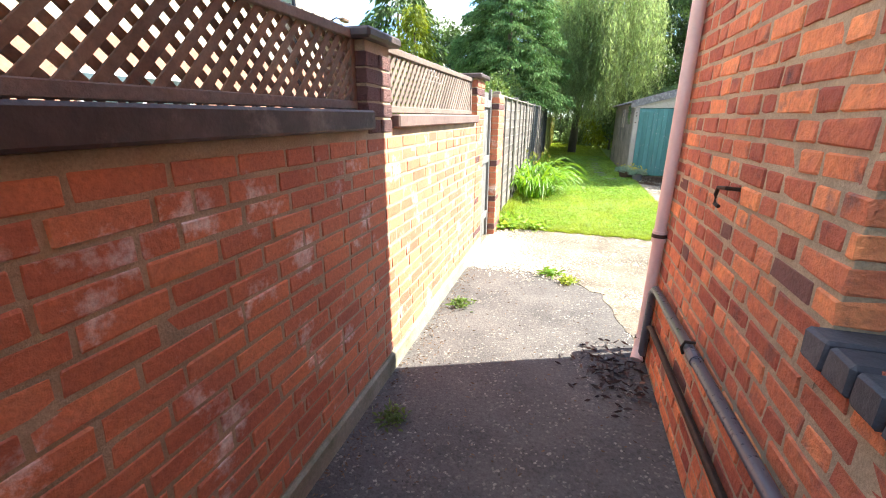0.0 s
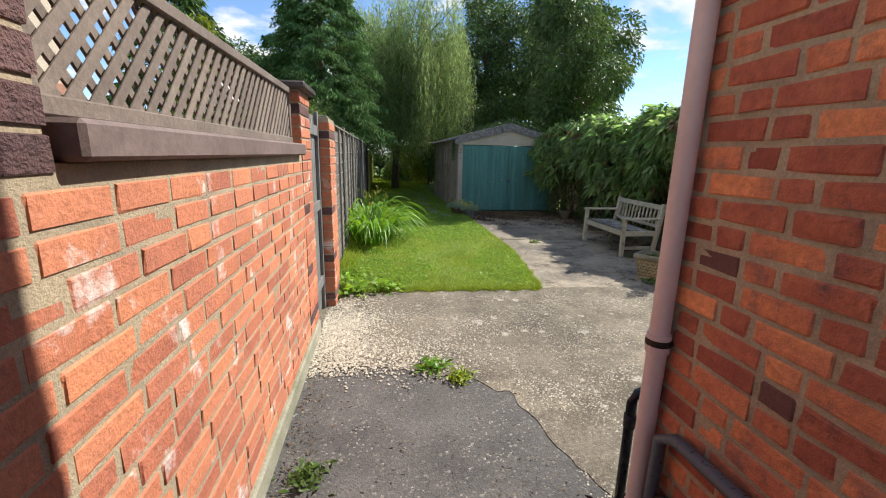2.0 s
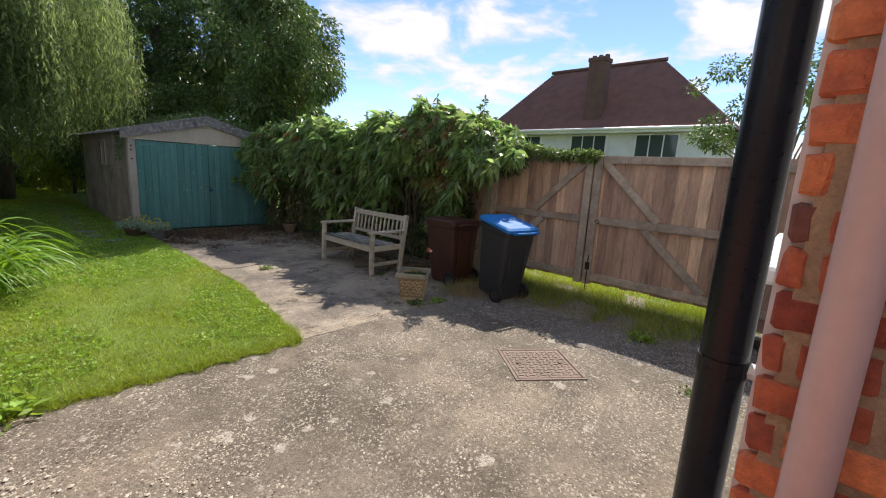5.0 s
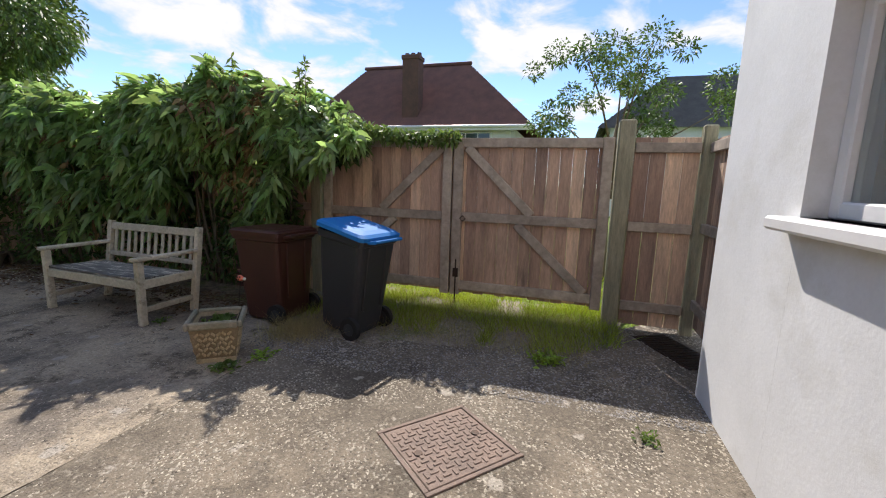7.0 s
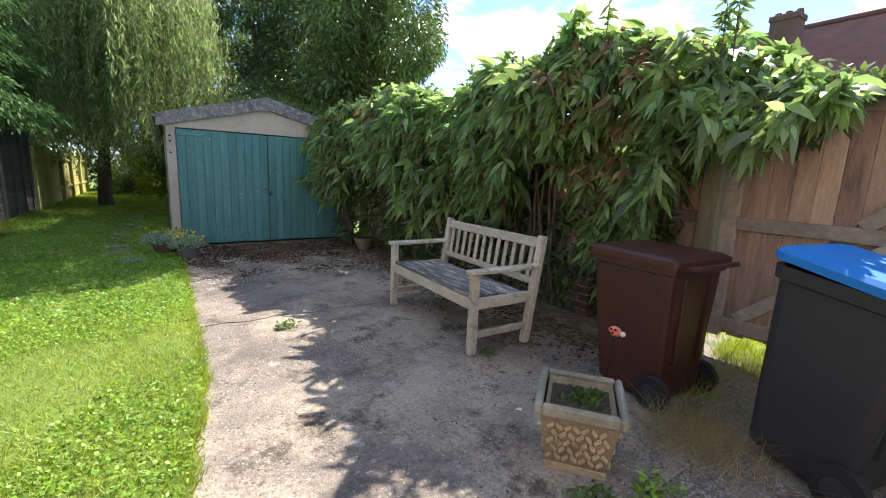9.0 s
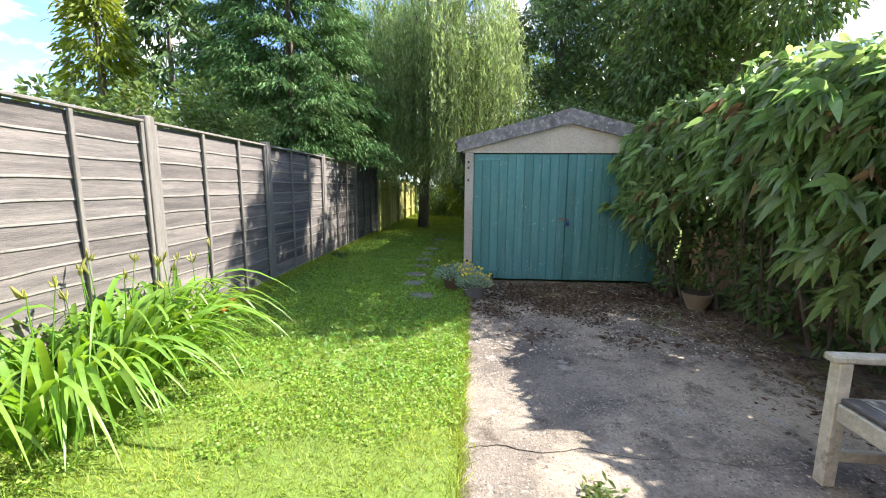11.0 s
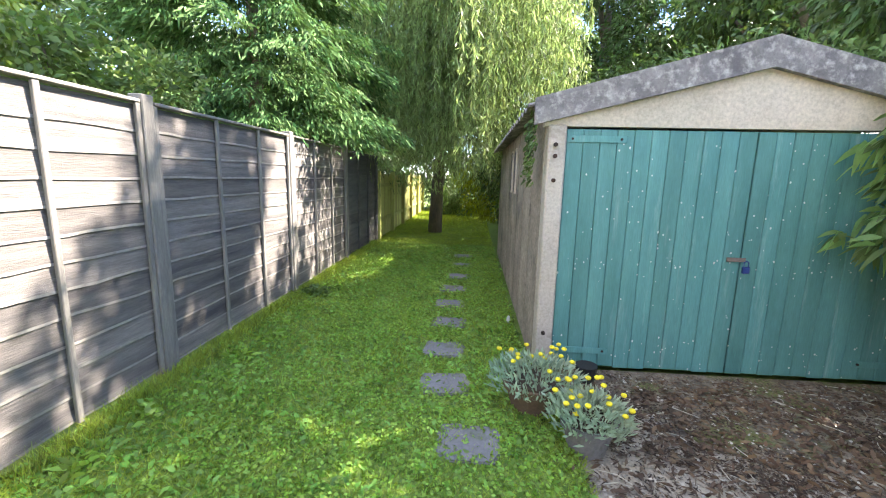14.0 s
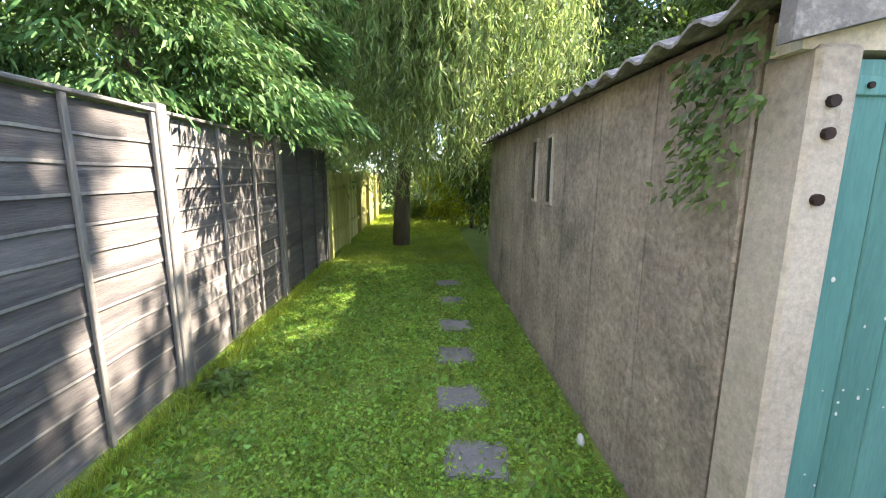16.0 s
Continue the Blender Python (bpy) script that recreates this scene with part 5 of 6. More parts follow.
# inner leaves in a darker green that deepens the creeper's shade, stems and shoots
n = 7000
y = rng.uniform(6.1, 12.7, n)
z = hedge_low(y) + 0.1 + (hedge_top(y) - hedge_low(y) - 0.15) * rng.uniform(0, 1, n)
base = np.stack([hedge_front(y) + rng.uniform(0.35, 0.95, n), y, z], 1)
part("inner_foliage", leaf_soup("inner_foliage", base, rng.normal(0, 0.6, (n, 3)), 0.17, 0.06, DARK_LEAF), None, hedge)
n = 2600
y = rng.uniform(5.0, 6.9, n)
base = np.stack([rng.uniform(4.95, 5.25, n), y, 1.80 + rng.uniform(0, 0.12, n) + 0.25 * np.clip((y - 5.6), 0, 1) * rng.uniform(0, 1, n)], 1)
part("trailing_foliage", leaf_soup("trailing_foliage", base, rng.normal(0, 0.5, (n, 3)) + np.array([-0.3, 0, -0.1]), rng.uniform(0.05, 0.09, n), 0.032, SHRUB_LEAF), None, hedge)
for i in range(26):
    y0 = rng.uniform(6.9, 12.4)
    xf = float(hedge_front(np.array(y0)))
    part("stem", Geo().tube([(xf + 0.55, y0, -0.05), (xf + 0.45 + rng.uniform(-0.1, 0.1), y0 + rng.uniform(-0.1, 0.1), 0.6), (xf + 0.35, y0 + rng.uniform(-0.2, 0.2), 1.5)], [0.022, 0.016, 0.008], 6), BARK, hedge)
for i, (y0, h) in enumerate(((6.55, 0.45), (6.62, 0.3), (7.5, 0.2), (7.9, 0.22), (8.6, 0.16), (9.3, 0.18), (10.1, 0.15))):
    z0 = float(hedge_top(np.array(y0)))
    m = 40 if h > 0.28 else 14
    t = rng.uniform(0.1, 1, m)
    base = np.stack([4.62 + 0.05 * t, y0 + 0.06 * t, z0 + h * t], 1)
    part("shoot", leaf_soup("shoot", base, rng.normal(0, 0.6, (m, 3)) + np.array([0, 0, 0.2]), 0.09, 0.026, SHRUB_LEAF), None, hedge)
    part("shoot_stem", Geo().tube([(4.6, y0, z0 - 0.2), (4.64, y0 + 0.03, z0 + h)], [0.006, 0.002], 5), BARK, hedge)


# ---- daylilies ----
def strap_leaf(length, width, rise, out, material, twist):
    g, n = Geo(), 9
    verts = []
    for i in range(n + 1):
        s = i / n
        w = width * (1 - s ** 2.2) * (0.6 + 0.4 * min(s * 5, 1)) + 0.001
        x = out * s ** 1.25
        z = rise * math.sin(s * 2.55) * (1 - 0.1 * s)
        tw = twist * s
        verts += [(x, -w, z + 0.25 * w + tw * w), (x, 0, z), (x, w, z + 0.25 * w - tw * w)]
    faces = []
    for i in range(n):
        for k in (0, 1):
            a = 3 * i + k
            faces.append((a, a + 1, a + 4, a + 3))
    return g.add(verts, faces).mesh("strap_leaf", material, smooth=True)


def lily_clump(name, cx, cy, rx, ry, n, scale, label, material=LILY_LEAF, stalks=6):
    ob = thing(name, pose(cx, cy, 0.015), label, "plant")
    meshes = [strap_leaf(1, 0.018, random.uniform(0.40, 0.62), random.uniform(0.4, 0.80), material, random.uniform(-1, 1)) for _ in range(10)]
    for i in range(n):
        a, r = random.uniform(0, 2 * math.pi), math.sqrt(random.random())
        px, py = rx * r * math.cos(a), ry * r * math.sin(a)
        head = math.degrees(math.atan2(py / ry, px / rx)) + random.uniform(-55, 55)
        lf = part("leaf", random.choice(meshes), None, ob)
        lf.matrix_basis = pose(px, py, 0, 0, random.uniform(-8, 8), head) @ Matrix.Scale(scale * random.uniform(0.65, 1.15), 4)
    for i in range(stalks):
        px, py = rx * random.uniform(-0.7, 0.7), ry * random.uniform(-0.9, 0.9)
        h, dx, dy = random.uniform(0.62, 0.86), random.uniform(-0.1, 0.12), random.uniform(-0.12, 0.12)
        st = part("flower_stalk", Geo().tube([(px, py, 0), (px + 0.4 * dx, py + 0.4 * dy, 0.55 * h), (px + dx, py + dy, h)], [0.005, 0.004, 0.003], 6), material, ob)
        for k in range(random.randint(3, 5)):
            ox, oy, oz = random.uniform(-0.03, 0.03), random.uniform(-0.03, 0.03), random.uniform(0.0, 0.05)
            part("bud", Geo().tube([(px + dx, py + dy, h - 0.01), (px + dx + ox, py + dy + oy, h + oz), (px + dx + 1.5 * ox, py + dy + 1.5 * oy, h + oz + 0.03)], [0.003, 0.008, 0.002], 6), BUD, st, "yellow-green bud")
    return ob


random.seed(21)
lily_clump("daylily", -0.72, 9.9, 0.2, 0.5, 120, 0.95, "smaller clump of bright green daylily leaves by the fence")
lily_clump("daylily", -0.58, 9.15, 0.36, 0.85, 295, 1.05, "large clump of arching bright green daylily leaves by the fence", stalks=14)


# ---- loose things ----
bench = thing("garden_bench", pose(3.685, 8.125, 0, 0, 0, -1.5), "weathered wooden slatted garden bench in the creeper's shade", "bench")
L = 1.37   # along y; the seat looks to -x
for y in (-L / 2 + 0.03, L / 2 - 0.03):
    part("front_leg", Geo().box(-0.31, y - 0.03, 0, -0.25, y + 0.03, 0.60, 0.006), TEAK, bench)
    g = Geo().box(-0.03, -0.03, 0, 0.03, 0.03, 0.86, 0.006, m=pose(0.24, y, 0.0, 0, 8, 0))
    part("back_leg", g, TEAK, bench)
    part("armrest", Geo().box(-0.34, y - 0.035, 0.60, 0.31, y + 0.035, 0.635, 0.008), TEAK, bench)
    part("side_rail", Geo().box(-0.25, y - 0.02, 0.34, 0.25, y + 0.02, 0.42, 0.005), TEAK, bench)
    part("stretcher", Geo().box(-0.25, y - 0.018, 0.12, 0.23, y + 0.018, 0.17, 0.005), TEAK, bench)
part("front_rail", Geo().box(-0.30, -L / 2 + 0.06, 0.335, -0.265, L / 2 - 0.06, 0.415, 0.005), TEAK, bench)
for i in range(6):
    x = -0.29 + i * 0.089
    part("seat_slat", Geo().box(x, -L / 2 + 0.062, 0.421 - 0.006 * i, x + 0.078, L / 2 - 0.062, 0.443 - 0.006 * i, 0.005), TEAK_GREY, bench)
tilt = pose(0.24, 0, 0, 0, 8, 0)
part("top_rail", Geo().box(-0.022, -L / 2 + 0.06, 0.76, 0.022, L / 2 - 0.06, 0.84, 0.007, m=tilt), TEAK, bench)
part("lower_rail", Geo().box(-0.022, -L / 2 + 0.06, 0.47, 0.022, L / 2 - 0.06, 0.52, 0.006, m=tilt), TEAK, bench)
for i in range(12):
    y = -L / 2 + 0.12 + i * (L - 0.24) / 11
    part("back_slat", Geo().box(-0.008, y - 0.021, 0.52, 0.008, y + 0.021, 0.76, 0.004, m=tilt), TEAK, bench)


def wheelie_bin(m, body_mat, lid_mat, label, h=0.93, w=0.5, d=0.6, lid_tilt=0):
    """A two-wheeled bin; local +x is its back with the axle and handle."""
    ob = thing("wheelie_bin", m, label, "bin", "wheelie bins")
    def ring(z, s, cx):
        a, b, r = d / 2 * s, w / 2 * s, 0.05
        pts = []
        for qx, qy, a0 in ((1, 1, 0), (-1, 1, 90), (-1, -1, 180), (1, -1, 270)):
            for k in range(4):
                t = radians(a0 + 30 * k)
                pts.append((cx + qx * (a - r) + r * math.cos(t), qy * (b - r) + r * math.sin(t), z))
        return pts
    g = Geo()
    levels = [(0.02, 0.74, 0.03), (0.04, 0.78, 0.03), (h * 0.86, 0.965, 0), (h * 0.87, 1.03, 0), (h * 0.93, 1.05, 0), (h * 0.93, 0.98, 0), (h * 0.5, 0.8, 0)]
    verts = [p for lv in levels for p in ring(*lv)]
    faces = [tuple(range(16))[::-1]]
    for i in range(len(levels) - 1):
        faces += [(i * 16 + k, i * 16 + (k + 1) % 16, (i + 1) * 16 + (k + 1) % 16, (i + 1) * 16 + k) for k in range(16)]
    faces.append(tuple((len(levels) - 1) * 16 + k for k in range(16)))
    g.add(verts, faces)
    part("body", g, body_mat, ob)
    for k in (-1, 1):
        part("rib", Geo().box(d / 2 * 0.80, k * 0.12 - 0.015, 0.25, d / 2 * 0.99, k * 0.12 + 0.015, h * 0.84, 0.006), body_mat, ob)
    lg = Geo()
    lv = [(-0.012, 1.09, 0.0), (0.022, 1.09, 0.0), (0.04, 0.99, -0.01), (0.05, 0.7, -0.01)]
    lv = [(h * 0.932 + z, s, c) for z, s, c in lv]
    verts = [p for q in lv for p in ring(*q)]
    tz = math.tan(radians(lid_tilt))
    verts = [(x, y, z + (d / 2 - x) * tz) for x, y, z in verts]
    faces = [tuple(range(16))[::-1]]
    for i in range(len(lv) - 1):
        faces += [(i * 16 + k, i * 16 + (k + 1) % 16, (i + 1) * 16 + (k + 1) % 16, (i + 1) * 16 + k) for k in range(16)]
    faces.append(tuple((len(lv) - 1) * 16 + k for k in range(16)))
    lg.add(verts, faces)
    lid = part("lid", lg, lid_mat, ob)
    part("handle", Geo().tube([(d / 2 * 1.05, -w * 0.36, h * 0.91), (d / 2 * 1.05 + 0.07, -w * 0.36, h * 0.93), (d / 2 * 1.05 + 0.07, w * 0.36, h * 0.93), (d / 2 * 1.05, w * 0.36, h * 0.91)], 0.015, 8), lid_mat, ob)
    part("axle", Geo().tube([(d * 0.42, -w / 2, 0.1), (d * 0.42, w / 2, 0.1)], 0.012, 8), IRON, ob)
    for k in (-1, 1):
        wl_ = part("wheel", Geo().tube([(d * 0.42, k * (w / 2 - 0.02) - 0.022, 0.1), (d * 0.42, k * (w / 2 - 0.02) + 0.022, 0.1)], 0.1, 20), RUBBER, ob)
        part("rim", Geo().tube([(d * 0.42, k * (w / 2 - 0.02) - 0.026, 0.1), (d * 0.42, k * (w / 2 - 0.02) + 0.026, 0.1)], 0.055, 16), BIN_BLACK, wl_)
    return ob


wheelie_bin(pose(4.05, 5.73, 0.035, 0, 8, -103), BIN_BLACK, BIN_BLUE, "charcoal wheelie bin with a bright blue lid", h=0.97, w=0.49, d=0.52, lid_tilt=4)
wheelie_bin(pose(4.12, 6.60, 0.0, 0, 0, -94), BIN_BROWN, BIN_BROWN, "dark brown wheelie bin under the creeper", h=0.92, w=0.54, d=0.56)

# stone planter
pl = thing("planter", pose(3.14, 6.34, 0.0, 0, 0, 38) @ Matrix.Diagonal((0.90, 0.90, 1.17, 1)), "square cast stone planter with a basket-weave pattern", "planter")
def tapered(a, b, z0, z1, wall=0.0):
    v = [(-a, -a, z0), (a, -a, z0), (a, a, z0), (-a, a, z0), (-b, -b, z1), (b, -b, z1), (b, b, z1), (-b, b, z1)]
    return v, [(3, 2, 1, 0), (0, 1, 5, 4), (1, 2, 6, 5), (2, 3, 7, 6), (3, 0, 4, 7)]
g = Geo()
g.add(*tapered(0.14, 0.19, 0.0, 0.27))
part("pot", g.add(*tapered(0.13, 0.165, 0.22, 0.268)), STONE_DARK, pl)
for k, b in enumerate(((-0.215, -0.215, 0.215, -0.178), (-0.215, 0.178, 0.215, 0.215), (-0.215, -0.177, -0.178, 0.177), (0.178, -0.177, 0.215, 0.177))):
    part("rim", Geo().box(b[0], b[1], 0.235, b[2], b[3], 0.285, 0.01), PLINTH, pl)
part("foot", Geo().box(-0.15, -0.15, -0.02, 0.15, 0.15, 0.035, 0.01), STONE, pl)
weave = Geo().box(-0.018, -0.010, -0.0085, 0.018, 0.010, 0.0085, 0.004).mesh("weave_block", STONE)
for side in range(4):
    for r in range(5):
        for c in range(7):
            z = 0.06 + r * 0.034
            e = 0.14 + 0.05 * z / 0.27
            ob = part("weave_block", weave, None, pl)
            ob.matrix_basis = pose(0, 0, 0, 0, 0, 90 * side) @ pose((c - 3 + 0.5 * (r % 2) - 0.25) * 0.04, -e - 0.002, z, -10, 35 if (r + c) % 2 else -35, 0)
part("earth", Geo().box(-0.176, -0.176, 0.2, 0.176, 0.176, 0.242, 0.01), EARTH, pl)
n = 160
b = np.stack([rng.normal(0.03, 0.05, n), rng.normal(-0.02, 0.05, n), np.full(n, 0.235)], 1)
part("weed", leaf_soup("weed", b, rng.normal(0, 0.6, (n, 3)) + np.array([0, 0, 0.6]), 0.055, 0.022, SHRUB_LEAF), None, pl)["kind"] = "stuff"
lb = thing("garden_stake", pose(3.45, 6.40, 0.26), "red spotted beetle ornament on a thin metal stake", "ornament")
part("stake", Geo().tube([(-0.04, 0.03, -0.27), (-0.02, 0.01, 0.05), (0, 0, 0.27)], 0.003, 6), IRON, lb)
def ball(cx, cy, cz, rx, ry, rz, n=10, m=7):
    v, f = [], []
    for i in range(m + 1):
        t = math.pi * i / m
        for k in range(n):
            a = 2 * math.pi * k / n
            v.append((cx + rx * math.sin(t) * math.cos(a), cy + ry * math.sin(t) * math.sin(a), cz + rz * math.cos(t)))
    for i in range(m):
        for k in range(n):
            f.append((i * n + k, i * n + (k + 1) % n, (i + 1) * n + (k + 1) % n, (i + 1) * n + k))
    return v, f
RED = mat("red enamel", (0.72, 0.20, 0.13), (0.65, 0.16, 0.10), rough=0.4, bump=0)
part("shell", Geo().add(*ball(0, 0, 0.285, 0.022, 0.036, 0.026)), RED, lb, smooth=True)
part("head", Geo().add(*ball(0, -0.042, 0.282, 0.014, 0.014, 0.014)), WHITE_SPOT, lb, smooth=True)
for dy, dz in ((0.012, 0.012), (-0.012, 0.014), (0.0, -0.006), (0.022, -0.008)):
    part("spot", Geo().add(*ball(-0.0195, dy, 0.285 + dz, 0.005, 0.007, 0.007, 6, 4)), IRON, lb)

# flower pots by the garage
def flower_pot(x, y, r, h, pot_mat, label):
    ob = thing("flower_pot", pose(x, y, 0.0), label, "flower pot", "pots by the garage")
    part("pot", Geo().tube([(0, 0, 0), (0, 0, h * 0.8), (0, 0, h * 0.8), (0, 0, h)], [r * 0.72, r * 0.95, r * 1.06, r * 1.08], 20), pot_mat, ob)
    part("earth", Geo().tube([(0, 0, h), (0, 0, h + 0.008)], r * 0.95, 16), EARTH, ob)
    n = 800
    a, q = rng.uniform(0, 2 * math.pi, n), r * 1.5 * np.sqrt(rng.uniform(0, 1, n))
    b = np.stack([q * np.cos(a), q * np.sin(a), h + rng.uniform(-0.02, 0.10, n) * (1.4 - q / r * 0.5) - 0.05 * np.clip(q / r - 1, 0, 1)], 1)
    d = np.stack([np.cos(a) * 0.5, np.sin(a) * 0.5, np.full(n, 0.8)], 1) + rng.normal(0, 0.35, (n, 3))
    part("foliage", leaf_soup("foliage", b, d, rng.uniform(0.04, 0.075, n), 0.016, SILVER_LEAF, droop=0.1), None, ob)
    petal = Geo().add(*ball(0, 0, 0, 0.018, 0.018, 0.012, 7, 4)).mesh("blossom", YELLOW)
    for i in range(20):
        a, q = random.uniform(0, 6.28), r * 1.6 * math.sqrt(random.random())
        part("blossom", petal, None, ob).matrix_basis = pose(q * math.cos(a), q * math.sin(a), h + random.uniform(0.08, 0.2))
    return ob


TERRA = mat("brown clay", (0.17, 0.11, 0.07), (0.12, 0.08, 0.055), rough=0.85)
flower_pot(1.565, 12.28, 0.19, 0.2, TERRA, "brown clay pot of grey-leaved yellow flowers")
flower_pot(1.80, 11.89, 0.14, 0.18, SLAB, "grey pot of silver leaves and yellow flowers")
np3 = thing("flower_pot", pose(2.0, 12.68, 0), "small empty dark plastic pot beside the garage door", "flower pot", "pots by the garage")
part("pot", Geo().tube([(0, 0, 0), (0, 0, 0.13)], [0.06, 0.08], 14), RUBBER, np3)

stone_bowl = thing("flower_pot", pose(4.3, 11.62, 0.0), "mossy stone bowl under the creeper", "flower pot")
part("pot", Geo().tube([(0, 0, 0), (0, 0, 0.05), (0, 0, 0.16), (0, 0, 0.2)], [0.08, 0.1, 0.15, 0.16], 18), STONE_DARK, stone_bowl)
part("earth", Geo().tube([(0, 0, 0.2), (0, 0, 0.206)], 0.14, 16), EARTH, stone_bowl)
# stepping stones
random.seed(8)
STONES = ((1.15, 11.83), (0.98, 12.47), (0.93, 13.07), (0.93, 13.72), (0.91, 14.33), (0.92, 15.0), (0.97, 15.68), (0.99, 16.5), (0.98, 17.3))
for k, (x, y) in enumerate(STONES):
    w, d = (0.18, 0.16) if k else (0.2, 0.19)
    outline = []
    for i in range(20):
        a = 2 * math.pi * (i + 0.5) / 20
        r = min(w / max(abs(math.cos(a)), 1e-3), d / max(abs(math.sin(a)), 1e-3)) * (0.88 if k == 0 else 0.97)
        r = min(r, (0.225 if k == 0 else 0.235) + 0.01 * math.sin(3 * a + k)) * random.uniform(0.94, 1.03)
        outline.append((r * math.cos(a), r * math.sin(a)))
    inner = [(0.95 * px, 0.95 * py) for px, py in outline]
    m = Geo().prism(outline, -0.04, 0.004).prism(inner, 0.003, 0.011)
    ob = part("stepping_stone", m, SLAB)
    ob.matrix_basis = pose(x, y, 0.024, random.uniform(-1, 1), random.uniform(-1, 1), random.uniform(-7, 7))
    tagged(ob, "worn grey paving slab sunk in the lawn with chipped corners", "stepping stone", "stepping stones")

# covers in the yard
mh = thing("manhole_cover", pose(2.69, 4.33, 0.006, 0, 0, -40), "rusty rectangular cast iron inspection cover", "manhole cover")
part("plate", Geo().box(-0.26, -0.25, -0.03, 0.26, 0.25, 0.008, 0.004), RUST, mh)
for b in ((-0.29, -0.28, 0.29, -0.255), (-0.29, 0.255, 0.29, 0.28), (-0.29, -0.254, -0.265, 0.254), (0.265, -0.254, 0.29, 0.254)):
    part("frame_bar", Geo().box(b[0], b[1], -0.03, b[2], b[3], 0.010, 0.003), RUST, mh)
tread = Geo().box(-0.022, -0.008, 0, 0.022, 0.008, 0.005, 0.002).mesh("tread", RUST)
for i in range(11):
    for j in range(10):
        part("tread", tread, None, mh).matrix_basis = pose(-0.225 + i * 0.045, -0.205 + j * 0.045, 0.008, 0, 0, 90 if (i + j) % 2 else 0)
for x in (-0.18, 0.18):
    part("keyhole", Geo().tube([(x, 0.0, 0.008), (x, 0.0, 0.0145)], 0.022, 12), IRON, mh)
dg = thing("drain_cover", pose(4.62, 2.86, 0.008, 0, 0, 28), "dark metal drain cover by the side gate", "drain cover")
part("plate", Geo().box(-0.36, -0.17, -0.03, 0.36, 0.17, 0.006, 0.004), IRON, dg)
for i in range(14):
    part("bar", Geo().box(-0.33 + i * 0.049, -0.15, 0.006, -0.30 + i * 0.049, 0.15, 0.014, 0.003), IRON, dg)

# ---- neighbouring houses ----
nh = thing("house", pose(20.0, 0.6, 0), "white rendered house with a hipped brown tiled roof", "house")
part("wall", Geo().box(0.5, 6.3, 0, 8.5, 16.8, 4.1, 0.02), RENDER_WHITE, nh)
eL, eR, ez, rz = 5.2, 17.8, 4.02, 7.85
def roof_plane(a, b, c, d, rows, material, owner, lift=0.0):
    """A tiled roof slope: overlapping courses from the eave a-b up to the ridge d-c."""
    a, b, c, d = Vector(a), Vector(b), Vector(c), Vector(d)
    nrm = (b - a).cross(d - a).normalized()
    o = nrm * 0.08
    verts, faces = [], []
    for i in range(rows):
        s0, s1 = i / rows, (i + 1) / rows
        verts += [a.lerp(d, s0) + o, b.lerp(c, s0) + o, a.lerp(d, s1) + o * 0.1, b.lerp(c, s1) + o * 0.1]
    for i in range(2 * rows - 1):
        faces.append((2 * i, 2 * i + 1, 2 * i + 3, 2 * i + 2))
    g = Geo().add(verts, faces)
    return part("roof", g, material, owner)
roof_plane((0, eL, ez), (0, eR, ez), (4, 15.6, rz), (4, 9.3, rz), 30, ROOF_TILE, nh)
roof_plane((9, eR, ez), (9, eL, ez), (4, 9.3, rz), (4, 15.6, rz), 20, ROOF_TILE, nh)
roof_plane((9, eL, ez), (0, eL, ez), (4, 9.3, rz), (4, 9.3, rz), 30, ROOF_TILE, nh)
roof_plane((0, eR, ez), (9, eR, ez), (4, 15.6, rz), (4, 15.6, rz), 30, ROOF_TILE, nh)
part("ridge", Geo().tube([(4, 9.2, rz + 0.04), (4, 15.7, rz + 0.04)], 0.1, 8), ROOF_TILE, nh)
part("gutter", Geo().tube([(-0.05, eL, ez - 0.03), (-0.05, eR, ez - 0.03)], 0.07, 8), WHITE_PAINT, nh)
part("fascia", Geo().box(0.0, eL, ez - 0.2, 0.04, eR, ez - 0.02, 0.01), WHITE_PAINT, nh)
ch = part("chimney", Geo().box(0.6, 11.0, 4.5, 1.3, 11.85, 7.35, 0.02).box(0.55, 10.96, 7.3, 1.35, 11.89, 7.5, 0.02), CHIMNEY_BRICK, nh, "tall sooty brick chimney")
for y in (11.1, 11.42, 11.74):
    part("chimney_pot", Geo().tube([(0.95, y, 7.5), (0.95, y, 7.66)], [0.13, 0.1], 10), CHIMNEY_BRICK, ch)
for y in (7.2, 10.4, 14.0):
    w_ = part("window", Geo().box(0.42, y, 2.45, 0.52, y + 1.9, 3.8, 0.01), WHITE_PAINT, nh)
    for k in range(3):
        part("pane", Geo().box(0.40, y + 0.08 + k * 0.6, 2.53, 0.416, y + 0.62 + k * 0.6, 3.72, 0.004), GLASS_FAR, w_)

h2 = thing("house", pose(22, -9.5, 0), "low house with a long grey tiled roof", "house")
part("wall", Geo().box(0.4, 0.6, 0, 7, 12, 4.4, 0.02), RENDER_WHITE, h2)
A, B, C, E_, F, G_ = (0, 0, 4.2), (0, 12.6, 4.2), (7.4, 12.6, 4.2), (7.4, 0, 4.2), (3.5, 2.2, 7.1), (3.5, 9.4, 7.1)
roof_plane(A, B, G_, F, 15, ROOF_GREY, h2)
roof_plane(C, E_, F, G_, 15, ROOF_GREY, h2)
roof_plane(B, C, G_, G_, 15, ROOF_GREY, h2)
roof_plane(E_, A, F, F, 15, ROOF_GREY, h2)

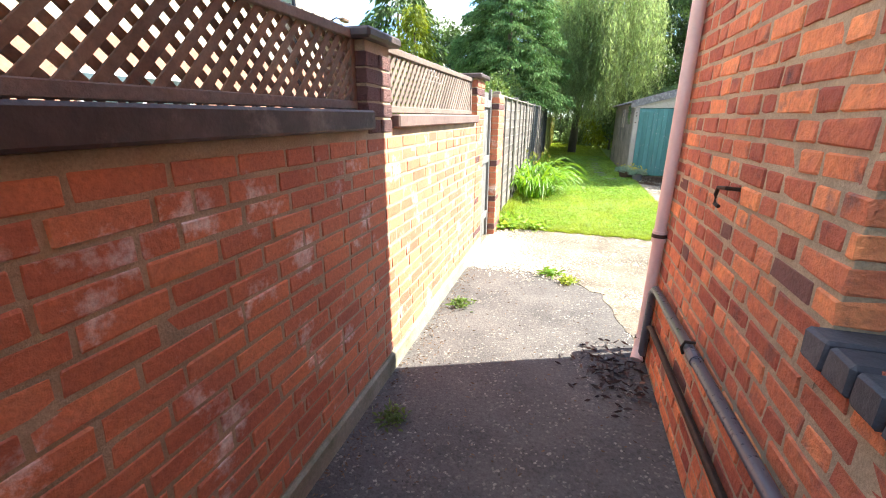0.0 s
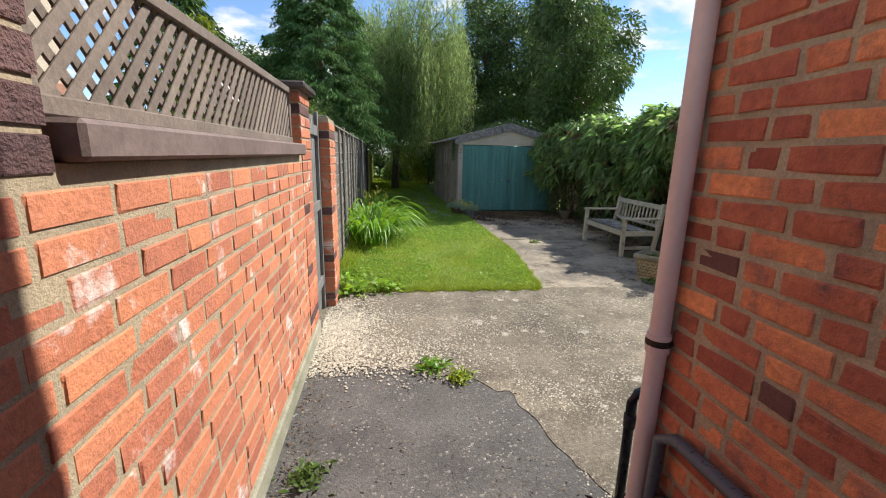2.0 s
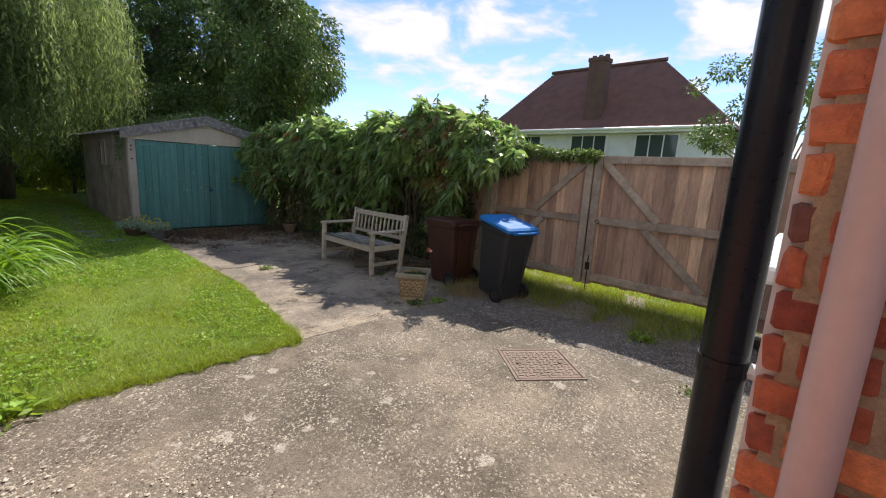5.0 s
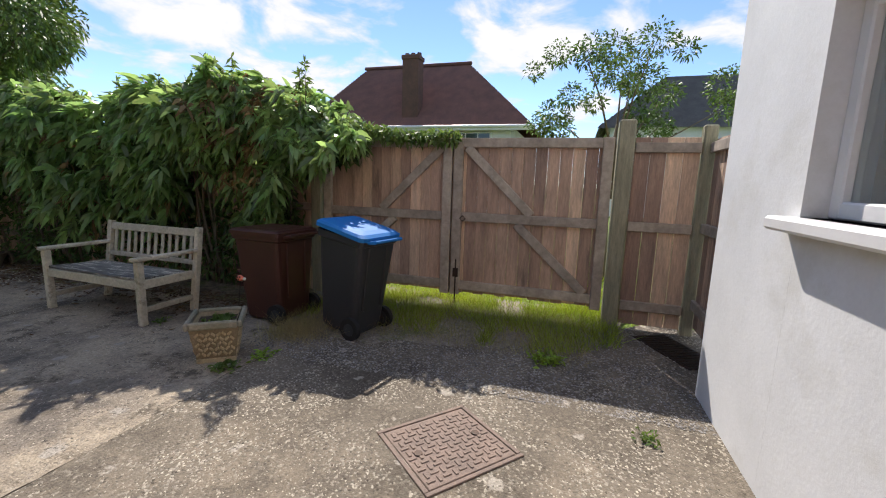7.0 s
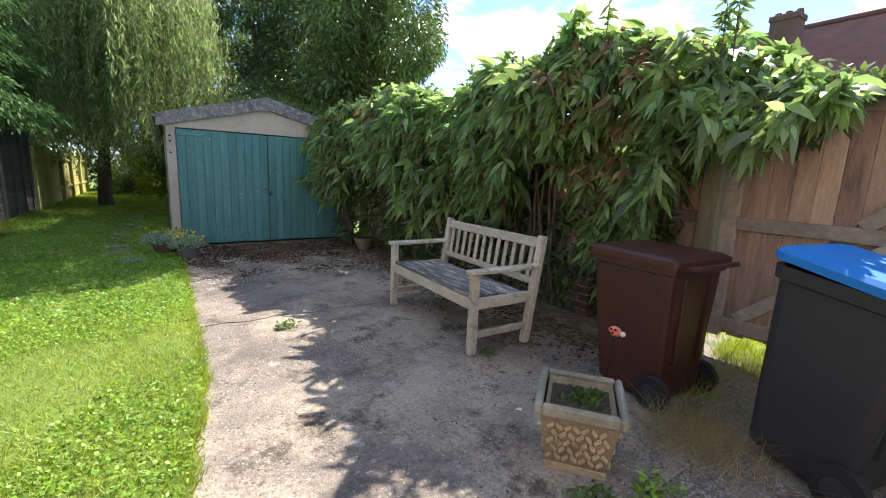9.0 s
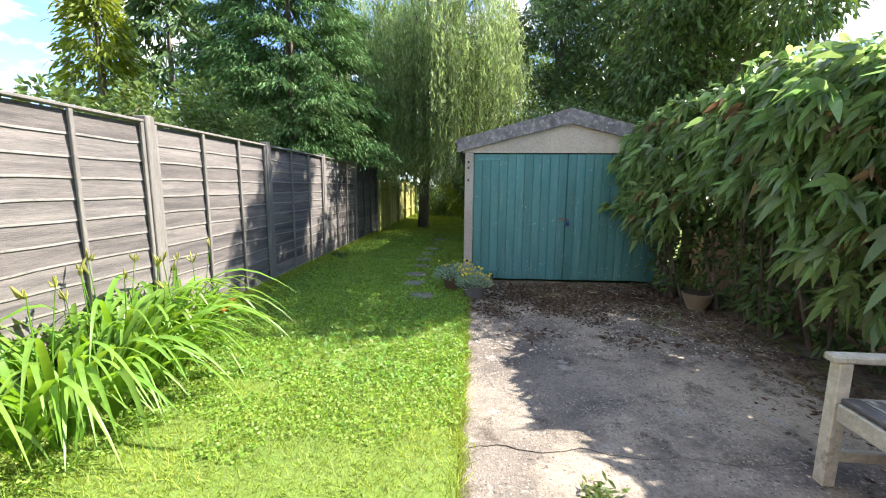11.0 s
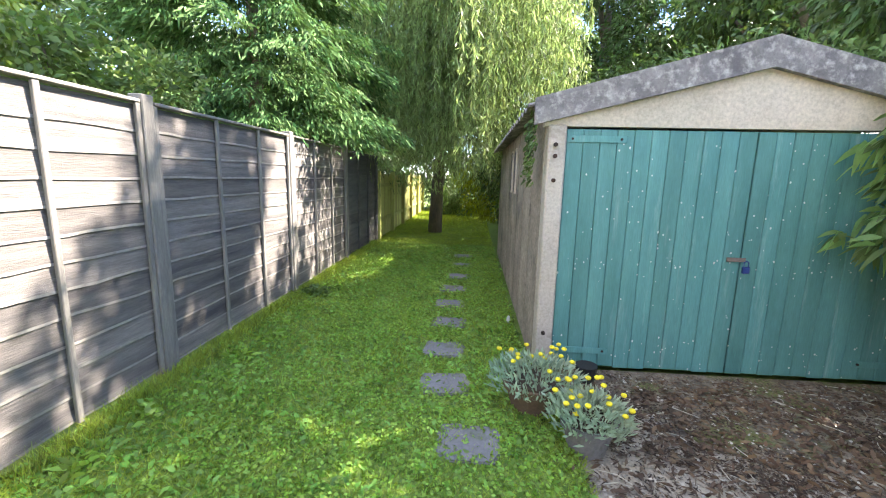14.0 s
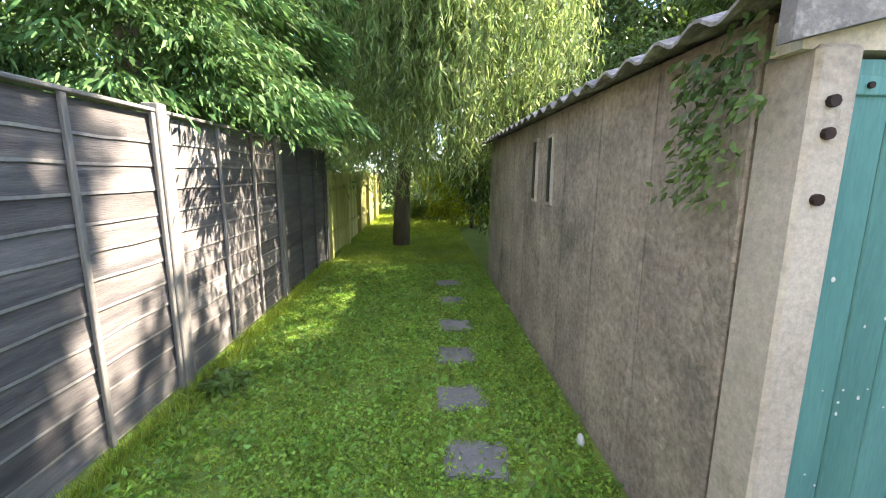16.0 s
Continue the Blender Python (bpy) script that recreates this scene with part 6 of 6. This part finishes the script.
h3 = thing("house", pose(-10.5, -4.0, 0), "cream and brick house beyond the trellis", "house")
part("wall", Geo().box(0, 0, 0, 5.2, 13.2, 5.6, 0.02), NEIGHBOUR_WALL, h3)
part("brick_band", Geo().box(5.18, 0.0, 0, 5.26, 13.2, 2.5, 0.02), BRICK_FAR, h3)
part("roof", Geo().prism([(-0.4, 5.6), (5.7, 5.6), (2.6, 8.0)], -0.4, 13.6, axis="y"), ROOF_TILE, h3)
part("downpipe", Geo().tube([(5.32, 11.6, 0.2), (5.32, 11.6, 5.6)], 0.06, 10), BLACK_PIPE, h3)
for y, z in ((2.0, 3.2), (7.0, 3.2), (3.0, 0.9), (7.5, 0.9), (10.2, 3.4)):
    w_ = part("window", Geo().box(5.25, y, z, 5.33, y + 1.5, z + 1.2, 0.01), WHITE_PAINT, h3)
    for k in (0, 1):
        part("pane", Geo().box(5.331, y + 0.07 + 0.7 * k, z + 0.07, 5.34, y + 0.71 + 0.7 * k, z + 1.13, 0.002), GLASS_FAR, w_)
wl2 = thing("wall_lamp", pose(-5.2, 8.95, 3.55), "small outdoor lamp on a bracket on the neighbour's wall", "lamp")
part("arm", Geo().tube([(0, 0, 0), (0.15, 0.0, 0.05), (0.16, 0.25, 0.06)], 0.015, 6), IRON, wl2)
part("shade", Geo().box(0.1, 0.2, 0.02, 0.22, 0.45, 0.1, 0.02), TERRA, wl2)
bird = thing("bird_table", pose(-2.4, 7.4, 0), "white wooden bird table roof behind the trellis", "bird table")
part("post", Geo().box(-0.04, -0.04, 0, 0.04, 0.04, 1.9, 0.005), WHITE_PAINT, bird)
part("roof", Geo().prism([(-0.2, 2.12), (0.2, 2.12), (0.0, 2.4)], -0.18, 0.18, axis="y"), WHITE_PAINT, bird)
part("tray", Geo().box(-0.2, -0.2, 1.9, 0.2, 0.2, 1.94, 0.005).box(-0.18, -0.18, 1.94, -0.15, -0.15, 2.14, 0.004).box(0.15, 0.15, 1.94, 0.18, 0.18, 2.14, 0.004), WHITE_PAINT, bird)


# ---- grass, gravel and litter ----
def lawn_edge(y):
    return np.where(y < 8.0, 1.44 + 0.27 * np.clip((y - 6.0) / 2.0, 0, 1), np.where(y < 12.88, 1.70, 1.56))


def blades(n, x, y, z, height, width, lean, material, name, label, category):
    a = rng.uniform(0, 2 * math.pi, n)
    h = height * rng.uniform(0.5, 1.3, n)
    w = width * rng.uniform(0.6, 1.3, n)
    dx, dy = np.cos(a) * w / 2, np.sin(a) * w / 2
    tip = np.stack([x + rng.normal(0, lean, n) * h, y + rng.normal(0, lean, n) * h, z + h], 1)
    v = np.stack([np.stack([x - dx, y - dy, np.full(n, 1.0) * z], 1), np.stack([x + dx, y + dy, np.full(n, 1.0) * z], 1), tip], 1).reshape(-1, 3)
    f = np.arange(3 * n).reshape(-1, 3)
    ob = new(name, soup(name, v, f, material))
    return tagged(ob, label, category, kind="stuff")


def in_lawn(n, y0, y1, power=1.0):
    y = y0 + (y1 - y0) * rng.uniform(0, 1, n) ** power
    lo, hi = -1.0, lawn_edge(y) + 0.02
    x = lo + (hi - lo) * rng.uniform(0, 1, n)
    for sx, sy in STONES:
        on = (np.abs(x - sx) < 0.12) & (np.abs(y - sy) < 0.10) & (rng.uniform(0, 1, n) < 0.9)
        x = np.where(on, x - 0.45, x)
    return x, y


n = 230000
x, y = in_lawn(n, 6.05, 21.0, 1.15)
blades(n, x, y, 0.012, 0.04, 0.0065, 0.75, GRASS, "grass", "short mown green lawn grass", "grass")
n = 26000
x, y = in_lawn(n, 21.0, 30.0)
blades(n, x, y, 0.012, 0.06, 0.02, 0.6, GRASS, "grass", "grass in the far garden", "grass")
# clover patches: small flat leaves
n = 90000
x, y = in_lawn(n, 6.05, 17.0)
keep = np.array([noise.noise((a * 0.9, b * 0.9, 4.0)) + 0.5 * noise.noise((a * 2.7, b * 2.7, 1.0)) for a, b in zip(x, y)]) > -0.05
x, y = x[keep], y[keep]
n = len(x)
base = np.stack([x, y, 0.022 + rng.uniform(0, 0.03, n)], 1)
go = np.stack([rng.normal(0, 1, n), rng.normal(0, 1, n), rng.normal(0.15, 0.25, n)], 1)
tagged(new("clover", leaf_soup("clover", base, go, rng.uniform(0.012, 0.026, n), rng.uniform(0.012, 0.022, n), CLOVER, droop=0.1)), "low clover leaves spread through the lawn", "clover", kind="stuff")
n = 36000
x, y = in_lawn(n, 9.5, 18.5)
base = np.stack([x, y, np.full(n, 0.02)], 1)
go = np.stack([rng.normal(0, 0.8, n), rng.normal(0, 0.8, n), np.full(n, 0.6)], 1)
tagged(new("lawn_weeds", leaf_soup("lawn_weeds", base, go, rng.uniform(0.03, 0.08, n), rng.uniform(0.016, 0.036, n), WEED_LEAF, droop=0.4)), "broad-leaved weeds through the shady lawn", "weeds", kind="stuff")
# taller tufts along the fence and the lawn's edges
n = 15000
y = rng.uniform(6.1, 18.5, n)
x = -0.98 + np.abs(rng.normal(0, 0.09, n))
blades(n, x, y, 0.01, 0.09, 0.008, 0.5, GRASS, "grass", "taller grass along the fence foot", "grass")
n = 7000
t = rng.uniform(0, 1, n)
x = np.where(t < 0.28, -0.9 + 2.36 * t / 0.28, lawn_edge(6.0 + 6.8 * (t - 0.28) / 0.72) + rng.normal(0, 0.025, n))
y = np.where(t < 0.28, 6.07 - 0.03 * t + rng.normal(0, 0.03, n), 6.0 + 6.8 * (t - 0.28) / 0.72)
blades(n, x, y, 0.0, 0.045, 0.006, 0.8, GRASS, "grass", "ragged grass fringe of the lawn", "grass")
# rough grass at the gates
n = 13000
y = rng.uniform(3.3, 6.6, n)
x = 5.4 - 1.35 * rng.uniform(0, 1, n) ** 1.35 + 0.12 * np.sin(y * 4)
keep = np.array([noise.noise((p * 2.2, q * 2.2, 9.0)) for p, q in zip(x, y)]) + 0.5 * (x - 4.5) > -0.1
x, y = x[keep], y[keep]
n = len(x)
blades(n, x, y, 0.0, 0.13, 0.007, 0.5, GRASS, "rough_grass", "rough green grass under the gates", "grass")
n = 5600
y = np.concatenate([rng.uniform(3.6, 6.5, 4000), rng.normal(6.08, 0.14, 1600)])
x = np.concatenate([3.95 + 1.2 * rng.uniform(0, 1, 4000), rng.normal(3.78, 0.13, 1600)])
blades(n, x, y, -0.02, 0.16, 0.004, 0.7, STRAW, "rough_grass", "dry straw-coloured grass tufts by the bins", "grass")
n = 16000
y = rng.uniform(2.9, 12.0, n)
x = rng.uniform(5.25, 8.5, n)
blades(n, x, y, -0.03, 0.14, 0.012, 0.5, GRASS, "rough_grass", "sunlit grass verge beyond the gates", "grass")

# the lawn's ragged edge hanging over the concrete
n = 5200
u = rng.uniform(0, 1, n)
x, y = -0.98 + 2.43 * u, 6.1 - 0.09 * u + rng.normal(0, 0.025, n) - 0.05 * np.sin(u * 31) ** 4
blades(n, x, y, 0.0, 0.05, 0.006, 0.8, GRASS, "lawn_edge", "ragged grass edge of the lawn along the yard", "grass")
n = 5200
y = rng.uniform(6.02, 12.7, n)
x = np.where(y < 8, 1.45 + 0.26 * (y - 6.02) / 1.98, 1.705) + rng.normal(0, 0.02, n) + 0.03 * np.sin(y * 7.3) ** 4
blades(n, x, y, 0.0, 0.045, 0.006, 0.8, GRASS, "lawn_edge", "ragged grass edge of the lawn along the drive", "grass")


def pebbles(n, x, y, size, material, name, label, z=0.004):
    """Small rough stones: squashed octahedra."""
    s = size * rng.uniform(0.4, 1.4, n)
    c = np.stack([x, y, np.full(n, z)], 1)
    a = rng.uniform(0, 6.28, n)
    d = np.stack([np.stack([np.cos(a), np.sin(a), 0 * a], 1), np.stack([-np.sin(a) * 0.7, np.cos(a) * 0.7, 0 * a], 1)], 1) * s[:, None, None]
    up = np.stack([0 * a, 0 * a, s * 0.6], 1)
    v = np.stack([c + d[:, 0], c + d[:, 1], c - d[:, 0] * 0.8, c - d[:, 1], c + up + 0.2 * d[:, 0]], 1).reshape(-1, 3)
    o = (np.arange(n) * 5)[:, None]
    f = np.concatenate([o + np.array(q) for q in ((0, 1, 4), (1, 2, 4), (2, 3, 4), (3, 0, 4))], 0)
    return tagged(new(name, soup(name, v, f, material)), label, "gravel", kind="stuff")


n = 6500
x, y = rng.normal(-0.80, 0.20, n), rng.normal(4.9, 0.40, n)
k = (x > -0.97) & (y > 4.2) & (y < 6.0)
pebbles(k.sum(), x[k], y[k], 0.012, GRAVEL, "gravel", "pale cream gravel heaped by the wall", 0.011)
n = 1500
x, y = np.clip(rng.normal(-0.25, 0.33, n), -0.95, 0.9), rng.normal(4.5, 0.2, n)
pebbles(n, x, y, 0.011, GRAVEL, "gravel", "pale gravel spilling over the concrete", 0.009)
n = 30000
x, y = rng.uniform(-0.9, 4.0, n), rng.uniform(2.95, 6.0, n)
worn = np.array([noise.noise((a * 1.6, b * 1.6, 3.0)) + 0.6 * noise.noise((a * 5.0, b * 5.0, 8.0)) for a, b in zip(x, y)])
k = ((y > 4.35) | (x > 0.55)) & (worn > rng.uniform(-0.55, 0.45, n))
pebbles(k.sum(), x[k], y[k], 0.0075, GRAVEL, "gravel", "pale stones showing in the worn concrete", 0.003)
n = 6000
x, y = rng.uniform(1.8, 4.3, n), rng.uniform(6.0, 12.7, n)
pebbles(n, x, y, 0.005, GRAVEL, "gravel", "pale stones in the concrete drive", 0.003)
n = 9000
y = rng.uniform(2.9, 6.3, n)
x = 3.3 + 1.6 * rng.uniform(0, 1, n) ** 1.3
pebbles(n, x, y, 0.010, GRIT, "gravel", "loose grey gravel before the gates", 0.008)


def litter(n, x, y, size, material, name, label, z=0.014):
    base = np.stack([x, y, np.full(n, z)], 1)
    go = np.stack([rng.normal(0, 1, n), rng.normal(0, 1, n), np.abs(rng.normal(0, 0.12, n))], 1)
    return tagged(new(name, leaf_soup(name, base, go, size * rng.uniform(0.5, 1.3, n), size * 0.35, material, droop=0.0)), label, "leaf litter", kind="stuff")


n = 4200
x, y = rng.uniform(1.8, 4.6, n), 12.8 - np.abs(rng.normal(0, 0.8, n))
litter(n, x, y, 0.028, LITTER, "leaf_litter", "dead brown leaves before the garage doors")
n = 7000
x, y = rng.uniform(1.75, 4.9, n), 12.85 - 2.3 * rng.uniform(0, 1, n) ** 1.6
litter(n, x, y, 0.018, LITTER_PALE, "leaf_litter", "pale dry scraps over the leaf mould")
n = 2600
x, y = 4.5 - np.abs(rng.normal(0, 0.35, n)), rng.uniform(6.8, 12.6, n)
litter(n, x, y, 0.045, LITTER, "leaf_litter", "dead leaves under the creeper")
n = 1100
x = np.concatenate([rng.uniform(-0.9, 0.6, 500), -0.94 + np.abs(rng.normal(0, 0.09, 600))])
y = rng.uniform(0.3, 4.2, n)
litter(n, x, y, 0.022, LITTER, "leaf_litter", "scattered leaf scraps on the passage floor")
n = 260
x, y = rng.normal(0.42, 0.12, n), rng.normal(2.55, 0.2, n)
litter(n, x, y, 0.05, LITTER_DARK, "leaf_litter", "wet dark leaves round the downpipe")


def weed(x, y, n, size, label, material=None, tall=0.6):
    n = 2 * n
    b = np.stack([rng.normal(0, size * 0.35, n), rng.normal(0, size * 0.35, n), rng.uniform(0, size * 0.35, n)], 1)
    d = np.stack([rng.normal(0, 0.7, n), rng.normal(0, 0.7, n), np.full(n, tall)], 1)
    ob = new("weed", leaf_soup("weed", b, d, rng.uniform(0.5, 1.2, n) * size * 0.45, size * 0.14, material or SHRUB_LEAF, droop=0.3))
    ob.matrix_basis = pose(x, y, 0.0)
    return tagged(ob, label, "weed", "weeds in the cracks", "stuff")


weed(-0.06, 4.25, 60, 0.15, "green weed tuft growing in the concrete joint", LILY_LEAF, 0.35)
weed(0.12, 4.08, 140, 0.11, "low moss and grass tuft in the concrete joint", GRASS)
weed(-0.78, 3.25, 60, 0.13, "small weed at the foot of the brick wall")
weed(-0.8, 1.75, 60, 0.11, "small weed at the foot of the brick wall")
for dx, dy, s in ((0.0, 0.0, 0.3), (0.22, 0.1, 0.26), (0.45, 0.05, 0.22), (-0.05, 0.35, 0.3)):
    weed(-0.78 + dx, 6.05 + dy, 60, s, "broad-leaved weed by the brick pier", CLOVER, 0.5)
weed(2.95, 6.1, 40, 0.14, "small weed at the planter's foot")
weed(3.22, 6.0, 40, 0.12, "small weed at the planter's foot", CLOVER)
weed(3.95, 3.9, 70, 0.16, "bright weed in the worn concrete", CLOVER)
weed(3.1, 3.3, 30, 0.1, "small weed by the white wall")
weed(2.35, 8.6, 40, 0.12, "small weed in the drive")
weed(3.5, 7.42, 30, 0.1, "small weed at the bench leg")
weed(-0.75, 14.5, 110, 0.22, "tall weed at the fence post")
for i in range(12):
    weed(-0.8 + random.uniform(-0.1, 0.25), 10.6 + i * 0.42, 40, random.uniform(0.12, 0.2), "leafy weed along the fence foot", CLOVER)
# poppies and ivy
for x, y in ((-0.55, 10.55), (-0.62, 10.75), (-0.5, 10.4)):
    pp = thing("poppy", pose(x, y, 0.01), "small orange poppy on a thin stem", "flower", "poppies")
    part("stem", Geo().tube([(0, 0, 0), (0.01, 0, 0.2)], 0.003, 5), LILY_LEAF, pp)
    part("petals", Geo().tube([(0.01, 0, 0.19), (0.01, 0, 0.215), (0.01, 0, 0.225)], [0.006, 0.03, 0.035], 8), ORANGE, pp)
iv = thing("ivy", pose(1.585, 13.2, 1.55), "ivy trailing down the garage wall", "ivy")
for k, (dy, dz) in enumerate(((-0.26, 0.30), (-0.16, 0.22), (-0.06, 0.16), (0.05, 0.24))):
    n = 105
    along = rng.uniform(0, 1, n)
    b = np.stack([rng.uniform(-0.05, 0.0, n), dy + 0.05 * np.sin(3 * along + k) + rng.normal(0, 0.045, n), dz + 0.12 - 0.42 * along * (0.7 + 0.15 * k)], 1)
    part("strand", leaf_soup("strand", b, np.stack([rng.normal(-0.5, 0.2, n), rng.normal(0, 0.6, n), rng.normal(-0.5, 0.4, n)], 1), 0.035, 0.018, DARK_LEAF), None, iv)
iv2 = thing("ivy", pose(3.6, 13.0, 2.35), "creeper spreading over the garage roof", "ivy")
n = 5000
b = np.stack([rng.normal(0.2, 0.6, n), rng.uniform(-0.25, 3.6, n), np.zeros(n)], 1)
b[:, 2] = -0.28 * np.abs(b[:, 0] - 3.08 + 3.6) + 0.1 + rng.uniform(0, 0.12, n)
part("foliage", leaf_soup("foliage", b, rng.normal(0, 0.6, (n, 3)), 0.06, 0.024, DARK_LEAF), None, iv2)
# flecks of white paint on the garage doors
fleck = Geo().tube([(0, 0, 0), (0, -0.002, 0)], 0.006, 6).mesh("fleck", WHITE_SPOT)
for i in range(230):
    f = part("fleck", fleck, None, gar)
    f.matrix_basis = pose(random.uniform(1.78, 4.3), 0.0115, random.choice((random.gauss(0.86, 0.05), random.gauss(1.3, 0.2), random.uniform(0.1, 1.75), random.uniform(0.05, 0.3)))) @ Matrix.Scale(random.uniform(0.4, 1.1), 4) @ Matrix.Diagonal((1, 1, random.uniform(0.7, 1.8), 1))

# heaps of dead leaves on the drive
cx, cy = rng.uniform(1.9, 4.0, 34), 12.4 - np.abs(rng.normal(0, 0.75, 34))
k = rng.integers(0, 34, 5200)
litter(5200, cx[k] + rng.normal(0, 0.11, 5200), cy[k] + rng.normal(0, 0.08, 5200), 0.026, LITTER_BROWN, "leaf_litter", "small heaps of dark dead leaves on the drive", 0.012)
n = 2600
cx, cy = rng.uniform(1.85, 4.2, 60), 12.6 - np.abs(rng.normal(0, 1.0, 60))
k = rng.integers(0, 60, n)
x, y = cx[k] + rng.normal(0, 0.13, n), cy[k] + rng.normal(0, 0.1, n)
base = np.stack([x, y, rng.uniform(0.010, 0.03, n)], 1)
go = np.stack([rng.normal(0, 1, n), rng.normal(0, 1, n), np.abs(rng.normal(0, 0.35, n))], 1)
tagged(new("leaf_litter", leaf_soup("leaf_litter", base, go, rng.uniform(0.03, 0.07, n), rng.uniform(0.012, 0.026, n), LITTER, droop=0.2)), "curled brown leaves drifted over the drive", "leaf litter", kind="stuff")
n = 1500
x, y = rng.uniform(1.8, 4.4, n), 12.8 - 2.6 * rng.uniform(0, 1, n)
pebbles(n, x, y, 0.013, GRAVEL, "gravel", "pale stone chips among the dead leaves", 0.010)
g = Geo()
for i in range(70):
    px, py, a, ln = random.uniform(1.9, 4.3), 12.7 - 2.4 * random.random(), random.uniform(0, 6.28), random.uniform(0.05, 0.22)
    g.tube([(px, py, 0.016), (px + 0.5 * ln * math.cos(a), py + 0.5 * ln * math.sin(a), 0.024), (px + ln * math.cos(a + 0.2), py + ln * math.sin(a + 0.2), 0.017)], [0.003, 0.0025, 0.0015], 5)
tagged(part("twigs", g, TEAK), "dry fallen twigs scattered before the garage", "twigs", kind="stuff")
pb = part("white_stone", Geo().add(*ball(0, 0, 0, 0.02, 0.03, 0.045)), WHITE_SPOT, smooth=True)
pb.matrix_basis = pose(1.53, 13.82, 0.05)
tagged(pb, "small smooth white stone at the garage wall", "stone")

# old brick stub under the creeper
stub = thing("brick_stub", pose(4.86, 7.6, 0, 0, 0, 6), "low stub of dark red bricks under the creeper", "brick pier")
part("mortar_core", Geo().box(0.006, 0.006, -0.02, 0.214, 0.209, 0.44), MORTAR, stub)
stub_brick = Geo().box(0, 0, 0, 0.215, 0.1025, 0.065, 0.004).mesh("brick", PIER_DARK)
for i in range(6):
    for k in range(2):
        b = part("brick", stub_brick, None, stub)
        b.matrix_basis = pose(0, 0.112 * k, 0.075 * i) if i % 2 == 0 else pose(0.1025 + 0.112 * k, 0, 0.075 * i, 0, 0, 90)


# ---- brick courses ----
for owner, m, ya, yb, za, courses, mt, dk, bond, near, holes in BRICKWORK:
    brick_wall(owner, m, ya, yb, za, courses, mt, dk, bond, near, holes, dark_share=0.004 if bond == "stretcher" else 0.045)
